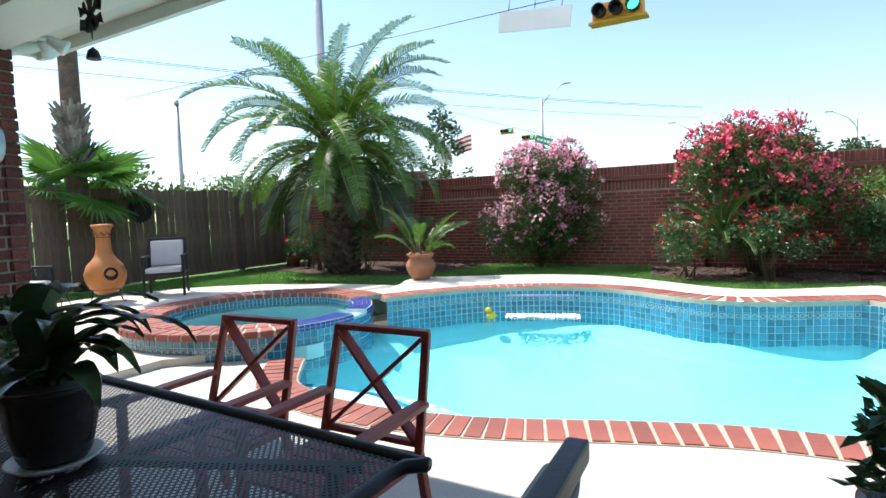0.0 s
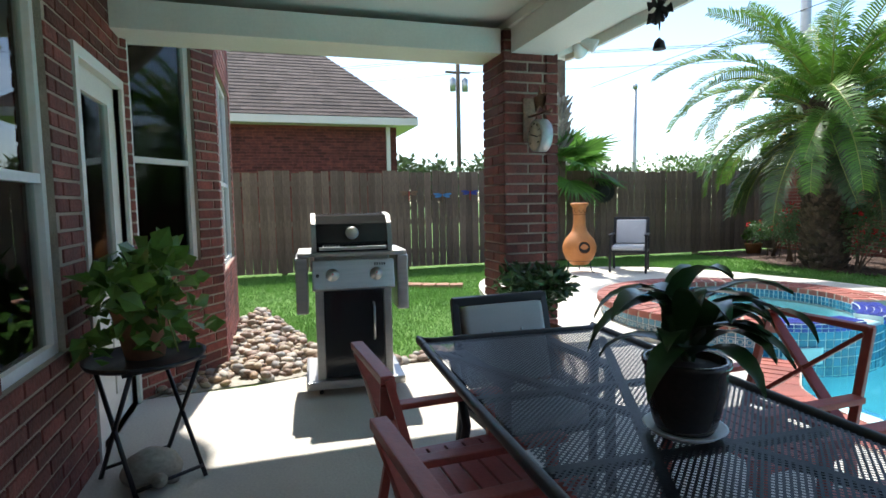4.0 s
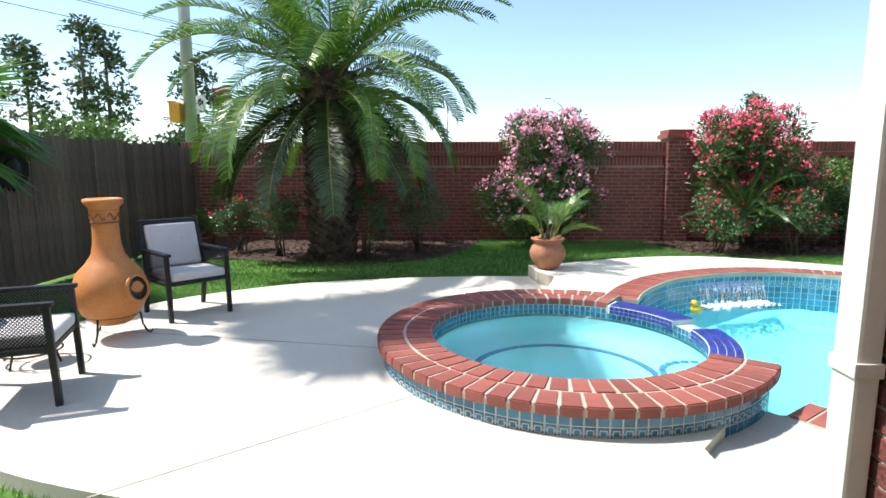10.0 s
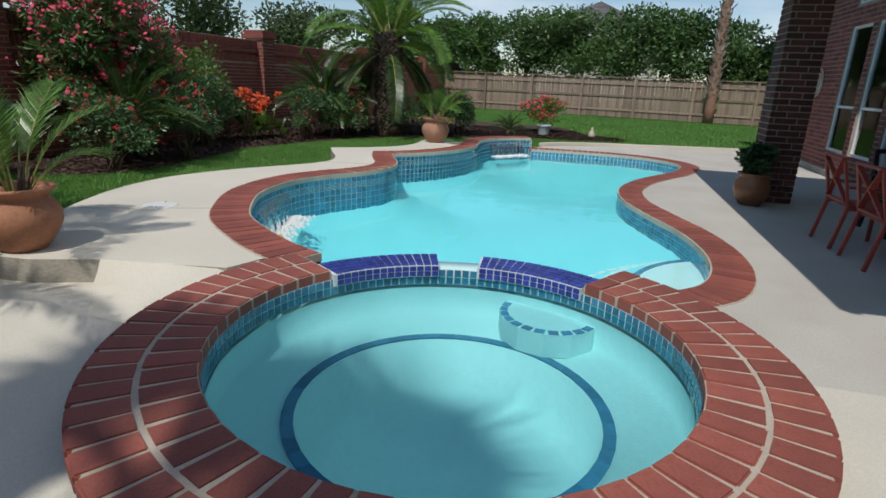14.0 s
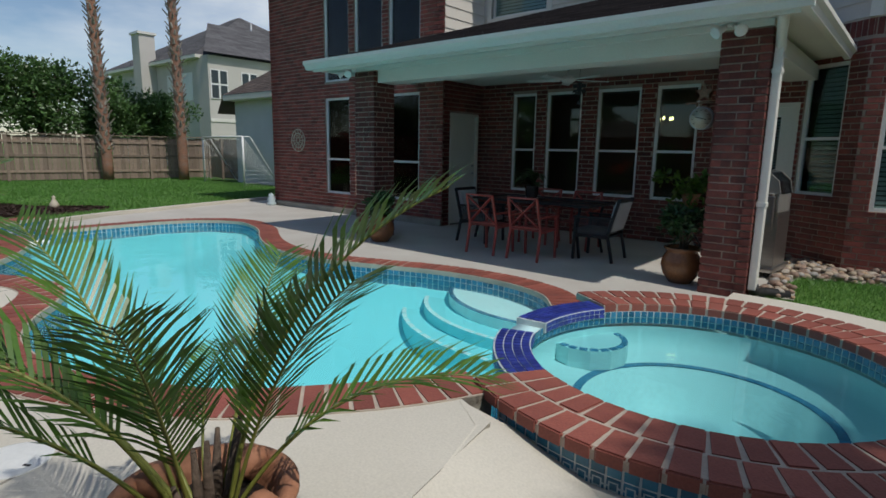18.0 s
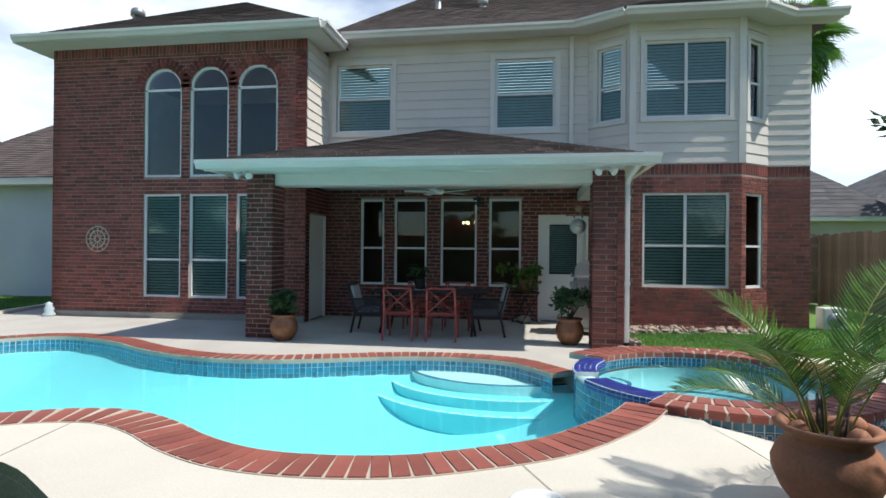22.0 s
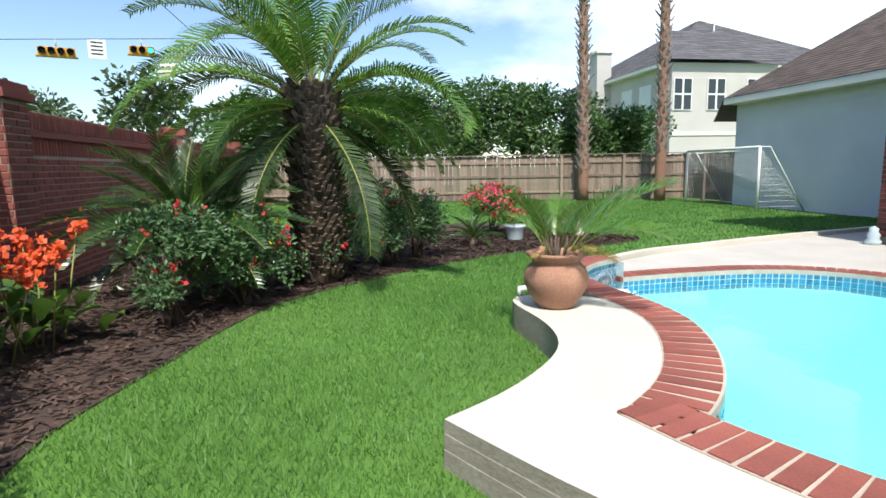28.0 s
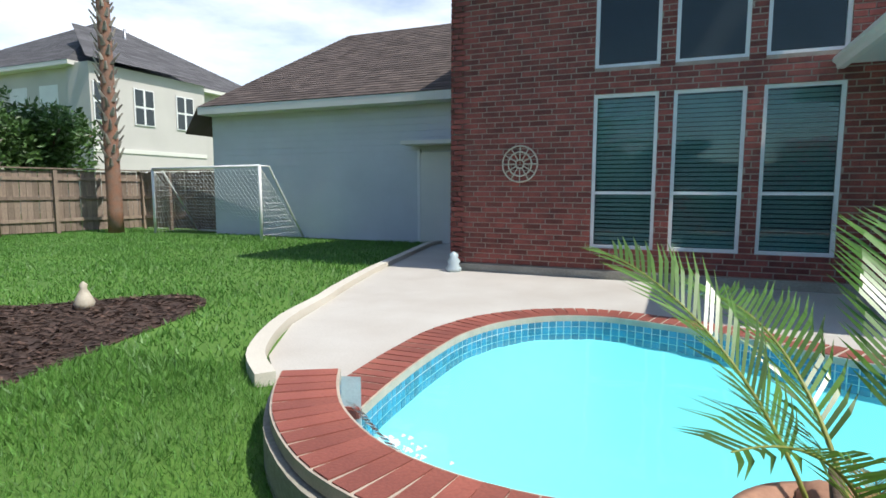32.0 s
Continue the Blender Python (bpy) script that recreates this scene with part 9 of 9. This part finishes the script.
tagged(fg, "small grey stone garden figure by the wall", "figure")
gd = empty("door_garage", pose(12.45, GY + 0.02, 0), "pale side door of the garage under a small roof", "door", kind="structure")
part("leaf", box(0, 0.85, 0.0, 0.04, 0.0, 2.05), M_TRIM, gd)
part("frame", box(-0.07, 0.0, 0.0, 0.05, 0.0, 2.12), M_WHITE, gd)
part("frame", box(0.85, 0.92, 0.0, 0.05, 0.0, 2.12), M_WHITE, gd)
part("hood", box(-0.25, 1.1, 0.0, 0.55, 2.2, 2.28), M_TRIM, gd)
course_bricks(nb, plane_of((-11.0, 1.2), (-11.0, -6.3)), 7.5, 1.5, 3.35, [], M_BRICK)
# brick edging across the lawn, and joints in the concrete decks
ed = empty("brick_edging", None, "row of pale worn bricks edging the lawn", "edging", kind="structure")
EDGE_ME = brick_mesh("brick", 0.2, 0.1, 0.06, M_CLAYPALE, 0.008)
for p, q in zip(spline(V2([(-3.92, 0.62), (-4.25, -0.1), (-4.9, -0.65), (-5.8, -1.0), (-6.6, -1.15)]), 0.215), spline(V2([(-3.92, 0.62), (-4.25, -0.1), (-4.9, -0.65), (-5.8, -1.0), (-6.6, -1.15)]), 0.215)[1:]):
    for s_ in (-0.055, 0.055):
        t = (q - p).normalized()
        c = (p + q) / 2 + Vector((-t.y, t.x)) * s_
        share("brick", EDGE_ME, pose(c.x, c.y, Y0 + 0.035, random.uniform(-2, 2), random.uniform(-2, 2), math.degrees(math.atan2(t.y, t.x)) + random.uniform(-2, 2)), ed)


def deck_joint(p, q, z):
    m, L = plane_of(p, q), (Vector(q) - Vector(p)).length
    tagged(mesh("trim_joint", box(0, L, -0.006, 0.006, z - 0.002, z + 0.0015, m), M_SLAB), "narrow dark joint in the concrete deck", "joint", kind="structure")


deck_joint((-2.95, 0.5), (-1.52, 1.7), DECK_C)
deck_joint((1.37, 4.98), (0.85, 6.1), DECK_Y)
deck_joint((4.35, 4.85), (4.25, 5.5), DECK_Y)
deck_joint((-4.6, 3.1), (-1.86, 2.6), DECK_C)
